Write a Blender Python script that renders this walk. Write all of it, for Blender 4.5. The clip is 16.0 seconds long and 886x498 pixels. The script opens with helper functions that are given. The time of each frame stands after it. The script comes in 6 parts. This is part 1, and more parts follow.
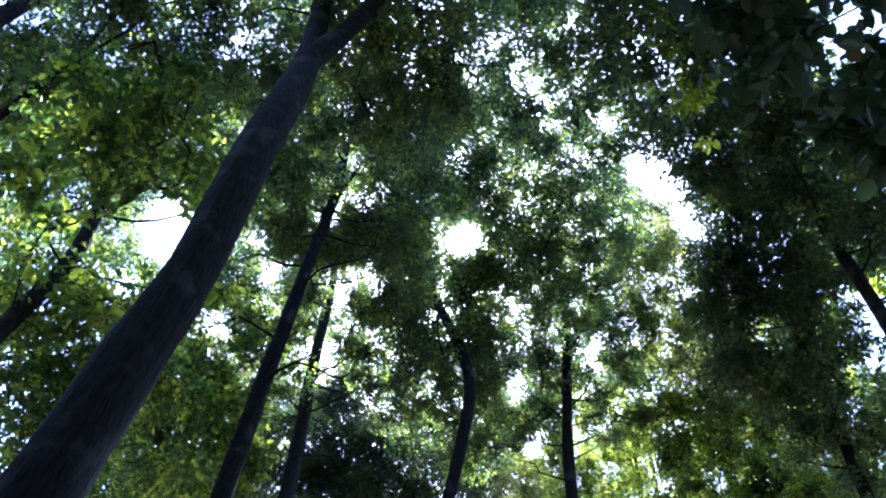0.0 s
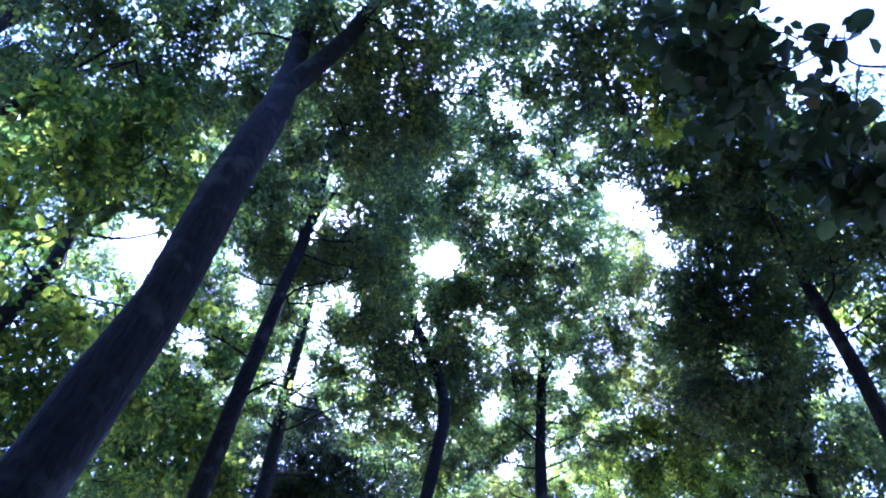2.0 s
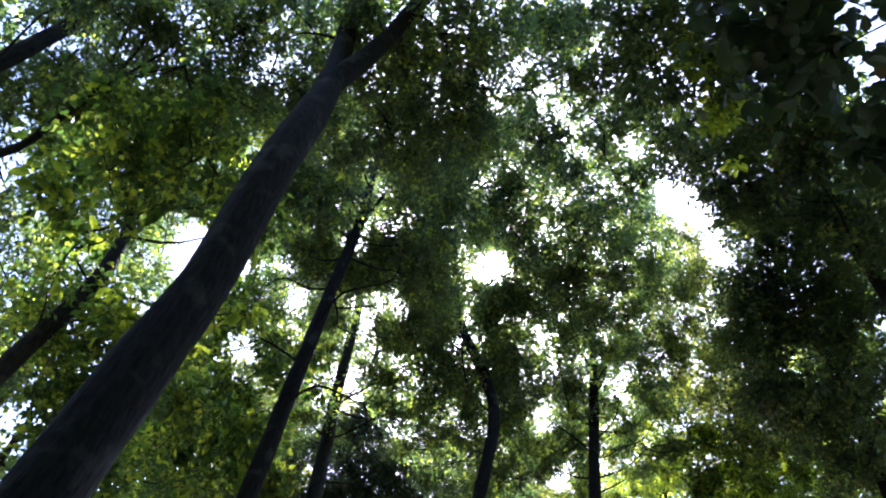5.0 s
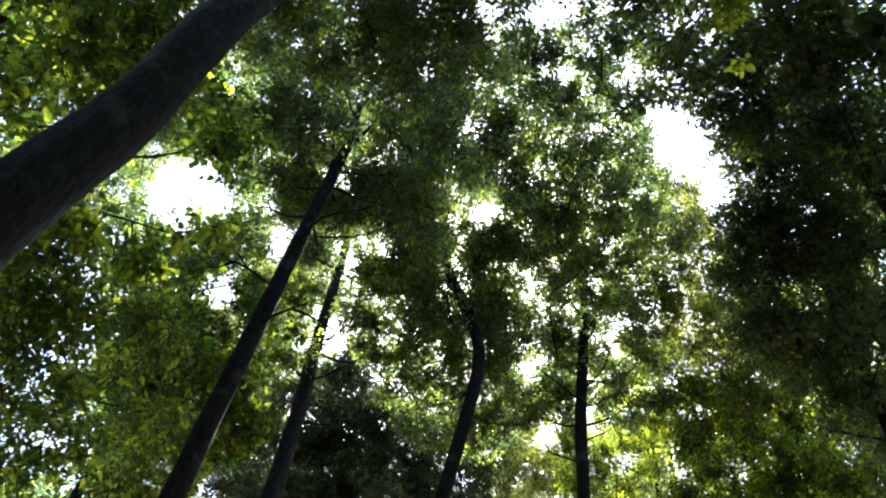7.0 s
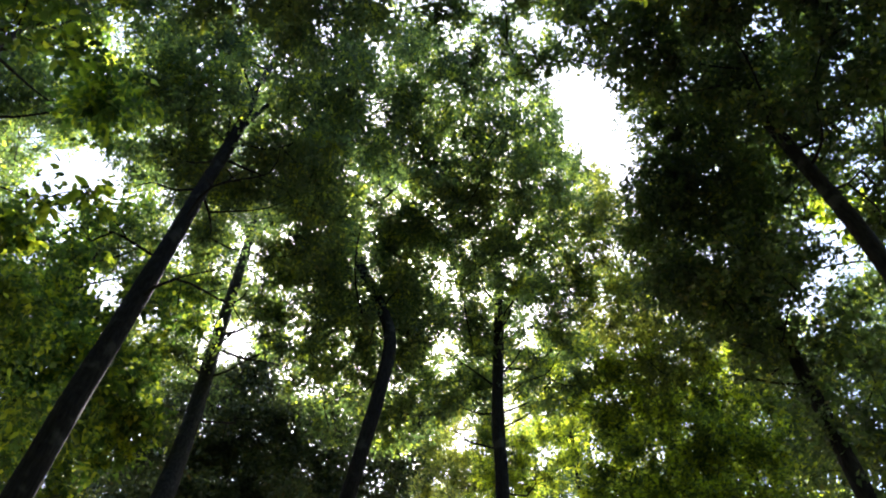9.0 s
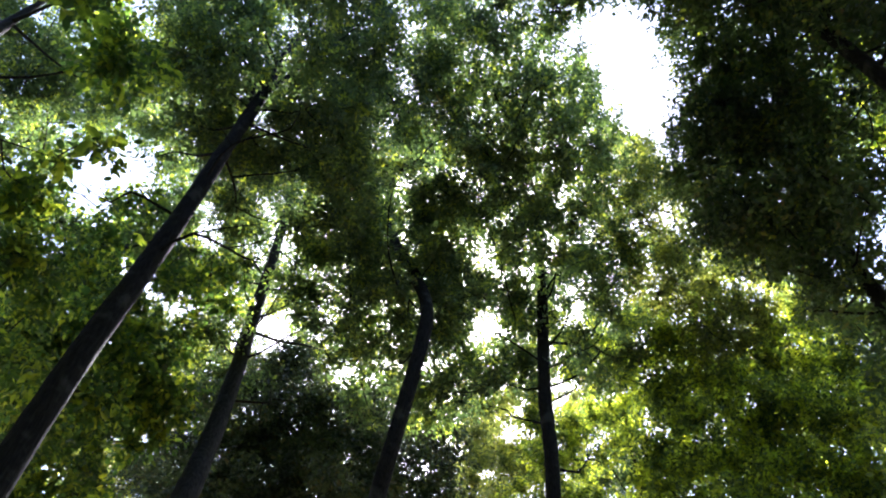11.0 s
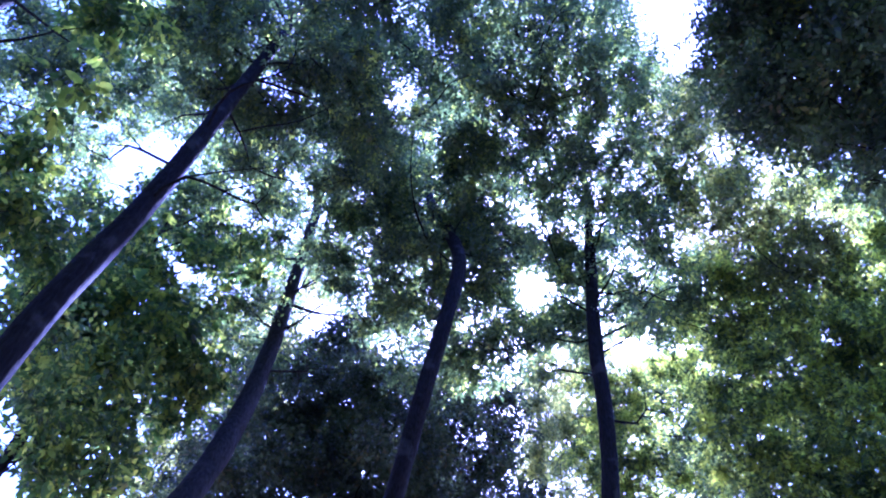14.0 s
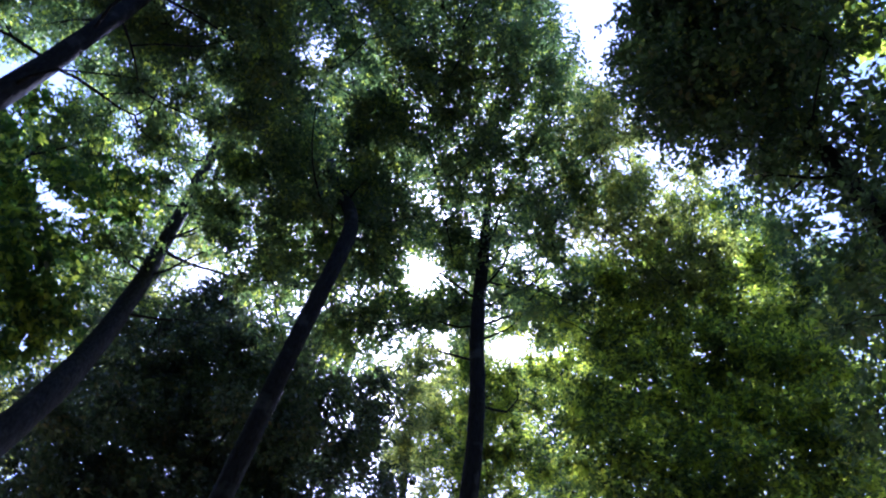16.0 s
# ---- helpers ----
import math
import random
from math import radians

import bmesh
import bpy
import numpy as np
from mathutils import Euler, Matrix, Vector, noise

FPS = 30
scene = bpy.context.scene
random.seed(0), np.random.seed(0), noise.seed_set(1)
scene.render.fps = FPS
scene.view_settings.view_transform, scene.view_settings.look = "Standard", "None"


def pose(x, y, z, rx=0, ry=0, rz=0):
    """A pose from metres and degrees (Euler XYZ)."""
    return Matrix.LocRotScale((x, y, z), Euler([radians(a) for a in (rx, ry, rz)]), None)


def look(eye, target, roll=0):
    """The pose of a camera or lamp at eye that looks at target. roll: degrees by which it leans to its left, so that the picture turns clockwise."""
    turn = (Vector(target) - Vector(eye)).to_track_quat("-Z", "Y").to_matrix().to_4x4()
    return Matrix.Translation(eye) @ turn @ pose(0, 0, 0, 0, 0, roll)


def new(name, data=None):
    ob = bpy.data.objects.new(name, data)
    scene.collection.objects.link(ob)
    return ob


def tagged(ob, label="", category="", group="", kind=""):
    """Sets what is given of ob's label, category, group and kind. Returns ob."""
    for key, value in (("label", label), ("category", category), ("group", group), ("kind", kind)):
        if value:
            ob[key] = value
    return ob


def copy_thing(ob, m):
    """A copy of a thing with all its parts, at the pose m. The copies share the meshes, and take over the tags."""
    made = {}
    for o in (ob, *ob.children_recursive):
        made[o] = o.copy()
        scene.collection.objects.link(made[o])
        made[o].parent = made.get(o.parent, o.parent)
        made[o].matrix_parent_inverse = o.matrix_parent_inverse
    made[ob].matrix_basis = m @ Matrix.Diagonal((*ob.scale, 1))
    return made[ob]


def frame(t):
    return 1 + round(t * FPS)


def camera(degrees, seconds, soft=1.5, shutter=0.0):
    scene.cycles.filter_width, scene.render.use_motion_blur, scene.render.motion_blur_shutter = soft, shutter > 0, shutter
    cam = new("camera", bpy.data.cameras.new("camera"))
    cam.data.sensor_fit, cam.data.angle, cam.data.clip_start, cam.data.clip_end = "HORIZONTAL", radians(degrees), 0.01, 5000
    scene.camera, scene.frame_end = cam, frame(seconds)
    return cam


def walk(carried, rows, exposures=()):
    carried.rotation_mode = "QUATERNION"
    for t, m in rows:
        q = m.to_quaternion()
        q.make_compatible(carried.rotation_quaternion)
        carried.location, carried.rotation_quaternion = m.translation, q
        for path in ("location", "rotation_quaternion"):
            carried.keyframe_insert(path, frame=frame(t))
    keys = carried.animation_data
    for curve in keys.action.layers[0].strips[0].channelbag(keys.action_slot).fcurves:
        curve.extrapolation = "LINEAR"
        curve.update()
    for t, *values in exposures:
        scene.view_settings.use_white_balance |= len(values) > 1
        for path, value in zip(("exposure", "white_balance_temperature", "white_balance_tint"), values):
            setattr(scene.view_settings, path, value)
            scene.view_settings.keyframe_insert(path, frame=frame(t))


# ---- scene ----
cam = camera(62.5, 16.0, 2.05, 0.3)
METRES, EYE, TILT, LEAN, TURN = 8.0, 1.5, 51.4, -4.0, 0.0
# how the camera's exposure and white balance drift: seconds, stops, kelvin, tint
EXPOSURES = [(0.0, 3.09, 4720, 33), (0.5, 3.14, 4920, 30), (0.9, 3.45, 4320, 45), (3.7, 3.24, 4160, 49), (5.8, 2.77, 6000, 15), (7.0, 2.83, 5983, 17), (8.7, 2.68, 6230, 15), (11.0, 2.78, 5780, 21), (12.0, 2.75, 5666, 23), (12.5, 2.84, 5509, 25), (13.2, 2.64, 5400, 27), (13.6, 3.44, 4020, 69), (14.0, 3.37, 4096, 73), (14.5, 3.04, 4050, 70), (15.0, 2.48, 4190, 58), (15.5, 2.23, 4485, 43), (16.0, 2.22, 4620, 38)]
ROWS = [
    (0.0, 0.0, 0.0, 0.0, 0.0, 0.0, -0.0),
    (0.5, 0.0002, -0.0037, 0.0026, -1.2, -0.29, -1.7),
    (1.0, 0.0108, -0.0071, 0.0112, -2.14, -0.03, -2.32),
    (1.5, 0.0155, -0.0168, 0.0183, -2.17, 0.43, -1.98),
    (2.0, 0.0156, -0.0182, 0.0215, -1.42, 1.22, -1.2),
    (2.5, 0.0127, -0.0188, 0.0227, -0.59, 1.87, -0.42),
    (3.0, 0.0122, -0.0172, 0.0221, 0.16, 2.19, 0.14),
    (3.5, 0.0129, -0.0164, 0.0199, 0.57, 2.11, 0.4),
    (6.0, 0.0254, 0.0547, -0.075, 2.73, 2.5, -2.12),
    (6.5, 0.0336, 0.0834, -0.114, 2.03, -1.09, -3.14),
    (7.0, 0.0452, 0.1166, -0.1441, 1.98, 0.5, -2.05),
    (7.5, 0.0488, 0.1317, -0.1734, -1.26, 1.56, -4.36),
    (8.0, 0.0677, 0.1665, -0.2095, -4.62, 2.6, -4.71),
    (8.5, 0.0787, 0.1956, -0.2464, -5.3, 2.44, -2.41),
    (11.0, 0.1214, 0.3367, -0.4213, -0.54, 3.63, 1.53),
    (11.5, 0.1412, 0.3599, -0.4557, -0.36, 0.95, 2.86),
    (12.0, 0.1684, 0.3855, -0.4863, 0.38, -0.21, 4.13),
    (12.5, 0.2012, 0.4045, -0.5125, 0.36, -1.1, 4.21),
    (13.0, 0.2162, 0.4295, -0.546, -1.7, -3.07, 0.94),
    (13.5, 0.2294, 0.4436, -0.5645, 1.13, 0.26, 3.87),
    (14.0, 0.2412, 0.4706, -0.5788, 5.74, 4.35, 5.77),
    (14.5, 0.2314, 0.4781, -0.594, 3.57, 5.23, 4.61),
    (15.0, 0.2311, 0.4927, -0.6157, 0.44, 4.87, 3.93),
    (15.5, 0.2459, 0.5172, -0.6438, -1.31, 4.72, 2.58),
    (16.0, 0.2512, 0.5449, -0.6758, -2.84, 4.56, -1.66),
]
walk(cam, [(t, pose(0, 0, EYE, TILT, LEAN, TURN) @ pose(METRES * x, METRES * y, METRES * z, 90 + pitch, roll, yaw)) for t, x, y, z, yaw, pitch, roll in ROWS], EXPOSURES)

# world: clear, slightly hazy late-morning sky, and the sun ahead of the walk
SUN_EL, SUN_AZ = radians(51.9), radians(-2.6)
world = bpy.data.worlds.new("sky")
scene.world = world
world.use_nodes = True
wn, wl = world.node_tree.nodes, world.node_tree.links
sky = wn.new("ShaderNodeTexSky")
sky.sky_type, sky.sun_disc = "NISHITA", False
sky.sun_elevation, sky.sun_rotation = SUN_EL, SUN_AZ
sky.air_density, sky.dust_density, sky.ozone_density = 1.0, 1.5, 1.0
wl.new(sky.outputs[0], wn["Background"].inputs[0])
wn["Background"].inputs[1].default_value = 0.09
sun = new("sun", bpy.data.lights.new("sun", "SUN"))
sun.data.energy, sun.data.angle, sun.data.color = 5.0, radians(3.5), (1.0, 0.95, 0.86)
sun_way = Vector((math.sin(SUN_AZ) * math.cos(SUN_EL), math.cos(SUN_AZ) * math.cos(SUN_EL), math.sin(SUN_EL)))
sun.matrix_world = look(sun_way * 60, (0, 0, 0))


# ---- materials ----
def material(name):
    m = bpy.data.materials.new(name)
    m.use_nodes = True
    t = m.node_tree
    return m, t.nodes, t.links, t.nodes["Principled BSDF"], t.nodes["Material Output"]


def ramp(nodes, stops):
    r = nodes.new("ShaderNodeValToRGB")
    while len(r.color_ramp.elements) < len(stops):
        r.color_ramp.elements.new(0.5)
    for e, (p, c) in zip(r.color_ramp.elements, stops):
        e.position, e.color = p, (*c, 1)
    return r


def leaf_material(name, dark, mid, light, through_colour, sunlit_tint, share=0.45, rarity=0.62):
    """Thin leaves: waxy skin, light shining through the blade. Patches past rarity have sunlit yellow-green put into
    their see-through colour, and some leaves have browned.
    """
    m, n, l, bsdf, out = material(name)
    geo = n.new("ShaderNodeNewGeometry")
    coord = n.new("ShaderNodeTexCoord")
    hue = ramp(n, [(0.0, dark), (0.5, mid), (0.9, light), (0.93, (0.1, 0.07, 0.035))])
    l.new(geo.outputs["Random Per Island"], hue.inputs[0])
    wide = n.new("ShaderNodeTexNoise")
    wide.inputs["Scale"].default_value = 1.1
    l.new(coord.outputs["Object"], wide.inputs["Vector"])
    # lit and shaded clumps put into the colour, cool dark to warm bright
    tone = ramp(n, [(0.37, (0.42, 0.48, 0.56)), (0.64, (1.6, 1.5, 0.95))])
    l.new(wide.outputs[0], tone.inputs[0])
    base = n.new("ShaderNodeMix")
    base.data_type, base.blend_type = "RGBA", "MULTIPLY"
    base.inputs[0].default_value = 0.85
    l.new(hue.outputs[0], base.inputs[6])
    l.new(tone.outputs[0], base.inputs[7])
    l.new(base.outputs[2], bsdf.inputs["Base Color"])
    bsdf.inputs["Roughness"].default_value = 0.5
    bsdf.inputs["Specular IOR Level"].default_value = 0.3
    # small noise patches of sunlit leaves, put into the see-through colour
    small = n.new("ShaderNodeTexNoise")
    small.inputs["Scale"].default_value, small.inputs["Detail"].default_value = 2.6, 3
    l.new(coord.outputs["Object"], small.inputs["Vector"])
    jitter = n.new("ShaderNodeMath")
    jitter.operation = "MULTIPLY_ADD"
    jitter.inputs[1].default_value = 0.16
    l.new(geo.outputs["Random Per Island"], jitter.inputs[0])
    l.new(small.outputs[0], jitter.inputs[2])
    patch = ramp(n, [(rarity, (0, 0, 0)), (rarity + 0.06, (1, 1, 1))])
    l.new(jitter.outputs[0], patch.inputs[0])
    shine = n.new("ShaderNodeMix")
    shine.data_type = "RGBA"
    l.new(patch.outputs[0], shine.inputs[0])
    shine.inputs[6].default_value = (*through_colour, 1)
    shine.inputs[7].default_value = (*sunlit_tint, 1)
    # thicker blades pass less light, leaf by leaf; tone paints shade bough by bough
    thick = ramp(n, [(0.0, (0.45, 0.5, 0.4)), (0.55, (0.95, 0.95, 0.9)), (1.0, (1.46, 1.42, 1.12))])
    l.new(geo.outputs["Random Per Island"], thick.inputs[0])
    single, whole = n.new("ShaderNodeMix"), n.new("ShaderNodeMix")
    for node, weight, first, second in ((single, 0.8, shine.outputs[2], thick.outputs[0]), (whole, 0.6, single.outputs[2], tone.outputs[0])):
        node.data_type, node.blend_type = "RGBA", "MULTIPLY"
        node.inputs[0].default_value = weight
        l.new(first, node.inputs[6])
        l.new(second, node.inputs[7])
    trans = n.new("ShaderNodeBsdfTranslucent")
    l.new(whole.outputs[2], trans.inputs["Color"])
    both = n.new("ShaderNodeMixShader")
    both.inputs[0].default_value = share
    l.new(bsdf.outputs[0], both.inputs[1])
    l.new(trans.outputs[0], both.inputs[2])
    l.new(both.outputs[0], out.inputs[0])
    return m


def bark_material(name, dark, light, scale):
    m, n, l, bsdf, out = material(name)
    coord = n.new("ShaderNodeTexCoord")
    stretch = n.new("ShaderNodeMapping")
    stretch.inputs["Scale"].default_value = (1, 1, 0.22)
    l.new(coord.outputs["Object"], stretch.inputs[0])
    fine = n.new("ShaderNodeTexNoise")
    fine.inputs["Scale"].default_value, fine.inputs["Detail"].default_value = scale, 8
    l.new(stretch.outputs[0], fine.inputs["Vector"])
    blot = n.new("ShaderNodeTexNoise")
    blot.inputs["Scale"].default_value, blot.inputs["Detail"].default_value = 2.6, 8
    l.new(coord.outputs["Object"], blot.inputs["Vector"])
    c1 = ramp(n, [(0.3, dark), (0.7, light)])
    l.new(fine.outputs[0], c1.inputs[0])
    lichen = ramp(n, [(0.56, (0, 0, 0)), (0.66, (0.6, 0.6, 0.6))])
    l.new(blot.outputs[0], lichen.inputs[0])
    mix = n.new("ShaderNodeMix")
    mix.data_type = "RGBA"
    l.new(lichen.outputs[0], mix.inputs[0])
    l.new(c1.outputs[0], mix.inputs[6])
    mix.inputs[7].default_value = (0.045, 0.046, 0.039, 1)
    l.new(mix.outputs[2], bsdf.inputs["Base Color"])
    bsdf.inputs["Roughness"].default_value = 0.9
    bsdf.inputs["Specular IOR Level"].default_value = 0.12
    bump = n.new("ShaderNodeBump")
    bump.inputs["Strength"].default_value, bump.inputs["Distance"].default_value = 1.0, 0.03
    l.new(fine.outputs[0], bump.inputs["Height"])
    l.new(bump.outputs[0], bsdf.inputs["Normal"])
    return m


# yellow-green of leaves in the sun, painted into the patches
SUNLIT_TINT = (0.69, 0.82, 0.06)
# shade of the dense far crown, put into a darker leaf colour
LEAF_SHADED = leaf_material("leaf_shaded_green", (0.026, 0.04, 0.028), (0.043, 0.062, 0.038), (0.071, 0.094, 0.048), (0.088, 0.125, 0.044), (0.35, 0.45, 0.05), 0.32, 0.77)
# broad leaves seen from below: their missing shade is painted into the colour
LEAF_BROAD = leaf_material("leaf_broad_shaded_green", (0.018, 0.032, 0.018), (0.028, 0.046, 0.024), (0.042, 0.064, 0.03), (0.05, 0.085, 0.026), (0.5, 0.68, 0.05), 0.3, 0.74)
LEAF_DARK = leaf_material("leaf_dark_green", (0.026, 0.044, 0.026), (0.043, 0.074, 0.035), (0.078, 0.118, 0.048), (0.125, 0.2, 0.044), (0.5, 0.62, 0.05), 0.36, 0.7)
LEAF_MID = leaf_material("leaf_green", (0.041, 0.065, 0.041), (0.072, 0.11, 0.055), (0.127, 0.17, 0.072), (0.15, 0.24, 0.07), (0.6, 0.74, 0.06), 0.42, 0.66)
LEAF_FRESH = leaf_material("leaf_fresh_green", (0.023, 0.047, 0.018), (0.04, 0.082, 0.024), (0.09, 0.145, 0.034), (0.16, 0.295, 0.05), SUNLIT_TINT, 0.46, 0.605)
# backlit glow put into the leaf itself by a brighter, more see-through colour
LEAF_GLOW = leaf_material("leaf_backlit_green", (0.03, 0.06, 0.014), (0.05, 0.1, 0.02), (0.1, 0.16, 0.03), (0.42, 0.56, 0.03), SUNLIT_TINT, 0.6, 0.5)
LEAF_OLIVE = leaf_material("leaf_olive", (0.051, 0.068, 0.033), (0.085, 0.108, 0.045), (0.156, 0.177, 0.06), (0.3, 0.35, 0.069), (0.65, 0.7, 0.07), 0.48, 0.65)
# olive leaves with sunlight put into their colour, brighter and more see-through
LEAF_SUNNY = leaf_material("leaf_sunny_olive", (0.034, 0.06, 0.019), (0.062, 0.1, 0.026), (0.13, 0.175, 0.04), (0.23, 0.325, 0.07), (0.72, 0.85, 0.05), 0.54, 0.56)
# near-black bark: the trunks' backlit silhouette is put into its colour
BARK = bark_material("bark_grey_brown", (0.008, 0.0077, 0.007), (0.03, 0.0275, 0.0245), 22)
BARK_BACKLIT = bark_material("bark_backlit", (0.0042, 0.004, 0.0036), (0.0165, 0.0152, 0.013), 30)


def litter_material():
    m, n, l, bsdf, out = material("leaf_litter")
    coord = n.new("ShaderNodeTexCoord")
    cells = n.new("ShaderNodeTexVoronoi")
    cells.inputs["Scale"].default_value = 14
    tex = n.new("ShaderNodeTexNoise")
    tex.inputs["Scale"].default_value, tex.inputs["Detail"].default_value = 0.4, 6
    l.new(coord.outputs["Object"], cells.inputs["Vector"])
    l.new(coord.outputs["Object"], tex.inputs["Vector"])
    a = ramp(n, [(0.2, (0.06, 0.04, 0.02)), (0.5, (0.13, 0.085, 0.04)), (0.9, (0.2, 0.14, 0.07))])
    l.new(cells.outputs["Color"], a.inputs[0])
    b = ramp(n, [(0.45, (0, 0, 0)), (0.62, (1, 1, 1))])
    l.new(tex.outputs[0], b.inputs[0])
    mix = n.new("ShaderNodeMix")
    mix.data_type = "RGBA"
    l.new(b.outputs[0], mix.inputs[0])
    l.new(a.outputs[0], mix.inputs[6])
    mix.inputs[7].default_value = (0.05, 0.075, 0.025, 1)
    l.new(mix.outputs[2], bsdf.inputs["Base Color"])
    bsdf.inputs["Roughness"].default_value = 0.9
    bump = n.new("ShaderNodeBump")
    bump.inputs["Distance"].default_value = 0.03
    l.new(cells.outputs["Distance"], bump.inputs["Height"])
    l.new(bump.outputs[0], bsdf.inputs["Normal"])
    return m


LITTER = litter_material()


# ---- ground: one sheet, finer near the path, out to the horizon ----
def ground():
    rings = [0, 1, 2, 3.5, 5, 7, 9, 12, 16, 21, 28, 40, 60, 100, 200, 500, 1500, 4000]
    bm = bmesh.new()
    centre = bm.verts.new((0, 4, 0))
    before = None
    for r in rings[1:]:
        ring = []
        for i in range(72):
            a = i * math.tau / 72
            x, y = r * math.cos(a), 4 + r * math.sin(a)
            ring.append(bm.verts.new((x, y, 0.07 * noise.noise((x * 0.4, y * 0.4, 0)) * min(1, r / 3))))
        for i in range(72):
            j = (i + 1) % 72
            bm.faces.new((centre, ring[i], ring[j]) if before is None else (before[i], ring[i], ring[j], before[j]))
        before = ring
    me = bpy.data.meshes.new("ground")
    bm.to_mesh(me)
    bm.free()
    for p in me.polygons:
        p.use_smooth = True
    me.materials.append(LITTER)
    tagged(new("ground", me), "forest floor of brown leaf litter and low green growth", "ground", kind="structure")


ground()


# ---- trees ----
def part(name, me, mat, parent, label=""):
    """One mesh as ONE object under a thing or under a part."""
    me.materials.append(mat)
    ob = new(name, me)
    ob.parent = parent
    return tagged(ob, label)


def tube(points, radii, sides, rough=0.0, seed=0.0):
    """A tapered round stem along points, with an uneven skin."""
    verts, faces = [], []
    pts = [Vector(p) for p in points]
    for i, (p, r) in enumerate(zip(pts, radii)):
        d = (pts[min(i + 1, len(pts) - 1)] - pts[max(i - 1, 0)]).normalized()
        u = d.cross(Vector((0.31, 0.95, 0.05))).normalized()
        v = d.cross(u)
        for k in range(sides):
            a = k * math.tau / sides
            w = u * math.cos(a) + v * math.sin(a)
            s = 1 + rough * noise.noise((w.x * 2.2 + seed, w.y * 2.2, p.z * 0.9)) + 0.5 * rough * noise.noise((w.x * 7 + seed, w.y * 7, p.z * 3.1))
            verts.append(p + w * r * s)
    for i in range(len(pts) - 1):
        for k in range(sides):
            j = (k + 1) % sides
            faces.append((i * sides + k, i * sides + j, (i + 1) * sides + j, (i + 1) * sides + k))
    faces.append(tuple(range((len(pts) - 1) * sides, len(pts) * sides)))
    me = bpy.data.meshes.new("stem")
    me.from_pydata(verts, [], faces)
    for p in me.polygons:
        p.use_smooth = True
    return me


def spline(nodes, step):
    """A smooth line through nodes (Catmull-Rom), cut about every step metres."""
    p = [Vector(q) for q in nodes]
    p = [p[0] * 2 - p[1]] + p + [p[-1] * 2 - p[-2]]
    out = []
    for a, b, c, d in zip(p, p[1:], p[2:], p[3:]):
        n = max(2, int((c - b).length / step))
        for i in range(n):
            t = i / n
            out.append(0.5 * (2 * b + (c - a) * t + (2 * a - 5 * b + 4 * c - d) * t * t + (3 * b - a - 3 * c + d) * t ** 3))
    out.append(p[-2])
    return out


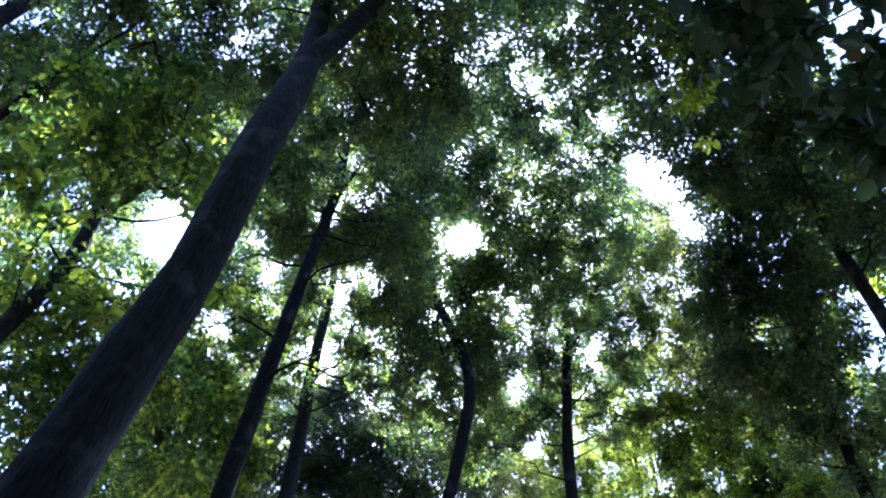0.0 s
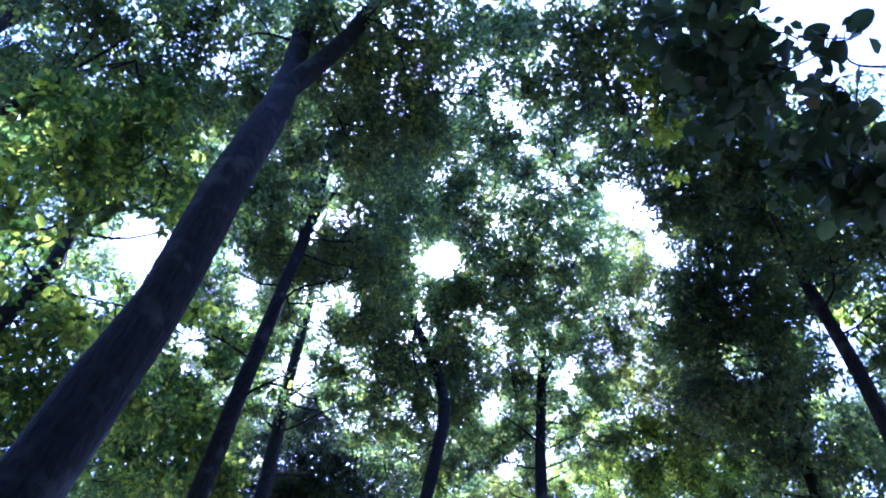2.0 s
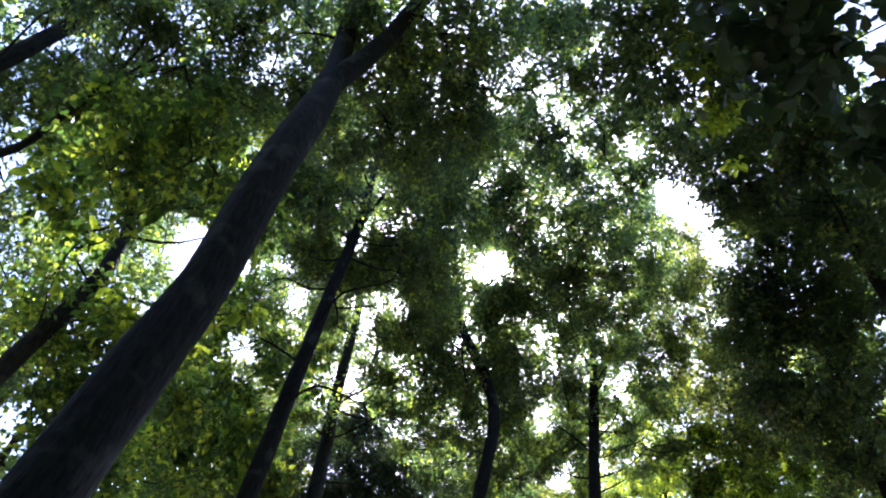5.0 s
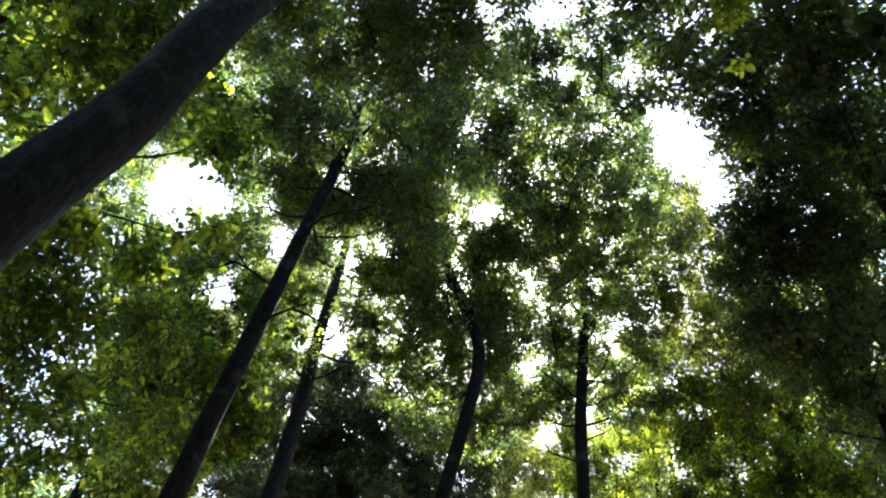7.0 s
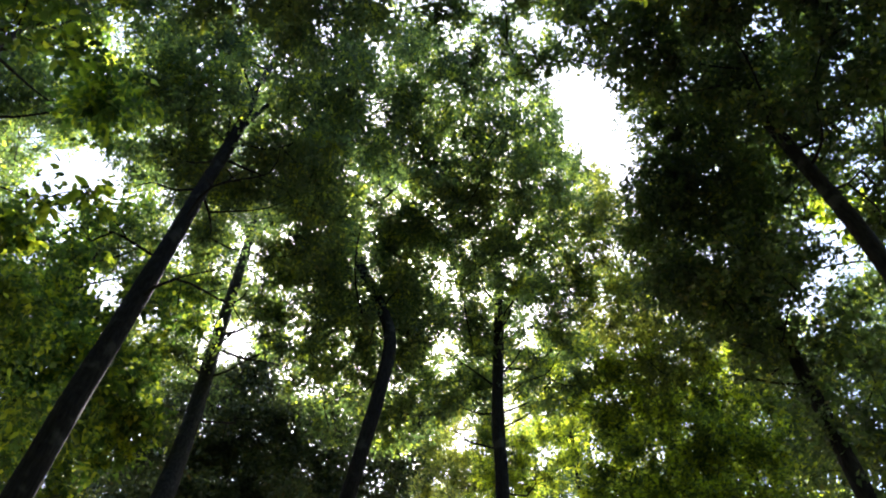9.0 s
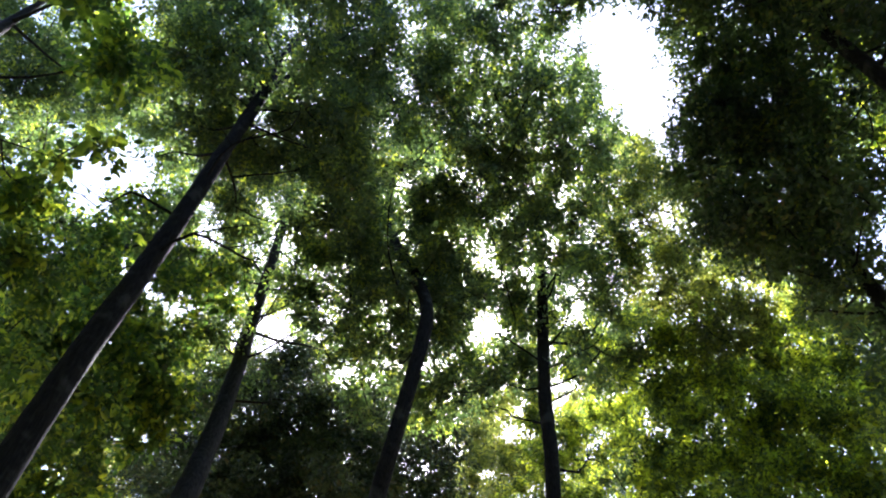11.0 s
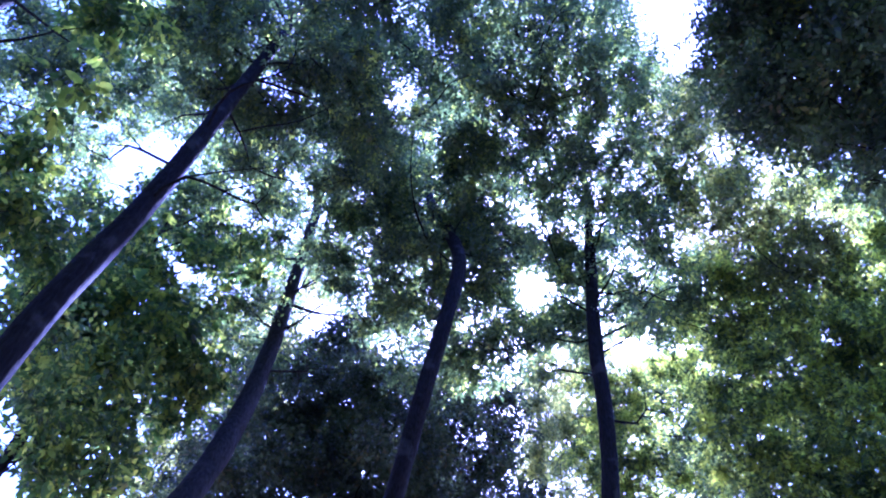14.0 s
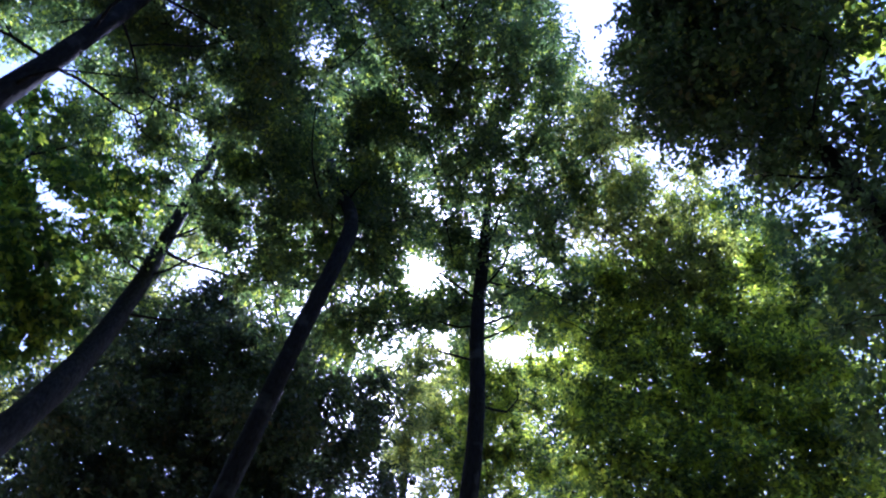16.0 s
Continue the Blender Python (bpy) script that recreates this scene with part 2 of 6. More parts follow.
def leaves(boughs, per_bough, size, width, fine, rng, flat=0.75, droop=0.35, spray=9):
    """All leaves of a crown as one mesh, and its twigs as (from, to). Each bough forks into a few clumps, each clump holds sprays of leaves. fine: blades of four facets, else of two."""
    pos, axis, length, twigs = [], [], [], []
    for x, y, z, r in boughs:
        n_twig = max(2, int(per_bough * (r / 0.7) ** 1.8 / spray))
        n_clump = int(3 + 9 * r)
        heart = rng.normal(size=(n_clump, 3))
        heart *= (r * rng.uniform(0.3, 0.98, n_clump) / np.linalg.norm(heart, axis=1))[:, None]
        weight = rng.uniform(0.35, 1.3, n_clump)
        pick = rng.choice(n_clump, n_twig, p=weight / weight.sum())
        d = heart[pick] + rng.normal(size=(n_twig, 3)) * (0.085 + 0.15 * r)
        stray = rng.random(n_twig) < 0.22
        loose = rng.normal(size=(n_twig, 3))
        loose *= (r * rng.uniform(0.2, 1.25, n_twig) / np.linalg.norm(loose, axis=1))[:, None]
        d[stray] = loose[stray]
        rad = np.linalg.norm(d, axis=1)
        tips = d * (1, 1, flat) + (x, y, z)
        twigs += [((x, y, z), tuple(h * (1, 1, flat) * 1.08 + (x, y, z))) for h in heart]
        d = d / rad[:, None]
        way = d * (1, 1, 0.5) + rng.normal(size=d.shape) * 0.5
        way[:, 2] -= droop * 0.6
        way /= np.linalg.norm(way, axis=1)[:, None]
        k = spray
        s = rng.uniform(-0.5, 0.5, (n_twig, k))
        p = tips[:, None, :] + way[:, None, :] * (s * size * 3.2)[:, :, None] + rng.normal(size=(n_twig, k, 3)) * size * 0.32
        a = way[:, None, :] * 0.7 + rng.normal(size=(n_twig, k, 3)) * 0.75
        a[:, :, 2] -= droop
        pos.append(p.reshape(-1, 3))
        length.append(np.repeat(np.where(rad < 0.5 * r, 1.2, 0.92), k))
        axis.append(a.reshape(-1, 3))
    pos, axis = np.concatenate(pos), np.concatenate(axis)
    n = len(pos)
    axis /= np.linalg.norm(axis, axis=1)[:, None]
    normal = rng.normal(size=(n, 3)) * 0.6 + (0, 0, 1)
    side = np.cross(axis, normal)
    side /= np.linalg.norm(side, axis=1)[:, None] + 1e-9
    normal = np.cross(side, axis)
    L = size * rng.uniform(0.65, 1.25, n) * np.concatenate(length)
    W = L * width * rng.uniform(0.8, 1.2, n)
    shape = [(0, 0, 0), (0.3, 0.5, 0.12), (0.68, 0.4, 0.1), (1, 0, -0.12), (0.68, -0.4, 0.1), (0.3, -0.5, 0.12)] if fine else [(0, 0, 0), (0.42, 0.5, 0.12), (1, 0, -0.05), (0.42, -0.5, 0.12)]
    tris = [(0, 1, 5), (1, 2, 5), (2, 4, 5), (2, 3, 4)] if fine else [(0, 1, 2), (0, 2, 3)]
    m = len(shape)
    v = np.empty((n, m, 3))
    for i, (a, b, c) in enumerate(shape):
        v[:, i] = pos + axis * (a * L)[:, None] + side * (b * W)[:, None] + normal * (c * W)[:, None]
    f = (np.array(tris)[None] + (np.arange(n) * m)[:, None, None]).reshape(-1, 3)
    me = bpy.data.meshes.new("leaves")
    me.vertices.add(n * m)
    me.vertices.foreach_set("co", v.astype(np.float32).ravel())
    me.loops.add(f.size)
    me.loops.foreach_set("vertex_index", f.astype(np.int32).ravel())
    me.polygons.add(len(f))
    me.polygons.foreach_set("loop_start", np.arange(0, f.size, 3, dtype=np.int32))
    me.update(calc_edges=True)
    return me, twigs


def twig_mesh(twigs, rng, thick=0.009):
    """Fine twigs of a crown: three-sided, each bowed once on its way to its clump of leaves."""
    start, end = np.array([t[0] for t in twigs]), np.array([t[1] for t in twigs])
    n = len(start)
    run = np.linalg.norm(end - start, axis=1)[:, None]
    middle = (start + end) / 2 + rng.normal(size=(n, 3)) * run * 0.1
    way = (end - start) / run
    u = np.cross(way, (0.31, 0.95, 0.05))
    u /= np.linalg.norm(u, axis=1)[:, None] + 1e-9
    w = np.cross(way, u)
    v = np.empty((n, 9, 3))
    for i, (at, r) in enumerate(((start, 1.0), (middle, 0.75), (end, 0.35))):
        for k in range(3):
            v[:, i * 3 + k] = at + (u * math.cos(k * 2.094) + w * math.sin(k * 2.094)) * r * thick
    quads = [(i * 3 + k, i * 3 + (k + 1) % 3, i * 3 + 3 + (k + 1) % 3, i * 3 + 3 + k) for i in range(2) for k in range(3)]
    f = (np.array(quads)[None] + (np.arange(n) * 9)[:, None, None]).reshape(-1, 4)
    me = bpy.data.meshes.new("twigs")
    me.from_pydata(v.reshape(-1, 3).tolist(), [], f.tolist())
    return me


def blade(length, width, bend):
    """One broad leaf: pointed oval in two folded halves, bent along its midrib, on a short stalk."""
    rows = [(0.0, 0.05), (0.1, 0.56), (0.28, 0.93), (0.5, 1.0), (0.72, 0.86), (0.9, 0.5), (1.0, 0.03)]
    verts, faces = [], []
    for a, w in rows:
        z = -bend * a * a
        verts += [(a * length, -w * width / 2, (z + 0.1 * w) * length), (a * length, 0, z * length), (a * length, w * width / 2, (z + 0.1 * w) * length)]
    for i in range(len(rows) - 1):
        k = i * 3
        faces += [(k, k + 3, k + 4, k + 1), (k + 1, k + 4, k + 5, k + 2)]
    n = len(verts)
    verts += [(-0.25 * length, 0.01 * length, 0.03 * length), (-0.25 * length, -0.01 * length, 0.03 * length), (0.02 * length, -0.01 * length, 0), (0.02 * length, 0.01 * length, 0)]
    faces.append((n, n + 1, n + 2, n + 3))
    me = bpy.data.meshes.new("leaf")
    me.from_pydata(verts, [], faces)
    for p in me.polygons:
        p.use_smooth = True
    return me


def single_leaves(root, boughs, count, size, mat, seed, plump=0.62):
    """Broad leaves that can be told apart, each an object of its own on one of three shared shapes."""
    rng = np.random.default_rng(seed)
    shapes = [blade(size * s, size * s * w, d) for s, w, d in ((1.0, plump, 0.18), (0.85, plump * 1.12, 0.3), (1.15, plump * 0.9, 0.1))]
    for me in shapes:
        me.materials.append(mat)
    share = np.array([q[3] ** 2 for q in boughs])
    picks = rng.choice(len(boughs), count, p=share / share.sum())
    for i in picks:
        x, y, z, r = boughs[i]
        d = rng.normal(size=3)
        d *= r * rng.uniform(0.25, 1.05) / np.linalg.norm(d)
        ob = new("leaf", shapes[int(rng.integers(3))])
        ob.parent = root
        turn = Euler((rng.normal() * 0.5, 0.45 + rng.normal() * 0.45, math.atan2(d[1], d[0]) + rng.normal() * 0.9))
        ob.matrix_basis = Matrix.LocRotScale(Vector((x + d[0], y + d[1], z + d[2] * 0.8)) - root.location, turn, None)


def along(line, z):
    """The point of a stem's line at the height z."""
    for a, b in zip(line, line[1:]):
        if a.z <= z <= b.z:
            return a.lerp(b, (z - a.z) / max(1e-6, b.z - a.z))
    return line[-1].copy() if z > line[-1].z else line[0].copy()


def tree(label, trunk_nodes, radii, boughs, leaf, leaf_size=0.119, leaf_width=0.5, per_bough=1050, fine=False, bark=BARK, seed=1, stems=(), sides=14, droop=0.35, limb=0.038, flat=0.75, spray=9, branches=()):
    """A tree at the foot of its trunk: trunk, further stems, a limb to each bough, and the crown of leaves."""
    rng = np.random.default_rng(seed)
    foot = Vector(trunk_nodes[0])
    root = tagged(new("tree"), label, "tree")
    root.location = foot
    line = spline(trunk_nodes, 0.3)
    heights = [p.z for p in trunk_nodes] if isinstance(trunk_nodes[0], Vector) else [p[2] for p in trunk_nodes]
    r = [float(np.interp(p.z, heights, radii)) * (1 + 0.5 * math.exp(-max(0, p.z) / 0.35)) for p in line]
    part("trunk", tube([p - foot for p in line], r, sides, 0.13, seed * 3.7), bark, root)
    lines = [line]
    for nodes, r0, r1 in stems:
        s = spline(nodes, 0.3)
        part("stem", tube([p - foot for p in s], np.linspace(r0, r1, len(s)), sides, 0.14, seed * 1.3), bark, root)
        lines.append(s)
    # limbs fork: each bough hangs on the nearest wood below it, on the trunk or on a limb grown before
    wood = [(p, 0.0) for s in lines for p in s[::2] if p.z > foot.z + 3]
    axis = lines[0]
    order = sorted(boughs, key=lambda q: (Vector(q[:3]) - along(axis, q[2])).length)
    for x, y, z, b in order:
        end = Vector((x, y, z))
        best, cost = None, 1e9
        for p, far in wood:
            d = end - p
            c = d.length + 0.25 * far + max(0.0, 0.35 * math.hypot(d.x, d.y) - d.z) * 0.9
            if c < cost:
                best, cost, base = p, c, far
        reach = (end - best).length
        bow = Vector(rng.normal(size=3) * 0.06 * reach) + Vector((0, 0, -0.06 * reach))
        s = spline([best, best.lerp(end, 0.35) + bow, best.lerp(end, 0.7) + bow * 0.7 + Vector(rng.normal(size=3) * 0.03 * reach), end], 0.35)
        thick = limb * (0.5 + 0.25 * min(reach, 3.5)) * (1.0 if base == 0 else 0.6)
        part("limb", tube([p - foot for p in s], np.linspace(thick, 0.007, len(s)), 6), bark, root)
        wood += [(p, base + (p - best).length) for p in s[2::2]]
    local = [(x - foot.x, y - foot.y, z - foot.z, b) for x, y, z, b in boughs]
    for z, turn, reach in branches:
        a = along(line, z)
        out = Vector((math.cos(radians(turn)), math.sin(radians(turn)), 0.45 + rng.uniform(-0.2, 0.2)))
        bend = Vector(rng.normal(size=3) * 0.09 * reach)
        s = spline([a, a + out * reach * 0.4 + bend, a + out * reach * 0.75 - bend * 0.6, a + out * reach + bend * 0.5], 0.25)
        bare = part("branch", tube([p - foot for p in s], np.linspace(0.034, 0.007, len(s)), 6, 0.1, z), bark, root)
        for k in (0.35, 0.55, 0.75):
            b = s[int(k * (len(s) - 1))]
            side = Vector(rng.normal(size=3) * 0.55) + out * 0.5 + Vector((0, 0, 0.25))
            fork = spline([b, b + side * reach * 0.16, b + side * reach * 0.34 + Vector(rng.normal(size=3) * 0.08)], 0.2)
            part("twig", tube([p - foot for p in fork], np.linspace(0.014, 0.004, len(fork)), 4), bark, bare)
    crown, twigs = leaves(local, per_bough, leaf_size, leaf_width, fine, rng, flat, droop, spray)
    tagged(part("crown", crown, leaf, root), kind="stuff")
    tagged(part("twigwork", twig_mesh(twigs, rng), bark, root), kind="stuff")
    return root


LEANING_BOUGHS = [
    (-2.0, 7.2, 14.7, 0.75), (-0.6, 7.2, 15.1, 0.73), (-1.8, 8.3, 15.6, 0.78), (-3.6, 7.0, 14.7, 0.75), (-1.0, 6.1, 13.9, 0.73), (-2.0, 5.1, 13.5, 0.76),
    (-2.4, 6.5, 14.1, 0.71), (-0.6, 4.8, 14.0, 0.78), (-4.0, 6.2, 14.2, 0.76), (-3.0, 5.1, 13.6, 0.74), (-1.6, 6.6, 14.4, 0.7), (1.0, 5.6, 16.5, 0.77),
    (-2.2, 4.7, 14.7, 0.77), (-0.9, 5.7, 13.9, 0.72), (0.1, 5.2, 16.5, 0.76), (-1.4, 4.0, 13.8, 0.74), (-1.3, 8.2, 17.2, 0.77), (-2.8, 4.5, 13.5, 0.7),
    (-1.9, 6.3, 14.9, 0.77), (-4.0, 6.8, 16.0, 0.78), (1.2, 5.3, 16.9, 0.76), (-2.2, 7.4, 14.6, 0.75), (-0.8, 5.1, 14.4, 0.63), (0.6, 5.5, 15.7, 0.73),
]
LEANING_BOUGHS_B = [
    (-2.3, 4.9, 14.2, 0.77), (-2.7, 6.9, 16.0, 0.78), (0.2, 5.7, 14.0, 0.26), (-1.2, 4.6, 13.4, 0.36), (-3.9, 5.5, 14.7, 0.38), (-4.1, 4.7, 13.5, 0.32),
    (-2.9, 4.3, 14.9, 0.32), (-3.2, 7.0, 13.5, 0.37), (-0.8, 3.8, 13.6, 0.37), (-1.8, 5.9, 15.8, 0.38), (0.7, 5.5, 14.6, 0.31), (-3.0, 5.2, 13.7, 0.37),
    (-0.2, 4.1, 14.4, 0.32), (-2.4, 4.0, 13.3, 0.38), (-1.4, 3.7, 13.4, 0.38), (-1.4, 7.3, 14.7, 0.37), (-0.3, 6.5, 17.4, 0.39), (-3.9, 7.4, 17.1, 0.37),
    (-1.1, 6.4, 15.1, 0.38), (-2.9, 6.7, 13.6, 0.37), (-1.6, 5.3, 14.7, 0.36), (-1.8, 6.8, 13.4, 0.39), (-4.6, 4.4, 15.1, 0.34), (-2.5, 6.1, 13.8, 0.36),
]
LEANING_BOUGHS_C = [
    (-4.2, 5.9, 14.3, 0.38), (-5.7, 5.8, 15.4, 0.38), (-0.7, 6.5, 13.7, 0.34), (-3.7, 4.7, 15.7, 0.34), (0.2, 5.4, 17.0, 0.34), (-0.7, 4.5, 13.3, 0.3),
    (0.4, 7.1, 16.1, 0.23), (-4.6, 5.7, 13.8, 0.23), (-5.2, 6.7, 17.0, 0.23), (0.4, 6.8, 16.9, 0.17), (0.8, 4.9, 17.4, 0.22), (0.2, 7.0, 15.1, 0.23),
    (-0.1, 6.9, 16.4, 0.2), (0.3, 6.7, 17.0, 0.22),
]
tree("tall leaning forest tree with a thick grey-brown forked trunk, dark from backlight", [(-2.75, 3.6, -0.1), (-2.67, 3.7, 2), (-2.55, 3.84, 4), (-2.44, 3.98, 6), (-2.45, 4.02, 8), (-2.52, 4.25, 10), (-2.72, 4.5, 12), (-2.9, 4.4, 14), (-3.0, 4.6, 17), (-2.9, 4.7, 19)], [0.26, 0.235, 0.228, 0.22, 0.212, 0.205, 0.175, 0.155, 0.11, 0.04],
     LEANING_BOUGHS + LEANING_BOUGHS_B + LEANING_BOUGHS_C, LEAF_MID, per_bough=1120, bark=BARK_BACKLIT, seed=11, sides=24, stems=[([(-2.62, 4.36, 10.9), (-2.42, 4.42, 11.8), (-2.08, 4.36, 12.8), (-1.7, 4.2, 14.3), (-1.2, 4.5, 17.5)], 0.17, 0.09)])

SLENDER_BOUGHS = [
    (-4.8, 10.3, 16.6, 0.81), (-2.1, 12.6, 16.3, 0.81), (-2.9, 11.1, 16.4, 0.84), (-5.3, 11.2, 16.1, 0.78), (-4.0, 11.7, 16.1, 0.74), (-2.0, 11.7, 19.4, 0.83),
    (-5.7, 10.1, 17.3, 0.76), (-2.1, 11.6, 16.4, 0.78), (-4.5, 9.8, 19.3, 0.84), (-5.0, 14.6, 19.2, 0.82), (-7.1, 10.3, 20.9, 0.8), (-3.3, 13.5, 18.8, 0.76),
    (-4.6, 10.1, 17.5, 0.83), (-3.1, 11.3, 18.8, 0.84), (-5.6, 12.7, 17.8, 0.77), (-3.3, 11.5, 16.8, 0.82), (-2.3, 13.9, 18.2, 0.81), (-0.9, 13.7, 21.2, 0.8),
    (-1.3, 10.0, 19.3, 0.81), (-5.0, 11.6, 17.9, 0.78), (-2.5, 9.8, 18.2, 0.84), (-5.5, 9.8, 17.8, 0.79), (-4.5, 12.7, 15.6, 0.65), (-2.4, 14.7, 17.7, 0.65),
]
SLENDER_BOUGHS_B = [
    (-3.5, 13.0, 18.5, 0.8), (-6.3, 14.1, 19.2, 0.74), (-4.4, 12.6, 23.1, 0.84), (-1.6, 10.6, 18.9, 0.79), (-2.2, 11.9, 18.6, 0.76), (-5.2, 9.7, 20.1, 0.77),
    (-4.4, 12.5, 16.8, 0.75), (-5.8, 10.5, 17.4, 0.83), (-5.1, 12.4, 21.8, 0.8), (-4.6, 10.3, 22.6, 0.84), (-2.4, 10.7, 18.6, 0.82), (-6.2, 12.3, 18.3, 0.83),
    (-0.9, 13.5, 21.1, 0.79), (-5.1, 10.0, 17.7, 0.81), (-4.6, 13.5, 21.8, 0.8), (-4.7, 11.5, 16.8, 0.75), (-4.8, 10.3, 20.4, 0.78), (-2.7, 12.4, 18.1, 0.76),
    (-2.4, 13.6, 18.6, 0.84), (-2.6, 9.9, 17.1, 0.67), (-1.5, 10.7, 20.1, 0.84), (-3.8, 12.2, 16.5, 0.6), (-7.2, 12.8, 19.0, 0.83), (-6.4, 10.7, 20.4, 0.82),
]
SLENDER_BOUGHS_C = [
    (-4.8, 10.8, 19.1, 0.76), (-0.8, 9.9, 21.6, 0.8), (-5.9, 14.1, 19.4, 0.84), (-6.0, 11.8, 19.1, 0.82), (-2.4, 12.8, 19.0, 0.8), (-2.5, 13.6, 15.8, 0.38),
    (-3.6, 14.3, 16.9, 0.38), (-2.4, 13.6, 16.4, 0.38), (-7.6, 10.8, 21.0, 0.41), (-5.7, 15.2, 19.0, 0.41), (-2.9, 13.6, 16.0, 0.35), (-6.0, 9.5, 19.6, 0.41),
    (-1.9, 11.1, 17.0, 0.38), (-4.5, 11.6, 18.1, 0.4), (-7.5, 10.1, 20.9, 0.38), (-4.3, 12.6, 14.9, 0.32), (-4.5, 11.5, 22.3, 0.42), (-3.6, 13.0, 17.3, 0.38),
    (-5.2, 9.5, 18.9, 0.39), (-4.9, 11.6, 19.5, 0.37), (-5.0, 14.2, 17.0, 0.33), (-2.2, 10.5, 15.8, 0.41), (-4.0, 12.5, 17.2, 0.41), (-2.5, 13.7, 15.9, 0.35),
]
SLENDER_BOUGHS_D = [
    (-2.8, 8.9, 17.2, 0.41), (-4.8, 11.5, 21.5, 0.39), (-6.2, 9.7, 19.4, 0.42), (-4.7, 13.3, 21.9, 0.4), (-2.3, 11.6, 15.3, 0.32), (-2.0, 11.6, 19.9, 0.41),
    (-1.3, 9.2, 18.1, 0.37), (-5.2, 12.0, 16.6, 0.37), (-2.1, 14.1, 16.7, 0.4), (-4.2, 11.9, 21.4, 0.4), (-6.3, 13.9, 18.3, 0.28), (-2.4, 10.9, 17.4, 0.41),
    (-4.6, 12.1, 21.0, 0.32), (-2.0, 12.2, 17.0, 0.4), (-3.2, 13.6, 15.6, 0.28), (-2.9, 13.6, 18.1, 0.37), (-6.9, 11.0, 17.3, 0.41), (-1.7, 10.9, 16.4, 0.4),
]
tree("tall slender forest tree with a straight trunk, dark from backlight", [(-4.25, 10.8, -0.1), (-4.21, 10.86, 5), (-4.18, 10.83, 8), (-4.2, 11.05, 11), (-4.1, 11.0, 14), (-3.95, 10.9, 17), (-4.1, 11.05, 20), (-4.0, 11.2, 24.5)], [0.24, 0.2, 0.18, 0.17, 0.15, 0.13, 0.1, 0.03],
     SLENDER_BOUGHS + SLENDER_BOUGHS_B + SLENDER_BOUGHS_C + SLENDER_BOUGHS_D, LEAF_MID, 0.129, per_bough=1060, bark=BARK_BACKLIT, seed=12, branches=[(10.8, 15, 1.8), (12.0, 190, 1.9), (13.2, -30, 2.2), (14.4, 160, 2.0), (15.6, 40, 2.0), (17.2, 210, 1.8)], stems=[([(-3.97, 10.9, 16.6), (-3.65, 11.0, 18.4), (-3.2, 11.3, 21)], 0.07, 0.02), ([(-3.97, 10.9, 15.8), (-4.5, 11.2, 18.2), (-4.9, 11.4, 20.8)], 0.06, 0.02), ([(-4.0, 10.95, 18), (-3.9, 10.7, 20), (-3.5, 10.6, 22)], 0.06, 0.02)])

BENT_BOUGHS = [
    (-3.6, 16.5, 16.9, 0.87), (-3.0, 15.8, 17.9, 0.84), (-5.6, 15.5, 18.4, 0.85), (-6.7, 17.8, 15.6, 0.87), (-5.8, 16.7, 15.4, 0.8), (-8.8, 17.3, 19.8, 0.85),
    (-5.4, 17.0, 23.1, 0.78), (-3.0, 17.2, 24.9, 0.8), (-6.9, 18.8, 18.4, 0.85), (-8.1, 15.4, 19.0, 0.86), (-3.9, 16.4, 18.7, 0.74), (-3.5, 17.0, 17.2, 0.87),
    (-3.6, 15.1, 20.9, 0.88), (-8.1, 18.2, 16.8, 0.79), (-5.8, 18.6, 15.7, 0.77), (-5.9, 18.8, 20.5, 0.82), (-8.8, 16.2, 19.1, 0.86), (-5.0, 17.3, 22.9, 0.72),
    (-6.5, 16.6, 25.5, 0.89), (-7.1, 18.0, 18.8, 0.83), (-5.8, 16.1, 21.8, 0.9), (-8.6, 15.3, 21.7, 0.83), (-6.9, 18.4, 22.6, 0.89), (-8.5, 18.3, 20.4, 0.65),
]
BENT_BOUGHS_B = [
    (-5.2, 18.3, 20.2, 0.84), (-5.9, 18.2, 23.5, 0.78), (-7.5, 20.0, 22.1, 0.88), (-3.8, 14.7, 20.2, 0.76), (-3.1, 15.8, 17.8, 0.71), (-9.3, 16.8, 23.9, 0.68),
    (-5.5, 15.5, 18.7, 0.75), (-8.0, 16.1, 20.5, 0.39), (-6.2, 14.5, 18.9, 0.43), (-7.6, 18.9, 21.8, 0.43), (-8.3, 17.0, 21.1, 0.43), (-7.2, 15.8, 17.3, 0.42),
    (-7.0, 15.0, 17.9, 0.45), (-3.9, 15.7, 18.2, 0.35), (-8.3, 18.1, 20.9, 0.39), (-6.7, 17.2, 16.6, 0.4), (-5.5, 16.3, 17.8, 0.43), (-8.1, 17.7, 16.9, 0.41),
    (-4.0, 16.3, 17.3, 0.4), (-3.2, 19.4, 17.4, 0.36), (-5.6, 13.8, 23.1, 0.44), (-4.3, 16.0, 20.7, 0.45), (-4.2, 17.4, 17.7, 0.44), (-8.2, 20.0, 24.0, 0.41),
]
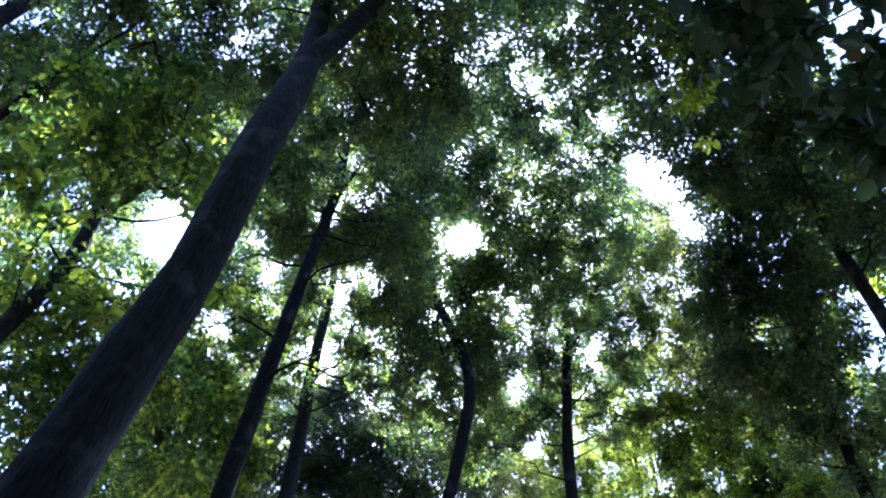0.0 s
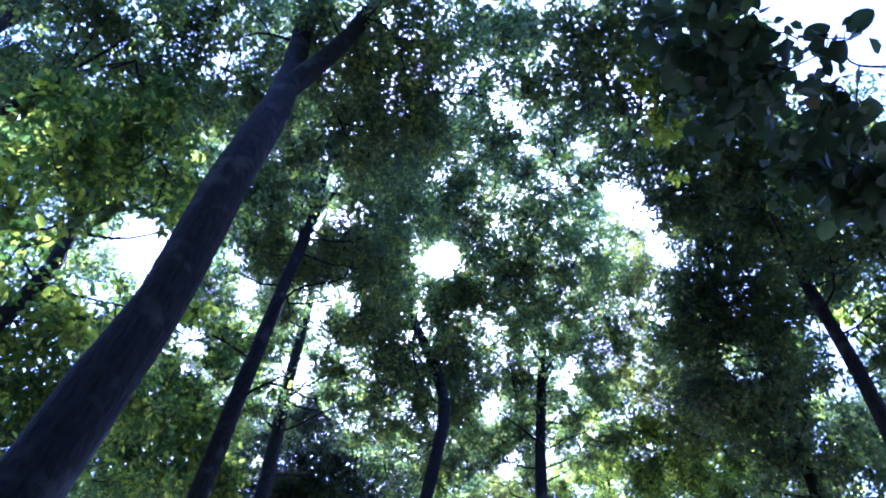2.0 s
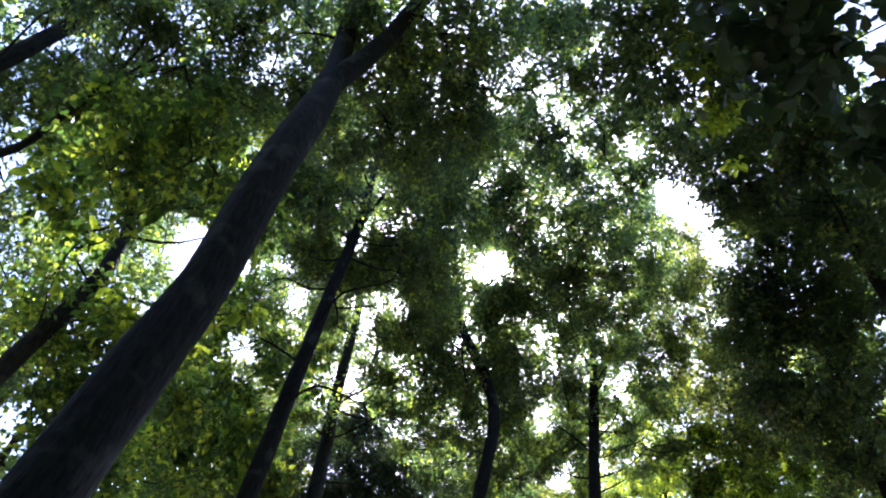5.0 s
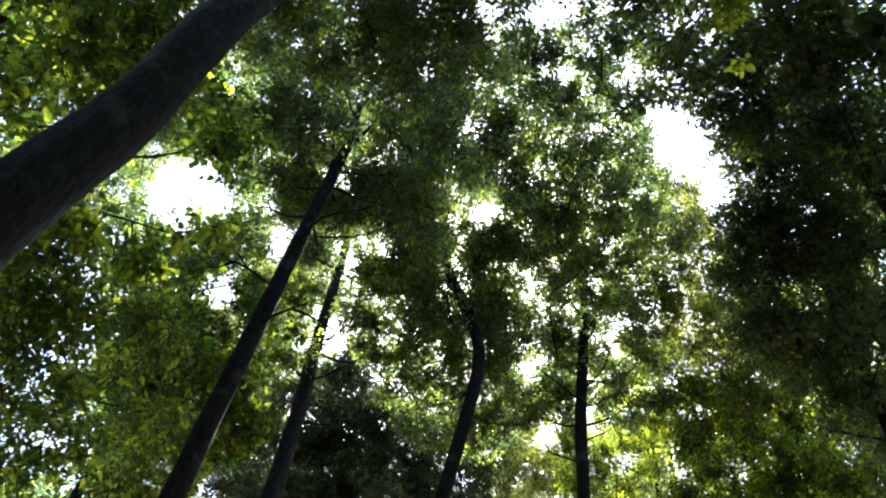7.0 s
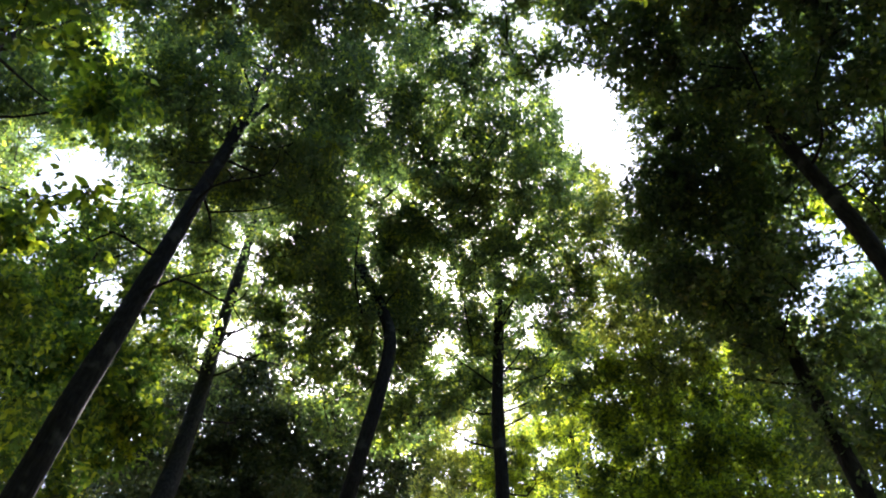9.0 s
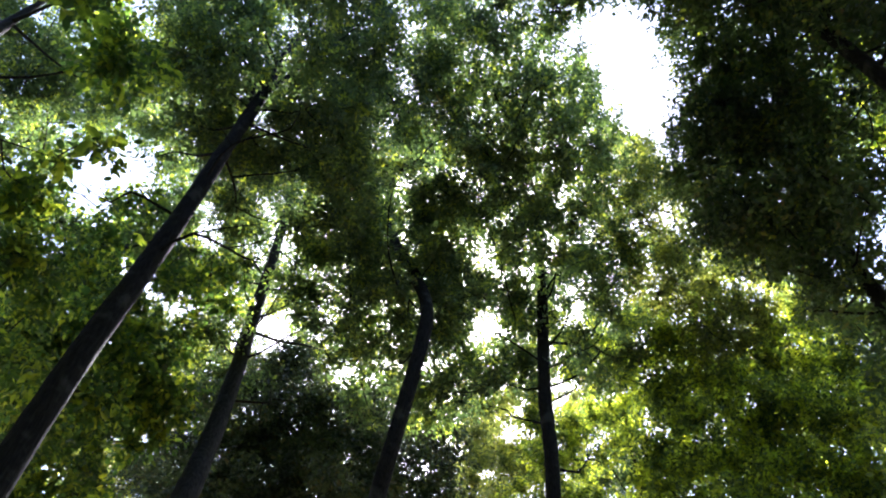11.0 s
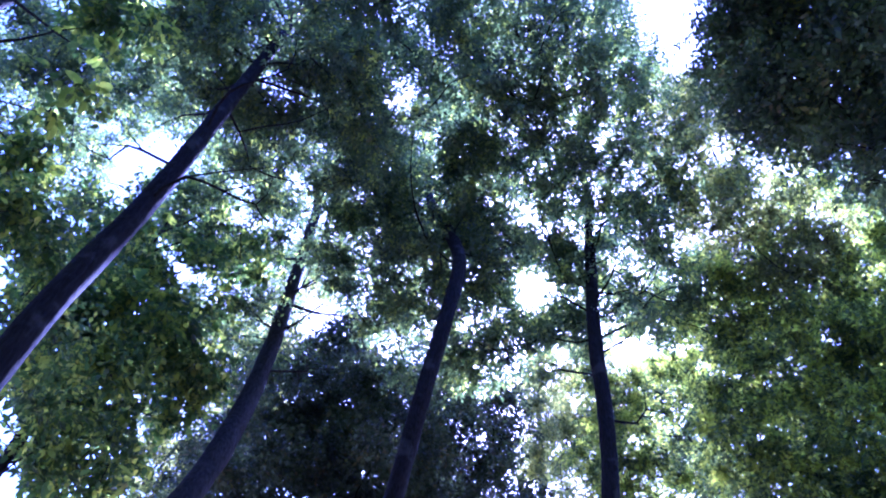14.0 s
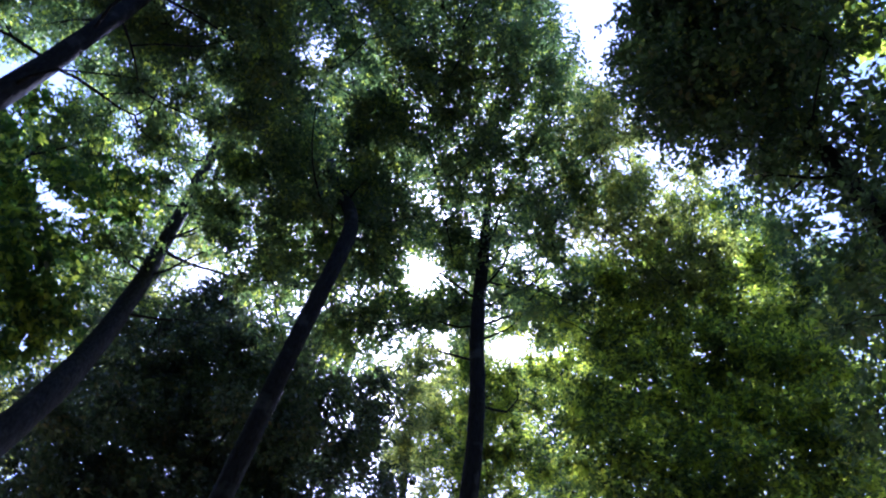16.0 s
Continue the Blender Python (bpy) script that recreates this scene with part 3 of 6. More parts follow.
BENT_BOUGHS_C = [
    (-3.1, 16.7, 15.8, 0.38), (-6.7, 17.2, 21.0, 0.44), (-2.0, 18.3, 21.1, 0.44), (-2.9, 17.2, 18.3, 0.37), (-4.1, 18.0, 18.9, 0.43), (-4.5, 14.0, 20.4, 0.38),
    (-7.1, 16.4, 21.8, 0.42), (-3.8, 15.6, 18.6, 0.36), (-9.4, 17.3, 19.7, 0.43), (-2.2, 16.8, 18.3, 0.45), (-7.4, 15.3, 19.9, 0.26), (-7.3, 16.1, 16.3, 0.18),
    (-9.1, 19.4, 20.2, 0.25), (-6.0, 20.3, 19.2, 0.21), (-9.2, 18.8, 19.1, 0.24), (-5.5, 15.0, 16.8, 0.21), (-5.6, 18.3, 17.9, 0.22), (-6.1, 19.3, 18.0, 0.26),
    (-8.0, 16.9, 21.2, 0.24), (-9.3, 17.9, 18.2, 0.21), (-7.0, 15.3, 19.7, 0.21), (-5.4, 17.1, 17.2, 0.2), (-4.5, 16.0, 19.6, 0.26), (-5.0, 17.7, 15.6, 0.26),
]
BENT_BOUGHS_D = [
    (-7.5, 17.0, 16.4, 0.26), (-5.0, 19.9, 19.6, 0.22), (-6.5, 15.1, 16.8, 0.26), (-4.6, 19.9, 19.4, 0.25), (-8.1, 17.7, 23.2, 0.2), (-8.4, 19.0, 22.1, 0.23),
    (-9.1, 18.5, 23.9, 0.21), (-6.2, 15.9, 19.3, 0.2), (-8.4, 17.4, 18.8, 0.25), (-5.8, 15.1, 16.5, 0.25), (-5.1, 20.7, 20.0, 0.2), (-4.3, 16.4, 16.9, 0.22),
]
tree("tall forest tree whose trunk, dark from backlight, leans away and straightens", [(-4.5, 11.2, -0.1), (-4.55, 13.96, 5), (-4.49, 15.74, 9), (-4.9, 17.07, 13), (-5.25, 17.5, 17), (-5.33, 17.24, 21), (-5.6, 16.8, 25), (-5.7, 16.9, 28)], [0.33, 0.3, 0.25, 0.21, 0.19, 0.14, 0.07, 0.02],
     BENT_BOUGHS + BENT_BOUGHS_B + BENT_BOUGHS_C + BENT_BOUGHS_D, LEAF_MID, seed=13, branches=[(13.5, 30, 1.6), (15.2, 200, 2.0), (16.8, -20, 2.2), (18.4, 170, 2.3), (20.0, 15, 2.2), (21.6, 215, 2.1)])

CROOKED_BOUGHS = [
    (-2.2, 15.6, 18.1, 0.86), (-0.3, 15.2, 18.1, 0.85), (0.4, 15.2, 19.4, 0.86), (0.0, 18.1, 14.9, 0.87), (-0.9, 16.9, 16.6, 0.89), (-1.8, 16.5, 17.6, 0.86),
    (-2.5, 17.2, 16.2, 0.85), (0.2, 16.1, 15.9, 0.85), (2.1, 17.7, 18.4, 0.88), (-0.4, 15.8, 19.7, 0.82), (-0.5, 16.9, 14.9, 0.84), (-0.6, 18.4, 14.6, 0.88),
    (-0.0, 15.3, 17.0, 0.76), (1.3, 15.5, 20.1, 0.88), (-2.2, 17.3, 18.0, 0.85), (-2.2, 15.2, 18.2, 0.79), (-1.3, 17.0, 26.9, 0.88), (0.1, 17.5, 16.3, 0.87),
    (-1.5, 16.8, 15.2, 0.74), (-2.0, 15.4, 16.9, 0.81), (-0.5, 15.3, 19.0, 0.75), (-2.0, 17.2, 16.4, 0.86), (0.6, 19.1, 16.6, 0.71), (-1.5, 15.8, 16.6, 0.78),
]
CROOKED_BOUGHS_B = [
    (-3.5, 16.2, 18.2, 0.71), (-1.2, 16.2, 24.6, 0.81), (-0.6, 18.1, 15.0, 0.85), (-2.7, 15.2, 20.6, 0.9), (0.1, 16.5, 17.1, 0.83), (0.2, 18.1, 23.0, 0.89),
    (-0.9, 17.5, 16.5, 0.86), (2.1, 16.5, 20.0, 0.84), (-2.5, 16.3, 20.0, 0.86), (-2.2, 15.8, 15.9, 0.81), (-1.3, 17.1, 25.9, 0.73), (-0.7, 17.3, 18.9, 0.85),
    (1.9, 17.4, 18.1, 0.82), (0.1, 18.5, 15.4, 0.82), (-2.8, 18.3, 17.4, 0.87), (-0.0, 17.1, 16.0, 0.84), (-2.4, 15.8, 19.1, 0.89), (0.1, 15.8, 18.2, 0.7),
    (-1.7, 16.8, 21.7, 0.71), (-1.0, 15.3, 24.5, 0.89), (0.4, 16.7, 17.0, 0.8), (-3.6, 16.6, 15.9, 0.43), (-2.6, 17.1, 14.8, 0.44), (-2.2, 18.6, 14.9, 0.42),
]
CROOKED_BOUGHS_C = [
    (0.7, 18.5, 15.2, 0.44), (1.9, 17.7, 20.0, 0.32), (1.1, 15.8, 16.0, 0.42), (0.5, 18.7, 14.8, 0.38), (-0.8, 14.8, 18.9, 0.44), (-0.9, 15.4, 15.5, 0.45),
    (-1.7, 17.6, 15.7, 0.4), (0.7, 16.0, 17.3, 0.42), (1.1, 16.1, 20.2, 0.42), (-0.5, 14.8, 18.9, 0.4), (-3.1, 16.4, 15.3, 0.35), (1.7, 15.5, 18.2, 0.44),
    (0.0, 15.7, 23.3, 0.44), (-2.1, 16.8, 14.9, 0.41), (-3.1, 15.7, 20.3, 0.41), (-4.1, 17.4, 20.7, 0.43), (-0.9, 16.3, 15.6, 0.43), (2.0, 17.6, 20.3, 0.42),
    (0.4, 18.7, 17.6, 0.42), (0.5, 17.2, 20.0, 0.39), (1.1, 18.1, 14.9, 0.35), (-1.2, 16.4, 13.9, 0.31), (-1.6, 18.2, 14.1, 0.41), (-0.6, 17.4, 26.1, 0.4),
]
CROOKED_BOUGHS_D = [
    (-1.6, 15.5, 15.5, 0.45), (2.8, 17.2, 20.0, 0.43), (-0.1, 18.4, 14.3, 0.42), (0.4, 18.0, 17.4, 0.45), (1.2, 19.6, 20.8, 0.44), (-1.9, 15.9, 23.3, 0.39),
    (-0.1, 15.2, 17.2, 0.43), (-1.0, 17.1, 25.6, 0.44), (-0.5, 16.4, 14.4, 0.29), (-0.5, 14.8, 18.1, 0.36), (1.0, 19.6, 17.2, 0.41), (0.6, 17.8, 22.5, 0.45),
    (0.9, 17.0, 19.5, 0.23), (-3.9, 15.7, 19.4, 0.25), (-2.2, 18.3, 15.2, 0.2), (0.7, 15.3, 18.4, 0.25), (-1.8, 19.2, 16.7, 0.26), (1.3, 15.8, 17.9, 0.18),
    (1.7, 16.5, 18.1, 0.24), (0.8, 15.6, 18.1, 0.25), (-2.3, 17.5, 14.5, 0.19), (1.1, 17.2, 21.0, 0.25), (-3.5, 15.8, 20.4, 0.26), (-3.4, 16.5, 20.6, 0.27),
]
CROOKED_BOUGHS_E = [
    (2.1, 16.6, 18.7, 0.25), (1.4, 17.5, 20.6, 0.2), (-2.5, 19.4, 16.2, 0.27), (-1.7, 17.1, 14.3, 0.19),
]
CROOKED_BOUGHS_F = [
    (-1.4, 16.2, 16.8, 0.72), (-0.6, 16.2, 16.9, 0.82), (0.2, 16.3, 16.9, 0.75), (-1.7, 16.8, 18.3, 0.79), (-0.2, 16.8, 18.8, 0.81), (-2.3, 17.1, 19.8, 0.75),
    (-1.5, 17.5, 20.2, 0.61), (-0.8, 17.0, 20.1, 0.65), (-2.4, 17.6, 21.7, 0.72), (-0.9, 17.8, 21.6, 0.65), (-2.7, 17.5, 22.8, 0.77), (-1.9, 17.8, 22.5, 0.77),
    (-2.9, 17.9, 23.8, 0.79), (-3.1, 18.3, 25.9, 0.83), (-2.3, 18.2, 25.7, 0.72), (-3.4, 18.7, 27.3, 0.79), (-1.7, 18.5, 27.6, 0.72), (-3.3, 18.5, 29.0, 0.68),
    (-2.7, 18.4, 29.3, 0.71), (-1.8, 18.4, 29.2, 0.64), (-3.5, 18.8, 31.1, 0.68), (-1.8, 18.6, 31.0, 0.64),
]
CROOKED_BOUGHS_G = [
    (0.4, 11.9, 16.9, 0.38), (0.1, 14.2, 18.9, 0.34), (-0.4, 14.0, 18.2, 0.37), (-0.9, 12.6, 16.5, 0.35), (-1.4, 13.4, 18.3, 0.37), (-1.4, 14.8, 21.1, 0.36),
    (-1.0, 13.5, 20.2, 0.3), (-0.4, 14.5, 21.6, 0.33), (0.1, 14.4, 21.0, 0.35), (2.0, 19.1, 18.2, 0.3), (1.8, 19.3, 17.7, 0.34), (1.5, 18.1, 15.5, 0.37),
    (1.0, 20.1, 18.2, 0.32), (0.7, 19.1, 17.4, 0.33), (0.5, 18.9, 18.1, 0.37), (0.7, 17.2, 16.8, 0.38), (1.1, 18.1, 18.4, 0.37), (1.5, 18.5, 18.9, 0.34),
    (1.9, 18.6, 18.5, 0.39), (1.4, 19.4, 17.4, 0.3),
]
tree("tall forest tree with a crooked S-shaped trunk, dark from backlight", [(-2.6, 17.4, -0.1), (-1.9, 16.9, 4), (-1.16, 16.19, 8), (-0.63, 15.6, 11), (-0.32, 15.42, 13), (-0.2, 15.5, 15), (-0.7, 15.9, 17), (-1.32, 16.5, 19), (-1.75, 17.1, 21), (-2.15, 17.6, 24), (-2.35, 17.9, 27), (-2.6, 18.2, 31)], [0.24, 0.2, 0.17, 0.165, 0.165, 0.165, 0.16, 0.15, 0.14, 0.12, 0.09, 0.03],
     CROOKED_BOUGHS + CROOKED_BOUGHS_B + CROOKED_BOUGHS_C + CROOKED_BOUGHS_D + CROOKED_BOUGHS_E + CROOKED_BOUGHS_F + CROOKED_BOUGHS_G, LEAF_MID, 0.129, per_bough=890, bark=BARK_BACKLIT, seed=14, branches=[(20.5, 100, 1.6), (22.5, 200, 1.8), (24.5, 20, 1.6), (26.5, 150, 1.5)])

UPRIGHT_BOUGHS = [
    (3.8, 15.5, 19.3, 0.9), (2.5, 15.6, 19.5, 0.87), (3.3, 16.5, 18.8, 0.9), (2.3, 19.3, 17.0, 0.86), (5.1, 16.2, 18.8, 0.78), (5.8, 19.3, 19.3, 0.81),
    (2.3, 16.6, 19.8, 0.86), (5.6, 16.1, 20.9, 0.83), (2.4, 18.1, 18.5, 0.9), (1.2, 19.4, 21.2, 0.89), (1.5, 19.5, 16.8, 0.71), (2.8, 19.5, 18.8, 0.76),
    (4.3, 18.1, 20.8, 0.8), (0.4, 19.5, 21.8, 0.89), (6.2, 16.9, 19.1, 0.87), (3.9, 15.5, 19.7, 0.87), (2.2, 20.7, 18.6, 0.9), (5.1, 17.8, 16.0, 0.62),
    (5.3, 17.3, 21.1, 0.88), (3.9, 21.2, 23.7, 0.82), (5.8, 16.0, 21.5, 0.87), (6.7, 20.2, 20.9, 0.83), (4.7, 17.0, 18.7, 0.59), (2.8, 15.6, 19.9, 0.88),
]
UPRIGHT_BOUGHS_B = [
    (4.3, 19.1, 21.6, 0.81), (4.4, 20.2, 18.3, 0.58), (2.4, 19.9, 18.2, 0.86), (4.0, 17.2, 20.3, 0.84), (5.5, 18.6, 18.3, 0.74), (4.8, 18.0, 18.8, 0.45),
    (3.8, 18.2, 16.9, 0.43), (4.6, 19.1, 16.4, 0.43), (3.5, 17.6, 15.8, 0.43), (2.7, 18.7, 15.4, 0.36), (5.1, 20.8, 20.0, 0.38), (4.2, 17.2, 17.8, 0.43),
    (1.5, 16.6, 20.1, 0.42), (3.3, 18.7, 20.0, 0.45), (3.4, 20.3, 20.4, 0.41), (3.8, 17.5, 15.0, 0.45), (1.4, 18.4, 15.5, 0.41), (4.5, 16.7, 16.5, 0.41),
    (0.8, 18.9, 23.7, 0.44), (4.3, 16.2, 16.9, 0.43), (2.3, 17.9, 17.2, 0.44), (2.7, 17.8, 20.5, 0.4), (6.7, 18.2, 22.0, 0.44), (3.1, 19.4, 18.8, 0.39),
]
UPRIGHT_BOUGHS_C = [
    (0.6, 19.3, 17.4, 0.4), (4.2, 16.1, 17.9, 0.44), (0.9, 17.9, 19.7, 0.45), (3.9, 17.7, 16.7, 0.3), (7.7, 17.2, 22.1, 0.33), (6.2, 15.6, 23.8, 0.33),
    (4.4, 17.6, 17.8, 0.37), (2.3, 18.6, 20.3, 0.45), (3.2, 19.9, 22.9, 0.44), (3.4, 18.7, 20.0, 0.42), (4.0, 21.1, 20.6, 0.4), (7.5, 17.7, 19.6, 0.45),
    (2.9, 21.0, 19.4, 0.44), (4.7, 18.8, 16.6, 0.43), (5.3, 15.5, 25.2, 0.43), (4.7, 17.5, 17.3, 0.45), (2.7, 20.8, 17.5, 0.37), (3.1, 19.8, 21.3, 0.44),
    (4.6, 15.9, 16.8, 0.36), (4.7, 15.6, 19.1, 0.44), (3.7, 21.8, 21.8, 0.37), (2.1, 17.7, 17.2, 0.44), (3.2, 18.8, 17.0, 0.24), (4.1, 20.9, 21.4, 0.26),
]
UPRIGHT_BOUGHS_D = [
    (4.0, 17.5, 18.2, 0.27), (3.4, 16.7, 16.8, 0.23), (1.6, 16.1, 18.2, 0.23), (4.2, 21.1, 22.3, 0.25), (3.3, 20.6, 18.9, 0.27), (6.2, 16.2, 19.5, 0.22),
    (4.4, 19.0, 19.3, 0.22), (3.3, 18.3, 18.1, 0.24), (3.4, 20.7, 18.2, 0.26), (3.9, 18.5, 17.9, 0.23), (4.5, 21.7, 23.3, 0.25), (3.4, 20.5, 21.2, 0.27),
    (6.0, 16.0, 25.8, 0.2), (3.4, 19.8, 18.8, 0.21), (7.1, 16.7, 25.7, 0.25), (2.2, 13.8, 18.6, 0.89), (0.9, 12.5, 18.2, 0.84), (3.1, 12.4, 18.6, 0.86),
    (-0.2, 11.7, 19.0, 0.88), (1.4, 11.8, 19.0, 0.9), (-1.2, 12.5, 23.2, 0.86), (4.2, 14.2, 20.0, 0.89), (0.8, 11.2, 21.5, 0.9), (2.8, 11.6, 19.6, 0.86),
]
UPRIGHT_BOUGHS_E = [
    (0.9, 13.5, 18.9, 0.86), (0.2, 11.3, 19.9, 0.88), (2.4, 13.0, 19.9, 0.81), (4.2, 13.2, 19.1, 0.86), (-1.6, 12.6, 20.8, 0.87), (1.6, 10.8, 19.4, 0.87),
    (3.2, 14.1, 18.8, 0.77), (-0.1, 10.6, 22.2, 0.82), (0.3, 11.7, 18.4, 0.86), (3.8, 13.0, 21.0, 0.83), (2.0, 13.1, 18.3, 0.78), (0.4, 14.5, 18.6, 0.76),
    (2.2, 12.5, 20.0, 0.89), (0.8, 12.9, 18.5, 0.85), (1.8, 14.4, 18.5, 0.84), (-0.1, 10.3, 20.4, 0.85), (1.1, 12.7, 22.3, 0.89), (3.5, 12.0, 20.5, 0.78),
    (-0.4, 12.4, 22.0, 0.89), (3.3, 13.0, 18.3, 0.79), (0.3, 10.6, 22.3, 0.8), (1.5, 13.6, 19.1, 0.87), (-1.8, 13.0, 22.6, 0.88), (2.6, 12.8, 23.9, 0.82),
]
UPRIGHT_BOUGHS_F = [
    (1.0, 10.5, 19.8, 0.72), (2.6, 14.2, 20.1, 0.89), (0.9, 12.1, 19.8, 0.84), (0.3, 15.0, 19.4, 0.76), (3.3, 12.6, 19.3, 0.88), (-0.3, 11.2, 19.5, 0.82),
    (4.1, 12.9, 23.9, 0.42), (4.7, 13.3, 20.0, 0.43), (2.7, 10.3, 21.7, 0.42), (1.9, 10.4, 23.3, 0.42), (-0.1, 10.0, 22.6, 0.43), (1.5, 10.4, 24.3, 0.31),
    (4.6, 13.8, 21.9, 0.41), (2.9, 11.6, 23.3, 0.45), (0.5, 10.2, 23.1, 0.4), (-0.1, 14.2, 18.6, 0.38), (1.9, 12.1, 18.3, 0.44), (4.4, 14.4, 20.0, 0.41),
    (4.4, 13.3, 23.8, 0.38), (1.5, 15.5, 20.4, 0.43), (1.6, 11.6, 20.8, 0.44), (2.4, 9.6, 21.4, 0.44), (3.2, 14.9, 20.1, 0.37), (1.6, 9.8, 22.9, 0.34),
]
UPRIGHT_BOUGHS_G = [
    (-0.7, 11.6, 23.5, 0.42), (4.4, 13.6, 22.9, 0.42), (2.4, 11.2, 18.3, 0.43), (2.7, 11.2, 21.5, 0.42), (2.7, 15.0, 18.7, 0.43), (1.1, 10.1, 19.9, 0.37),
    (3.8, 12.7, 23.3, 0.43), (-1.5, 12.5, 20.4, 0.39), (4.0, 14.5, 20.2, 0.44), (-1.2, 13.8, 20.8, 0.41), (1.6, 12.9, 19.6, 0.43), (3.0, 12.9, 17.9, 0.43),
    (1.2, 13.1, 17.7, 0.45), (0.4, 12.4, 19.1, 0.44), (2.2, 13.6, 22.4, 0.45), (2.8, 10.3, 20.1, 0.4), (1.2, 15.5, 19.1, 0.36), (0.5, 13.7, 18.8, 0.43),
    (3.8, 10.4, 22.7, 0.32), (1.3, 10.8, 22.8, 0.22), (-0.4, 13.8, 18.0, 0.21), (2.1, 12.6, 25.2, 0.27), (1.0, 10.6, 23.9, 0.25), (1.8, 10.6, 22.9, 0.19),
]
UPRIGHT_BOUGHS_H = [
    (4.3, 12.5, 22.3, 0.21), (1.3, 9.7, 22.7, 0.27), (3.7, 11.6, 21.9, 0.27), (2.1, 11.1, 22.7, 0.26), (4.6, 13.8, 23.6, 0.27), (2.1, 10.1, 21.6, 0.24),
    (-0.1, 13.9, 18.4, 0.21), (3.7, 10.7, 21.7, 0.18), (3.0, 9.9, 20.7, 0.26), (2.9, 10.3, 20.0, 0.26),
]
tree("tall upright forest tree with a thin straight trunk and dense crown", [(2.3, 18.9, -0.1), (2.53, 18.6, 8), (2.77, 18.23, 12), (2.75, 17.98, 15), (2.89, 17.82, 18), (2.99, 17.7, 21), (3.1, 17.58, 24), (3.2, 17.6, 29)], [0.25, 0.2, 0.175, 0.165, 0.15, 0.12, 0.08, 0.02],
     UPRIGHT_BOUGHS + UPRIGHT_BOUGHS_B + UPRIGHT_BOUGHS_C + UPRIGHT_BOUGHS_D + UPRIGHT_BOUGHS_E + UPRIGHT_BOUGHS_F + UPRIGHT_BOUGHS_G + UPRIGHT_BOUGHS_H, LEAF_MID, 0.13, per_bough=880, bark=BARK_BACKLIT, seed=15, branches=[(12.6, 20, 1.4), (13.8, 170, 1.5), (14.9, -25, 2.2), (15.8, 195, 1.9), (16.6, 10, 2.6), (17.3, 150, 2.0), (18.1, -40, 2.4), (18.9, 205, 2.1), (19.6, 35, 2.3), (20.5, 160, 2.0), (21.6, -10, 2.2)])

SHADY_BOUGHS = [
    (6.9, 10.6, 13.0, 0.74), (6.3, 9.6, 14.6, 0.73), (8.6, 11.4, 16.3, 0.78), (6.9, 8.4, 14.4, 0.74), (7.0, 10.3, 13.3, 0.73), (7.1, 7.8, 12.5, 0.77),
    (7.1, 10.7, 12.7, 0.75), (7.4, 8.4, 14.0, 0.76), (8.1, 6.6, 16.3, 0.77), (8.3, 9.4, 14.1, 0.74), (7.2, 8.0, 15.5, 0.68), (8.8, 7.8, 14.6, 0.78),
    (7.8, 8.9, 11.6, 0.69), (8.1, 7.3, 16.5, 0.73), (7.5, 9.0, 13.0, 0.37), (7.3, 7.7, 11.2, 0.31), (6.3, 8.1, 13.0, 0.36),
    (7.3, 7.5, 14.0, 0.37), (7.5, 8.7, 16.4, 0.37), (7.2, 7.3, 12.5, 0.37), 
]
SHADY_BOUGHS_B = [
    (6.4, 8.9, 14.5, 0.39), (8.5, 8.1, 13.2, 0.34), (6.4, 8.6, 15.9, 0.37), (6.6, 8.1, 16.2, 0.39), (9.9, 7.1, 17.4, 0.37),
    (7.6, 8.9, 11.0, 0.38), (7.9, 8.4, 11.8, 0.39), (7.3, 10.2, 15.2, 0.38), (7.3, 8.2, 15.2, 0.35), (7.6, 9.3, 17.3, 0.35), (7.2, 9.5, 11.1, 0.17),
    (9.6, 10.7, 15.9, 0.22), (8.6, 10.3, 14.6, 0.23), (7.4, 7.3, 14.4, 0.74), (7.5, 6.9, 13.0, 0.67), (8.1, 8.3, 12.5, 0.74), (7.3, 7.1, 11.8, 0.33),
    (7.3, 6.9, 13.6, 0.35),
]
SHADY_BOUGHS_C = [
    (9.1, 7.1, 15.2, 0.31), (7.2, 6.7, 12.1, 0.34), (4.6, 5.9, 13.0, 0.61), (5.7, 8.0, 14.2, 0.65), (5.4, 6.1, 13.3, 0.66), (4.2, 6.2, 13.5, 0.66),
    (4.7, 7.3, 13.5, 0.62), (5.7, 7.0, 13.3, 0.63), (4.6, 4.9, 13.3, 0.64), (4.8, 6.4, 12.8, 0.63), (4.9, 8.4, 15.0, 0.62), (4.5, 5.3, 13.0, 0.66),
    (5.7, 5.8, 12.8, 0.64), (4.2, 6.9, 13.8, 0.65), (3.9, 5.4, 14.1, 0.6), (5.6, 7.6, 13.8, 0.64), (5.1, 6.0, 13.0, 0.64), (4.8, 4.9, 14.0, 0.66),
    (5.0, 7.1, 16.3, 0.63), (3.9, 7.1, 14.6, 0.62), (5.4, 7.6, 15.1, 0.66), (4.0, 7.5, 13.6, 0.53), (4.7, 4.6, 14.6, 0.65), (6.1, 6.2, 14.5, 0.61),
]
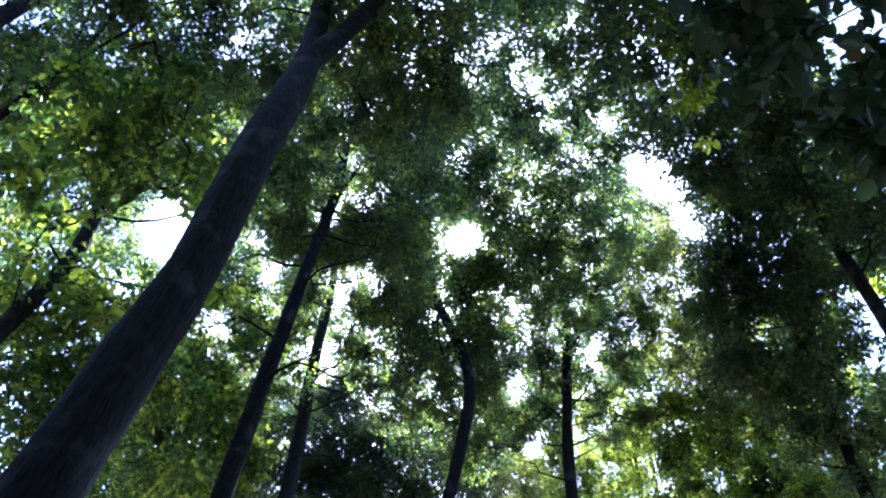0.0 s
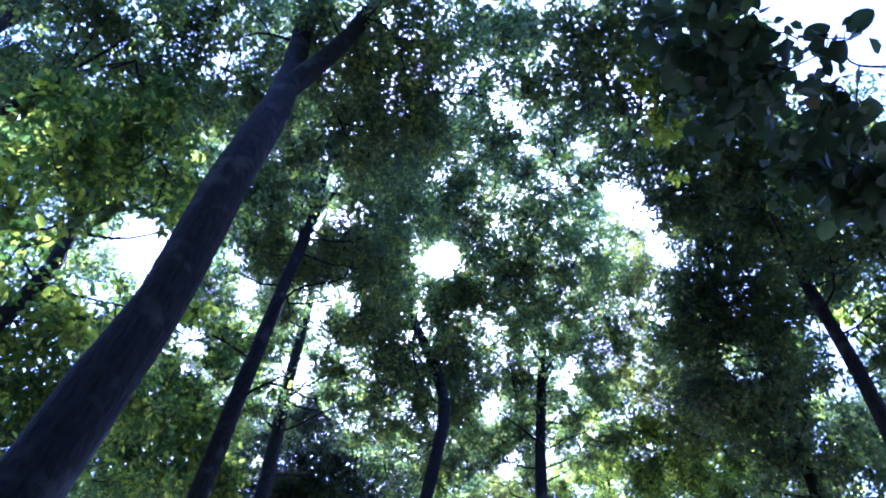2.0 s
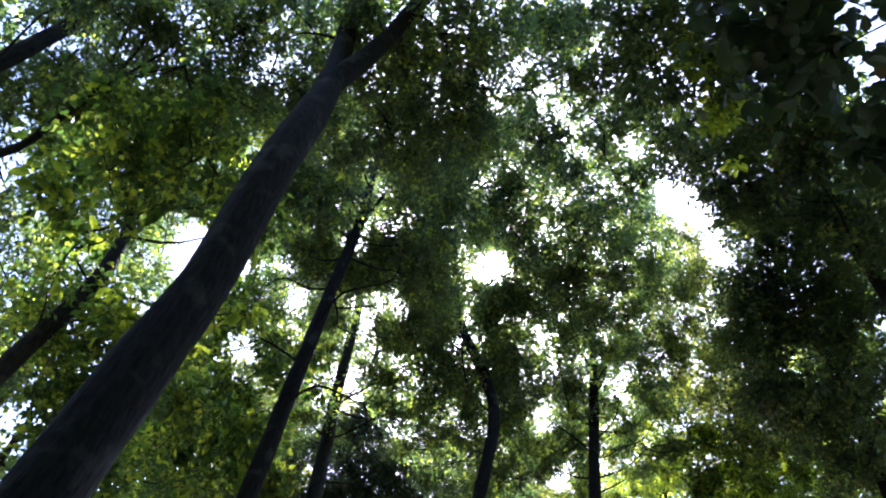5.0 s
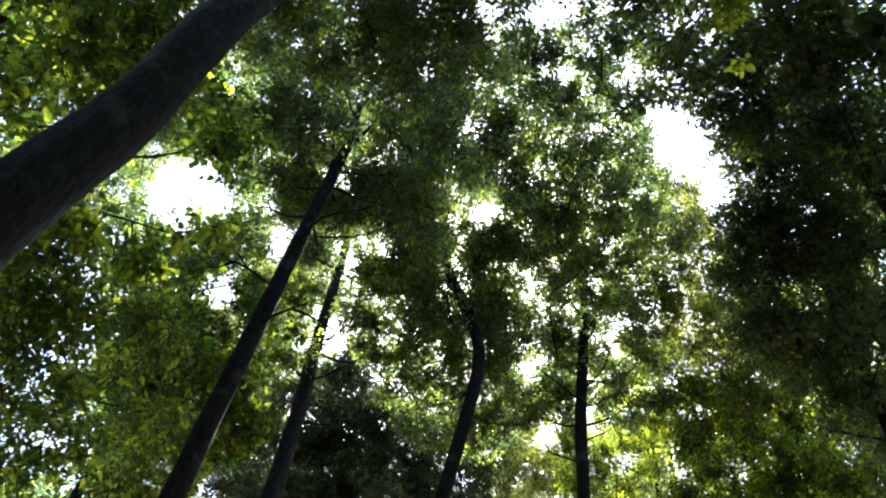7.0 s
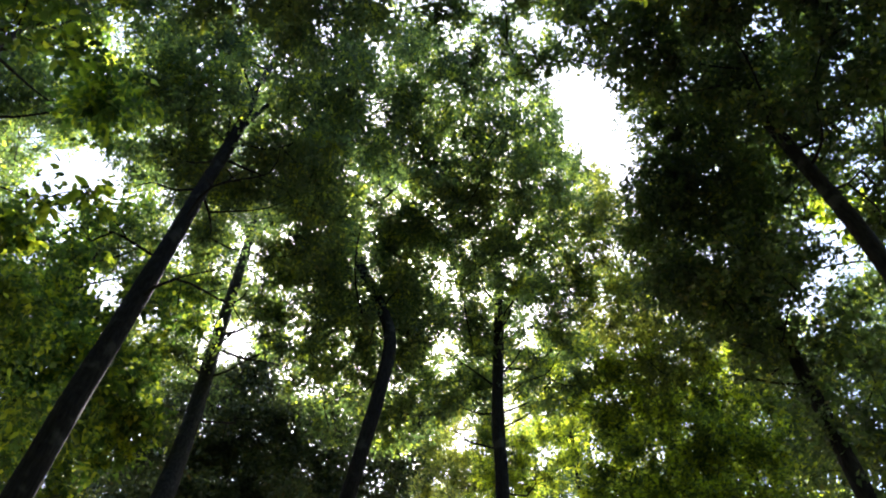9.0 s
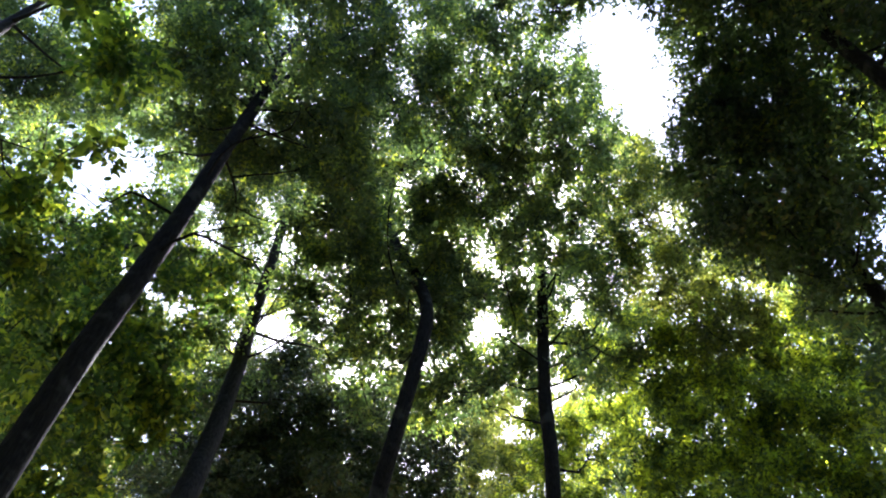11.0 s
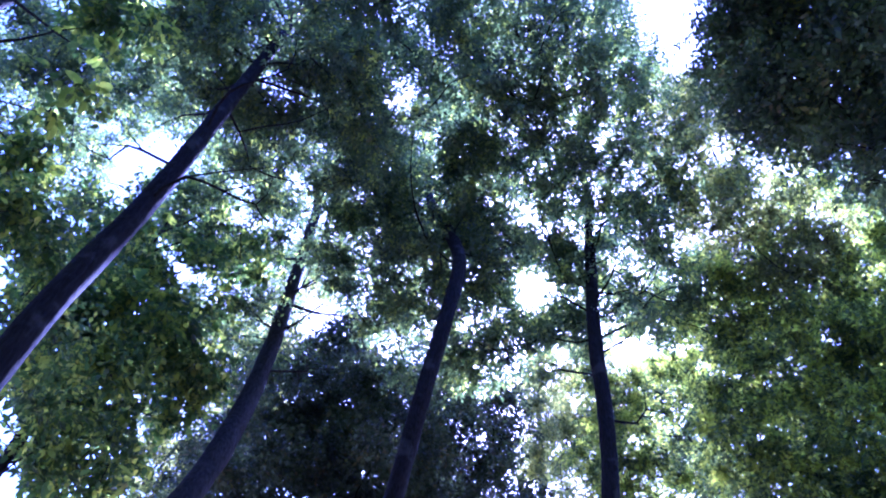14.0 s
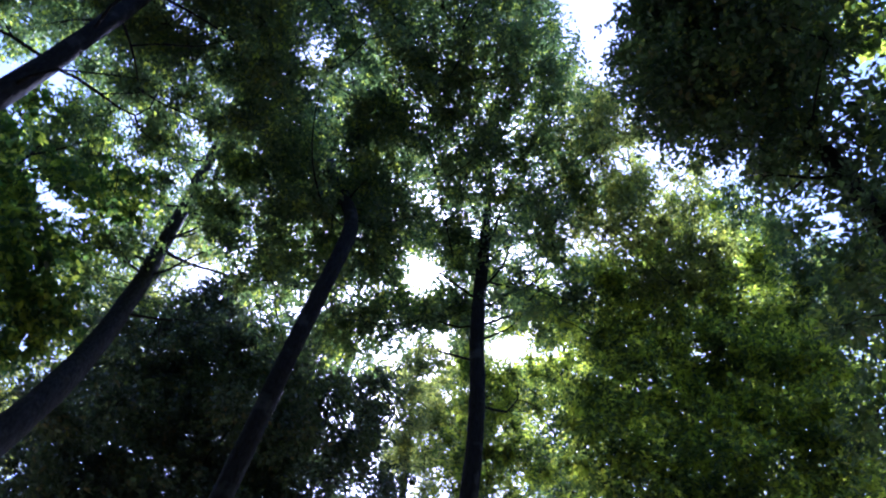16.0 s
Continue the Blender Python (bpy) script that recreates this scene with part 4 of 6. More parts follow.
SHADY_BOUGHS_D = [
    (4.3, 5.6, 13.0, 0.59), (3.9, 7.7, 15.7, 0.54), (4.6, 8.0, 13.9, 0.58), (3.3, 7.1, 15.4, 0.33), (2.7, 6.4, 15.0, 0.33), (3.8, 6.1, 13.8, 0.31),
    (4.9, 7.5, 15.4, 0.32), (5.8, 5.7, 13.8, 0.33), (2.9, 5.2, 14.5, 0.32), (4.1, 8.3, 15.1, 0.21), (4.9, 6.1, 12.4, 0.32),
    (2.9, 6.7, 14.7, 0.32), (3.9, 7.9, 15.2, 0.29), (4.2, 5.4, 13.6, 0.32), (4.4, 6.4, 14.7, 0.32), (3.4, 6.9, 15.4, 0.23),
    (4.6, 6.4, 12.8, 0.3), (4.3, 4.9, 14.9, 0.32), (4.2, 7.6, 16.5, 0.26), (6.5, 6.7, 13.8, 0.32), (6.1, 5.7, 12.7, 0.32), (3.4, 7.5, 14.7, 0.26),
]
SHADY_BOUGHS_E = [
    (5.4, 6.3, 14.9, 0.32), (3.7, 7.1, 13.2, 0.33), (7.2, 5.7, 13.4, 0.29), (3.4, 6.1, 14.1, 0.18), (3.2, 6.3, 14.0, 0.14),
    (3.6, 4.0, 12.0, 0.57), (2.0, 4.8, 13.4, 0.59), (2.7, 4.4, 12.7, 0.59), (1.8, 3.8, 12.5, 0.59), (2.1, 5.7, 14.0, 0.56), (1.2, 5.0, 13.6, 0.58),
    (3.2, 4.1, 12.6, 0.58), (2.4, 3.9, 13.0, 0.56), (3.1, 4.7, 12.1, 0.51), (1.5, 3.9, 12.9, 0.54), (2.9, 3.6, 12.8, 0.6), (2.6, 5.1, 12.6, 0.28),
    (4.8, 4.4, 13.3, 0.3), (1.8, 4.5, 12.5, 0.29), (2.6, 5.9, 14.8, 0.29), (2.4, 4.9, 12.2, 0.25), (3.2, 5.4, 12.9, 0.25),
]
SHADY_BOUGHS_F = [
    (1.0, 5.1, 13.2, 0.27), (4.7, 4.9, 12.6, 0.29), (1.5, 4.7, 12.8, 0.26), (2.1, 4.3, 12.4, 0.29), (4.1, 4.3, 15.1, 0.3), (2.7, 5.6, 12.3, 0.24),
    (2.1, 3.7, 13.3, 0.28), (2.7, 5.5, 13.4, 0.17), (2.4, 4.9, 12.8, 0.16), (1.7, 7.1, 16.7, 0.48), (2.9, 7.2, 15.6, 0.45),
    (1.9, 8.0, 16.6, 0.5), (3.2, 7.2, 14.9, 0.46), (2.5, 8.6, 15.7, 0.47), (2.1, 6.8, 15.5, 0.49), (0.6, 7.3, 15.4, 0.41), (3.2, 8.4, 16.4, 0.44),
    (2.8, 7.5, 17.0, 0.5), (1.4, 8.6, 16.0, 0.22), (0.9, 7.6, 16.0, 0.23), (2.2, 7.1, 15.2, 0.24), (0.4, 7.1, 15.5, 0.21), (1.5, 8.3, 16.0, 0.23),
]
SHADY_BOUGHS_G = [
    (5.9, 7.6, 12.3, 0.5), (5.8, 7.6, 13.2, 0.55), (6.0, 7.8, 14.2, 0.5),
    (0.9, 7.3, 15.6, 0.21), (2.9, 8.3, 15.6, 0.2), (1.8, 9.0, 16.1, 0.21), (0.1, 6.7, 16.4, 0.24), (3.7, 8.3, 15.6, 0.15), (3.3, 8.2, 15.5, 0.15),
    (0.8, 7.1, 15.8, 0.11),
    (5.9, 5.9, 12.3, 0.5), (6.3, 6.3, 12.0, 0.5), (6.6, 5.8, 12.0, 0.5), (7.0, 6.3, 11.6, 0.5), (6.2, 6.9, 11.8, 0.5), (6.8, 6.8, 11.5, 0.5), (6.8, 5.5, 12.0, 0.5), (6.2, 5.5, 12.3, 0.5),
]
# sunlit edge of the dark crown, imitated with the glowing leaf colour
SUNLIT_BOUGHS = [
    (3.0, 4.9, 12.1, 0.22), (3.2, 4.8, 12.1, 0.2), (3.2, 5.1, 11.9, 0.26), (3.0, 5.2, 11.9, 0.22), (3.3, 4.9, 12.0, 0.18),
    (3.1, 4.3, 12.3, 0.2), (3.0, 4.1, 12.4, 0.18), (2.7, 4.5, 12.3, 0.2), (2.5, 4.2, 12.5, 0.22), (3.4, 5.7, 11.6, 0.15),
]
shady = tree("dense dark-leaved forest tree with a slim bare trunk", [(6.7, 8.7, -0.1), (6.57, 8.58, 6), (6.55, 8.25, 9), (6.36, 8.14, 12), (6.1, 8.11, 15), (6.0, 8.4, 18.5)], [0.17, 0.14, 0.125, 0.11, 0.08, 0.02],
     SHADY_BOUGHS + SHADY_BOUGHS_B + SHADY_BOUGHS_C + SHADY_BOUGHS_D + SHADY_BOUGHS_E + SHADY_BOUGHS_F + SHADY_BOUGHS_G, LEAF_DARK, 0.12, per_bough=880, fine=True, bark=BARK_BACKLIT, seed=16)
single_leaves(shady, SUNLIT_BOUGHS, 290, 0.15, LEAF_GLOW, 66, 0.5)

BROAD_BOUGHS = [
    (2.3, 2.9, 10.3, 0.2), (2.4, 3.0, 10.0, 0.18), (2.6, 3.2, 9.9, 0.26), (2.8, 2.9, 9.7, 0.26), (3.0, 2.8, 9.7, 0.2), (3.1, 2.6, 9.5, 0.13),
    (3.0, 3.2, 9.7, 0.28), (3.2, 2.9, 9.4, 0.1), (3.3, 3.0, 9.3, 0.08), (3.3, 3.3, 9.4, 0.22), (2.9, 3.6, 9.8, 0.28), (2.6, 3.8, 10.1, 0.12),
    (3.2, 3.7, 9.6, 0.26), (3.6, 3.5, 9.0, 0.2), (3.9, 3.4, 8.8, 0.22), (3.5, 2.6, 9.3, 0.14), (3.7, 2.7, 9.1, 0.07),
    (3.9, 2.5, 9.1, 0.1), (3.9, 2.9, 8.8, 0.16), (3.8, 3.0, 8.9, 0.08), (4.2, 3.4, 8.7, 0.26), (3.0, 2.4, 9.7, 0.1), (2.7, 2.5, 9.8, 0.2),
]
BROAD_BOUGHS_B = [
    (4.1, 4.3, 9.5, 0.3), (4.5, 4.3, 9.3, 0.3), (4.8, 4.5, 9.1, 0.3), (4.8, 4.0, 9.2, 0.3), (4.4, 4.0, 9.6, 0.26), (5.0, 4.2, 8.9, 0.24),
]
broad = tree("broad-leaved understorey tree with large rounded leaves, darkened as if in shade", [(6.6, 2.7, -0.1), (6.5, 2.8, 4), (6.2, 2.8, 7), (5.6, 2.8, 8.6), (4.6, 2.9, 9.4)], [0.12, 0.1, 0.07, 0.045, 0.015],
     BROAD_BOUGHS + BROAD_BOUGHS_B, LEAF_BROAD, 0.19, 0.7, 75, True, seed=17, droop=0.5, limb=0.025, spray=4)
single_leaves(broad, BROAD_BOUGHS + BROAD_BOUGHS_B, 298, 0.27, LEAF_BROAD, 61, 0.8)

BRIGHT_BOUGHS = [
    (-5.5, 9.0, 13.8, 0.64), (-6.7, 10.6, 12.2, 0.68), (-7.9, 6.8, 12.4, 0.64), (-9.5, 6.6, 14.5, 0.67), (-8.3, 7.4, 11.9, 0.67), (-8.9, 7.4, 14.4, 0.66),
    (-10.0, 7.4, 14.7, 0.64), (-5.6, 9.6, 15.5, 0.56), (-7.5, 9.1, 17.8, 0.69), (-5.7, 8.9, 14.2, 0.67), (-6.5, 8.4, 10.3, 0.69), (-5.0, 9.5, 11.7, 0.31),
    (-6.0, 9.9, 12.0, 0.26), (-6.3, 9.9, 17.1, 0.33), (-6.9, 6.9, 10.6, 0.33), (-7.4, 10.5, 16.5, 0.33), (-5.9, 7.9, 16.6, 0.34), (-8.0, 6.6, 11.5, 0.33),
    (-5.5, 7.6, 13.1, 0.34), (-8.3, 9.2, 12.9, 0.33), (-7.9, 7.0, 17.5, 0.34), (-7.3, 7.4, 9.9, 0.32),
]
BRIGHT_BOUGHS_B = [
    (-5.3, 6.3, 10.6, 0.27), (-5.1, 6.6, 11.0, 0.27), (-4.6, 6.4, 10.9, 0.27), (-5.8, 6.4, 10.8, 0.27), (-5.8, 6.3, 10.3, 0.27),
    (-6.1, 4.9, 11.1, 0.5), (-6.3, 5.6, 12.4, 0.55), (-5.5, 5.4, 12.1, 0.5), (-4.7, 5.2, 11.7, 0.45), (-6.5, 5.6, 11.3, 0.55), (-5.7, 5.4, 11.0, 0.5),
    (-5.8, 6.2, 12.3, 0.55), (-5.0, 6.0, 12.0, 0.5), (-6.1, 5.7, 10.6, 0.45), (-6.3, 6.5, 11.9, 0.5), (-5.5, 6.2, 11.6, 0.45), (-4.7, 6.0, 11.2, 0.4),
]
bright = tree("understorey tree with broad bright green drooping leaves", [(-7.7, 7.3, -0.1), (-7.72, 7.85, 6), (-7.74, 8.34, 9), (-7.8, 8.8, 12), (-8.3, 8.8, 15), (-8.4, 8.8, 18)], [0.2, 0.18, 0.165, 0.15, 0.11, 0.03],
     BRIGHT_BOUGHS + BRIGHT_BOUGHS_B, LEAF_FRESH, 0.18, 0.5, 430, True, seed=18, droop=0.6)
single_leaves(bright, BRIGHT_BOUGHS, 290, 0.3, LEAF_GLOW, 62)

MOUND_BOUGHS = [
    (-7.2, 15.3, 12.0, 0.86), (-7.2, 14.6, 13.4, 0.8), (-8.4, 14.7, 12.5, 0.8), (-7.2, 17.4, 14.0, 0.86), (-8.3, 14.4, 15.0, 0.84), (-7.7, 15.3, 11.5, 0.84),
    (-6.6, 16.7, 17.8, 0.85), (-7.8, 16.7, 15.1, 0.86), (-6.4, 16.8, 13.0, 0.79), (-7.9, 14.8, 13.0, 0.85), (-7.3, 15.8, 12.5, 0.82), (-8.8, 16.8, 12.3, 0.84),
    (-8.7, 14.9, 16.7, 0.82), (-7.9, 15.7, 10.1, 0.71), (-8.4, 14.4, 12.5, 0.82), (-7.8, 15.3, 14.7, 0.73), (-8.1, 16.6, 14.2, 0.83), (-8.4, 16.0, 11.8, 0.69),
    (-9.8, 16.2, 18.0, 0.85), (-6.2, 15.7, 13.4, 0.78), (-9.6, 15.2, 14.1, 0.86), (-11.2, 17.2, 13.9, 0.86), (-8.4, 17.2, 10.3, 0.84), (-9.6, 16.1, 16.3, 0.79),
]
MOUND_BOUGHS_B = [
    (-8.4, 17.2, 12.3, 0.62), (-6.6, 16.4, 12.8, 0.78), (-8.1, 15.5, 13.7, 0.83), (-9.6, 16.8, 19.8, 0.85), (-8.7, 15.7, 19.8, 0.8), (-6.8, 15.0, 11.3, 0.84),
    (-9.1, 17.2, 11.2, 0.66), (-6.7, 15.2, 15.8, 0.41), (-7.4, 15.8, 18.9, 0.39), (-7.2, 17.0, 10.7, 0.41), (-6.9, 14.5, 14.1, 0.42), (-10.3, 14.5, 17.9, 0.42),
    (-7.9, 16.2, 10.6, 0.4), (-6.8, 17.3, 12.2, 0.39), (-10.7, 15.6, 18.6, 0.4), (-6.7, 15.9, 10.5, 0.34), (-7.3, 17.0, 17.6, 0.4), (-8.5, 16.0, 10.9, 0.43),
    (-8.4, 14.4, 18.0, 0.41), (-7.3, 16.7, 10.2, 0.38), (-6.1, 14.7, 13.3, 0.35), (-9.0, 15.5, 12.4, 0.37), (-6.6, 16.5, 9.8, 0.33), (-8.7, 16.3, 16.4, 0.43),
]
MOUND_BOUGHS_C = [
    (-6.8, 15.1, 15.9, 0.39), (-6.3, 17.2, 12.4, 0.4), (-6.9, 15.0, 14.3, 0.32), (-9.0, 15.2, 12.7, 0.42), (-6.4, 15.0, 12.8, 0.4), (-6.9, 16.4, 11.3, 0.35),
    (-7.2, 17.6, 12.8, 0.34), (-9.2, 17.4, 12.2, 0.43), (-5.8, 16.0, 17.1, 0.4), (-5.4, 16.2, 12.9, 0.39), (-7.5, 16.3, 10.2, 0.42), (-6.4, 15.7, 16.1, 0.41),
    (-5.8, 17.0, 12.7, 0.4), (-8.0, 15.6, 20.3, 0.37), (-6.6, 16.1, 10.0, 0.31), (-7.1, 15.6, 17.5, 0.4), (-6.5, 16.1, 17.6, 0.38), (-10.3, 16.2, 20.6, 0.42),
    (-7.1, 16.5, 11.9, 0.28), (-5.4, 15.9, 15.7, 0.39), (-8.9, 15.6, 17.0, 0.42), (-8.0, 14.2, 14.2, 0.43), (-7.1, 17.5, 11.3, 0.39), (-6.3, 16.4, 14.9, 0.42),
]
MOUND_BOUGHS_D = [
    (-6.9, 16.4, 9.5, 0.36), (-7.2, 16.5, 9.1, 0.34), (-6.3, 15.0, 15.2, 0.33), (-7.1, 15.9, 14.5, 0.41), (-6.4, 15.4, 11.8, 0.43), (-9.1, 16.1, 14.8, 0.43),
    (-6.0, 15.8, 15.5, 0.33), (-8.4, 16.2, 15.5, 0.42), (-9.2, 16.6, 17.2, 0.35), (-8.1, 15.0, 10.8, 0.35), (-9.0, 15.0, 11.0, 0.43), (-8.2, 15.5, 12.2, 0.36),
]
mound = tree("bushy forest tree with a rounded fresh green crown", [(-9.2, 16.4, -0.1), (-9.1, 16.2, 6), (-8.9, 16.1, 12), (-9, 16, 19)], [0.2, 0.16, 0.11, 0.02],
     MOUND_BOUGHS + MOUND_BOUGHS_B + MOUND_BOUGHS_C + MOUND_BOUGHS_D, LEAF_FRESH, 0.19, 0.55, 430, True, seed=19, droop=0.5)
single_leaves(mound, MOUND_BOUGHS + MOUND_BOUGHS_B + MOUND_BOUGHS_C, 200, 0.36, LEAF_FRESH, 64, 0.7)
single_leaves(mound, MOUND_BOUGHS + MOUND_BOUGHS_B + MOUND_BOUGHS_C, 90, 0.33, LEAF_GLOW, 65, 0.7)

WESTERN_BOUGHS = [
    (-9.6, 10.6, 19.0, 0.95), (-10.5, 11.3, 18.6, 0.95), (-9.7, 13.8, 23.5, 0.95), (-9.8, 12.1, 22.6, 0.88), (-10.9, 9.8, 19.7, 0.94), (-10.9, 14.6, 23.7, 0.96),
    (-9.8, 11.6, 19.3, 0.82), (-15.0, 11.4, 21.3, 0.95), (-8.3, 14.3, 20.7, 0.92), (-12.0, 12.5, 20.5, 0.91), (-9.7, 12.9, 21.3, 0.82), (-8.9, 12.5, 22.5, 0.9),
    (-11.1, 10.1, 19.6, 0.93), (-10.5, 15.9, 15.9, 0.94), (-12.3, 14.8, 24.0, 0.87), (-11.6, 12.7, 23.2, 0.93), (-8.4, 13.1, 21.4, 0.88), (-11.6, 11.7, 24.9, 0.9),
    (-14.2, 15.1, 23.9, 0.95), (-10.4, 12.3, 17.0, 0.83), (-10.9, 10.9, 20.5, 0.92), (-10.9, 11.0, 18.2, 0.93),
]
WESTERN_BOUGHS_B = [
    (-13.2, 16.6, 21.1, 0.88), (-11.5, 12.8, 24.2, 0.95), (-10.9, 11.3, 16.7, 0.9), (-11.1, 12.9, 20.8, 0.74), (-10.8, 10.1, 22.0, 0.93), (-10.2, 13.1, 20.8, 0.71),
    (-13.4, 15.7, 22.7, 0.78), (-9.4, 12.8, 21.6, 0.88), (-11.4, 15.6, 17.2, 0.95), (-11.8, 12.2, 16.3, 0.93), (-12.2, 14.7, 19.0, 0.94), (-11.5, 10.6, 17.2, 0.95),
    (-9.0, 13.2, 23.3, 0.91), (-10.3, 11.8, 18.9, 0.8), (-12.4, 11.8, 23.9, 0.86), (-14.5, 11.9, 20.1, 0.96), (-12.0, 11.2, 20.4, 0.88), (-12.9, 11.9, 17.1, 0.9),
    (-12.3, 15.5, 25.3, 0.87), (-9.4, 14.2, 15.5, 0.85), (-9.9, 10.9, 23.4, 0.71), (-9.2, 12.2, 22.4, 0.78), (-14.7, 11.5, 22.6, 0.96),
]
WESTERN_BOUGHS_C = [
    (-13.1, 14.2, 21.5, 0.88), (-8.7, 16.2, 21.4, 0.37), (-13.6, 10.1, 18.8, 0.47), (-12.6, 14.3, 22.8, 0.38), (-11.9, 15.5, 23.9, 0.39), (-10.1, 13.0, 25.4, 0.37),
    (-14.0, 16.5, 23.9, 0.45), (-9.6, 14.6, 22.3, 0.45), (-13.0, 15.9, 24.8, 0.39), (-10.5, 13.5, 17.8, 0.46), (-11.8, 17.0, 20.8, 0.45), (-11.1, 13.3, 19.6, 0.43),
    (-10.6, 12.7, 22.4, 0.48), (-9.1, 13.7, 15.9, 0.46), (-14.1, 12.0, 21.7, 0.44), (-13.6, 10.6, 18.7, 0.46), (-8.5, 11.8, 22.9, 0.47), (-13.0, 14.2, 25.1, 0.46),
    (-9.5, 13.7, 21.6, 0.42), (-9.9, 11.2, 23.3, 0.42),
]
WESTERN_BOUGHS_D = [
    (-10.9, 11.1, 19.4, 0.46), (-11.6, 15.3, 19.6, 0.44), (-11.6, 10.9, 15.4, 0.48), (-10.9, 11.3, 20.6, 0.47), (-13.3, 15.8, 23.2, 0.44), (-9.6, 16.8, 19.5, 0.47),
    (-14.1, 15.0, 24.8, 0.42), (-11.7, 14.3, 20.0, 0.45), (-13.4, 11.0, 23.6, 0.43), (-14.5, 13.7, 23.2, 0.45), (-12.3, 15.3, 22.9, 0.27), (-11.2, 13.9, 20.2, 0.28),
    (-12.3, 14.9, 22.5, 0.28), (-11.5, 14.8, 19.8, 0.26), (-9.6, 12.9, 19.7, 0.26), (-8.3, 14.0, 17.1, 0.22), (-10.3, 16.0, 20.8, 0.26),
]
WESTERN_BOUGHS_E = [
    (-10.8, 12.2, 26.5, 0.27),
]
WESTERN_BOUGHS_F = [
    (-9.9, 5.3, 13.7, 0.8), (-10.3, 6.3, 14.3, 0.8), (-11.2, 7.4, 14.4, 0.8), (-9.8, 8.0, 12.4, 0.8), (-10.0, 9.2, 12.9, 0.8), (-11.1, 10.0, 12.9, 0.8),
    (-9.5, 9.8, 11.3, 0.8), (-10.3, 11.0, 11.0, 0.8), (-10.5, 13.0, 10.2, 0.8), (-8.9, 12.3, 8.9, 0.8),
]
tree("airy forest tree with small light green leaves", [(-12.6, 13.6, -0.1), (-12.4, 13.5, 8), (-12.1, 13.5, 16), (-12, 13.5, 25)], [0.24, 0.19, 0.14, 0.02],
     WESTERN_BOUGHS + WESTERN_BOUGHS_B + WESTERN_BOUGHS_C + WESTERN_BOUGHS_D + WESTERN_BOUGHS_E + WESTERN_BOUGHS_F, LEAF_MID, 0.14, per_bough=640, seed=20)

DARKMASS_BOUGHS = [
    (-5.7, 21.0, 15.8, 1.07), (-3.5, 20.8, 15.2, 0.99), (-1.7, 21.5, 15.2, 1.05), (-5.1, 22.4, 15.3, 1.01), (-3.5, 20.8, 16.7, 1.02), (-1.6, 22.2, 17.6, 1.03),
    (-5.9, 20.7, 14.8, 1.05), (-2.5, 22.4, 15.8, 1.07), (-6.7, 22.5, 14.9, 1.03), (-7.6, 21.0, 15.5, 0.98), (-6.0, 22.6, 19.2, 1.07), (-3.2, 21.1, 13.3, 0.96),
    (-7.0, 21.1, 17.5, 0.99), (-4.8, 21.1, 15.7, 0.91), (-2.7, 23.6, 18.9, 1.03), (-7.4, 21.4, 14.2, 1.02), (-4.3, 23.7, 16.7, 1.03), (-2.1, 22.9, 14.6, 0.97),
    (-4.5, 20.6, 13.3, 0.89), (-5.7, 20.9, 11.9, 0.99), (-8.6, 22.7, 18.3, 1.05), (-1.0, 21.6, 15.5, 0.95), (-4.5, 22.1, 18.4, 1.04), (-3.4, 21.0, 12.5, 1.07),
]
DARKMASS_BOUGHS_B = [
    (-8.0, 22.1, 12.1, 1.05), (-2.6, 21.7, 11.4, 1.0), (-0.5, 22.3, 14.3, 1.01), (-1.0, 22.1, 11.7, 1.0), (-3.3, 22.5, 17.0, 0.97), (-9.7, 23.3, 16.3, 1.04),
    (-6.1, 21.0, 17.5, 0.97), (-6.0, 21.1, 15.5, 1.05), (-3.3, 24.9, 16.7, 1.07), (-5.5, 20.8, 12.5, 0.98), (-2.4, 22.8, 18.9, 0.92), (-5.1, 21.7, 19.3, 1.05),
    (-4.8, 21.7, 16.4, 0.93), (-0.5, 23.9, 17.7, 1.05), (-4.3, 22.3, 15.2, 0.99), (-1.6, 21.6, 14.8, 1.03), (-8.0, 22.3, 16.0, 1.05), (-5.2, 20.8, 13.9, 0.88),
    (-8.9, 23.3, 12.3, 1.05), (0.2, 23.3, 16.6, 0.84), (-7.6, 22.7, 15.0, 1.03), (-3.5, 21.4, 16.5, 0.95), (-8.6, 23.0, 18.6, 1.06), (-1.0, 24.4, 15.6, 1.07),
]
DARKMASS_BOUGHS_C = [
    (-3.5, 23.3, 16.4, 0.96), (-2.6, 23.3, 18.2, 1.01), (-5.1, 20.8, 15.7, 0.88), (0.1, 23.6, 13.7, 1.06), (-5.2, 23.5, 15.1, 1.05), (-8.1, 21.6, 12.8, 0.89),
    (-1.2, 23.3, 17.8, 1.06), (-3.3, 22.7, 18.7, 0.75), (-4.2, 21.4, 16.9, 0.91), (-1.7, 21.5, 12.5, 0.91), (-6.7, 23.7, 15.9, 1.01), (-1.8, 21.8, 18.5, 0.94),
    (-4.9, 22.4, 19.8, 1.0), (-6.1, 21.5, 17.8, 0.94), (-2.3, 24.8, 17.0, 1.03), (-4.2, 25.6, 17.4, 1.04), (-9.3, 23.7, 16.6, 1.04), (-5.0, 21.3, 15.1, 0.97),
    (-8.8, 22.7, 11.4, 1.06), (-0.3, 23.3, 15.9, 0.85), (0.3, 22.8, 17.7, 0.51), (0.8, 23.4, 14.7, 0.47), (-5.2, 21.4, 20.0, 0.54), (-10.0, 22.7, 14.9, 0.48),
]
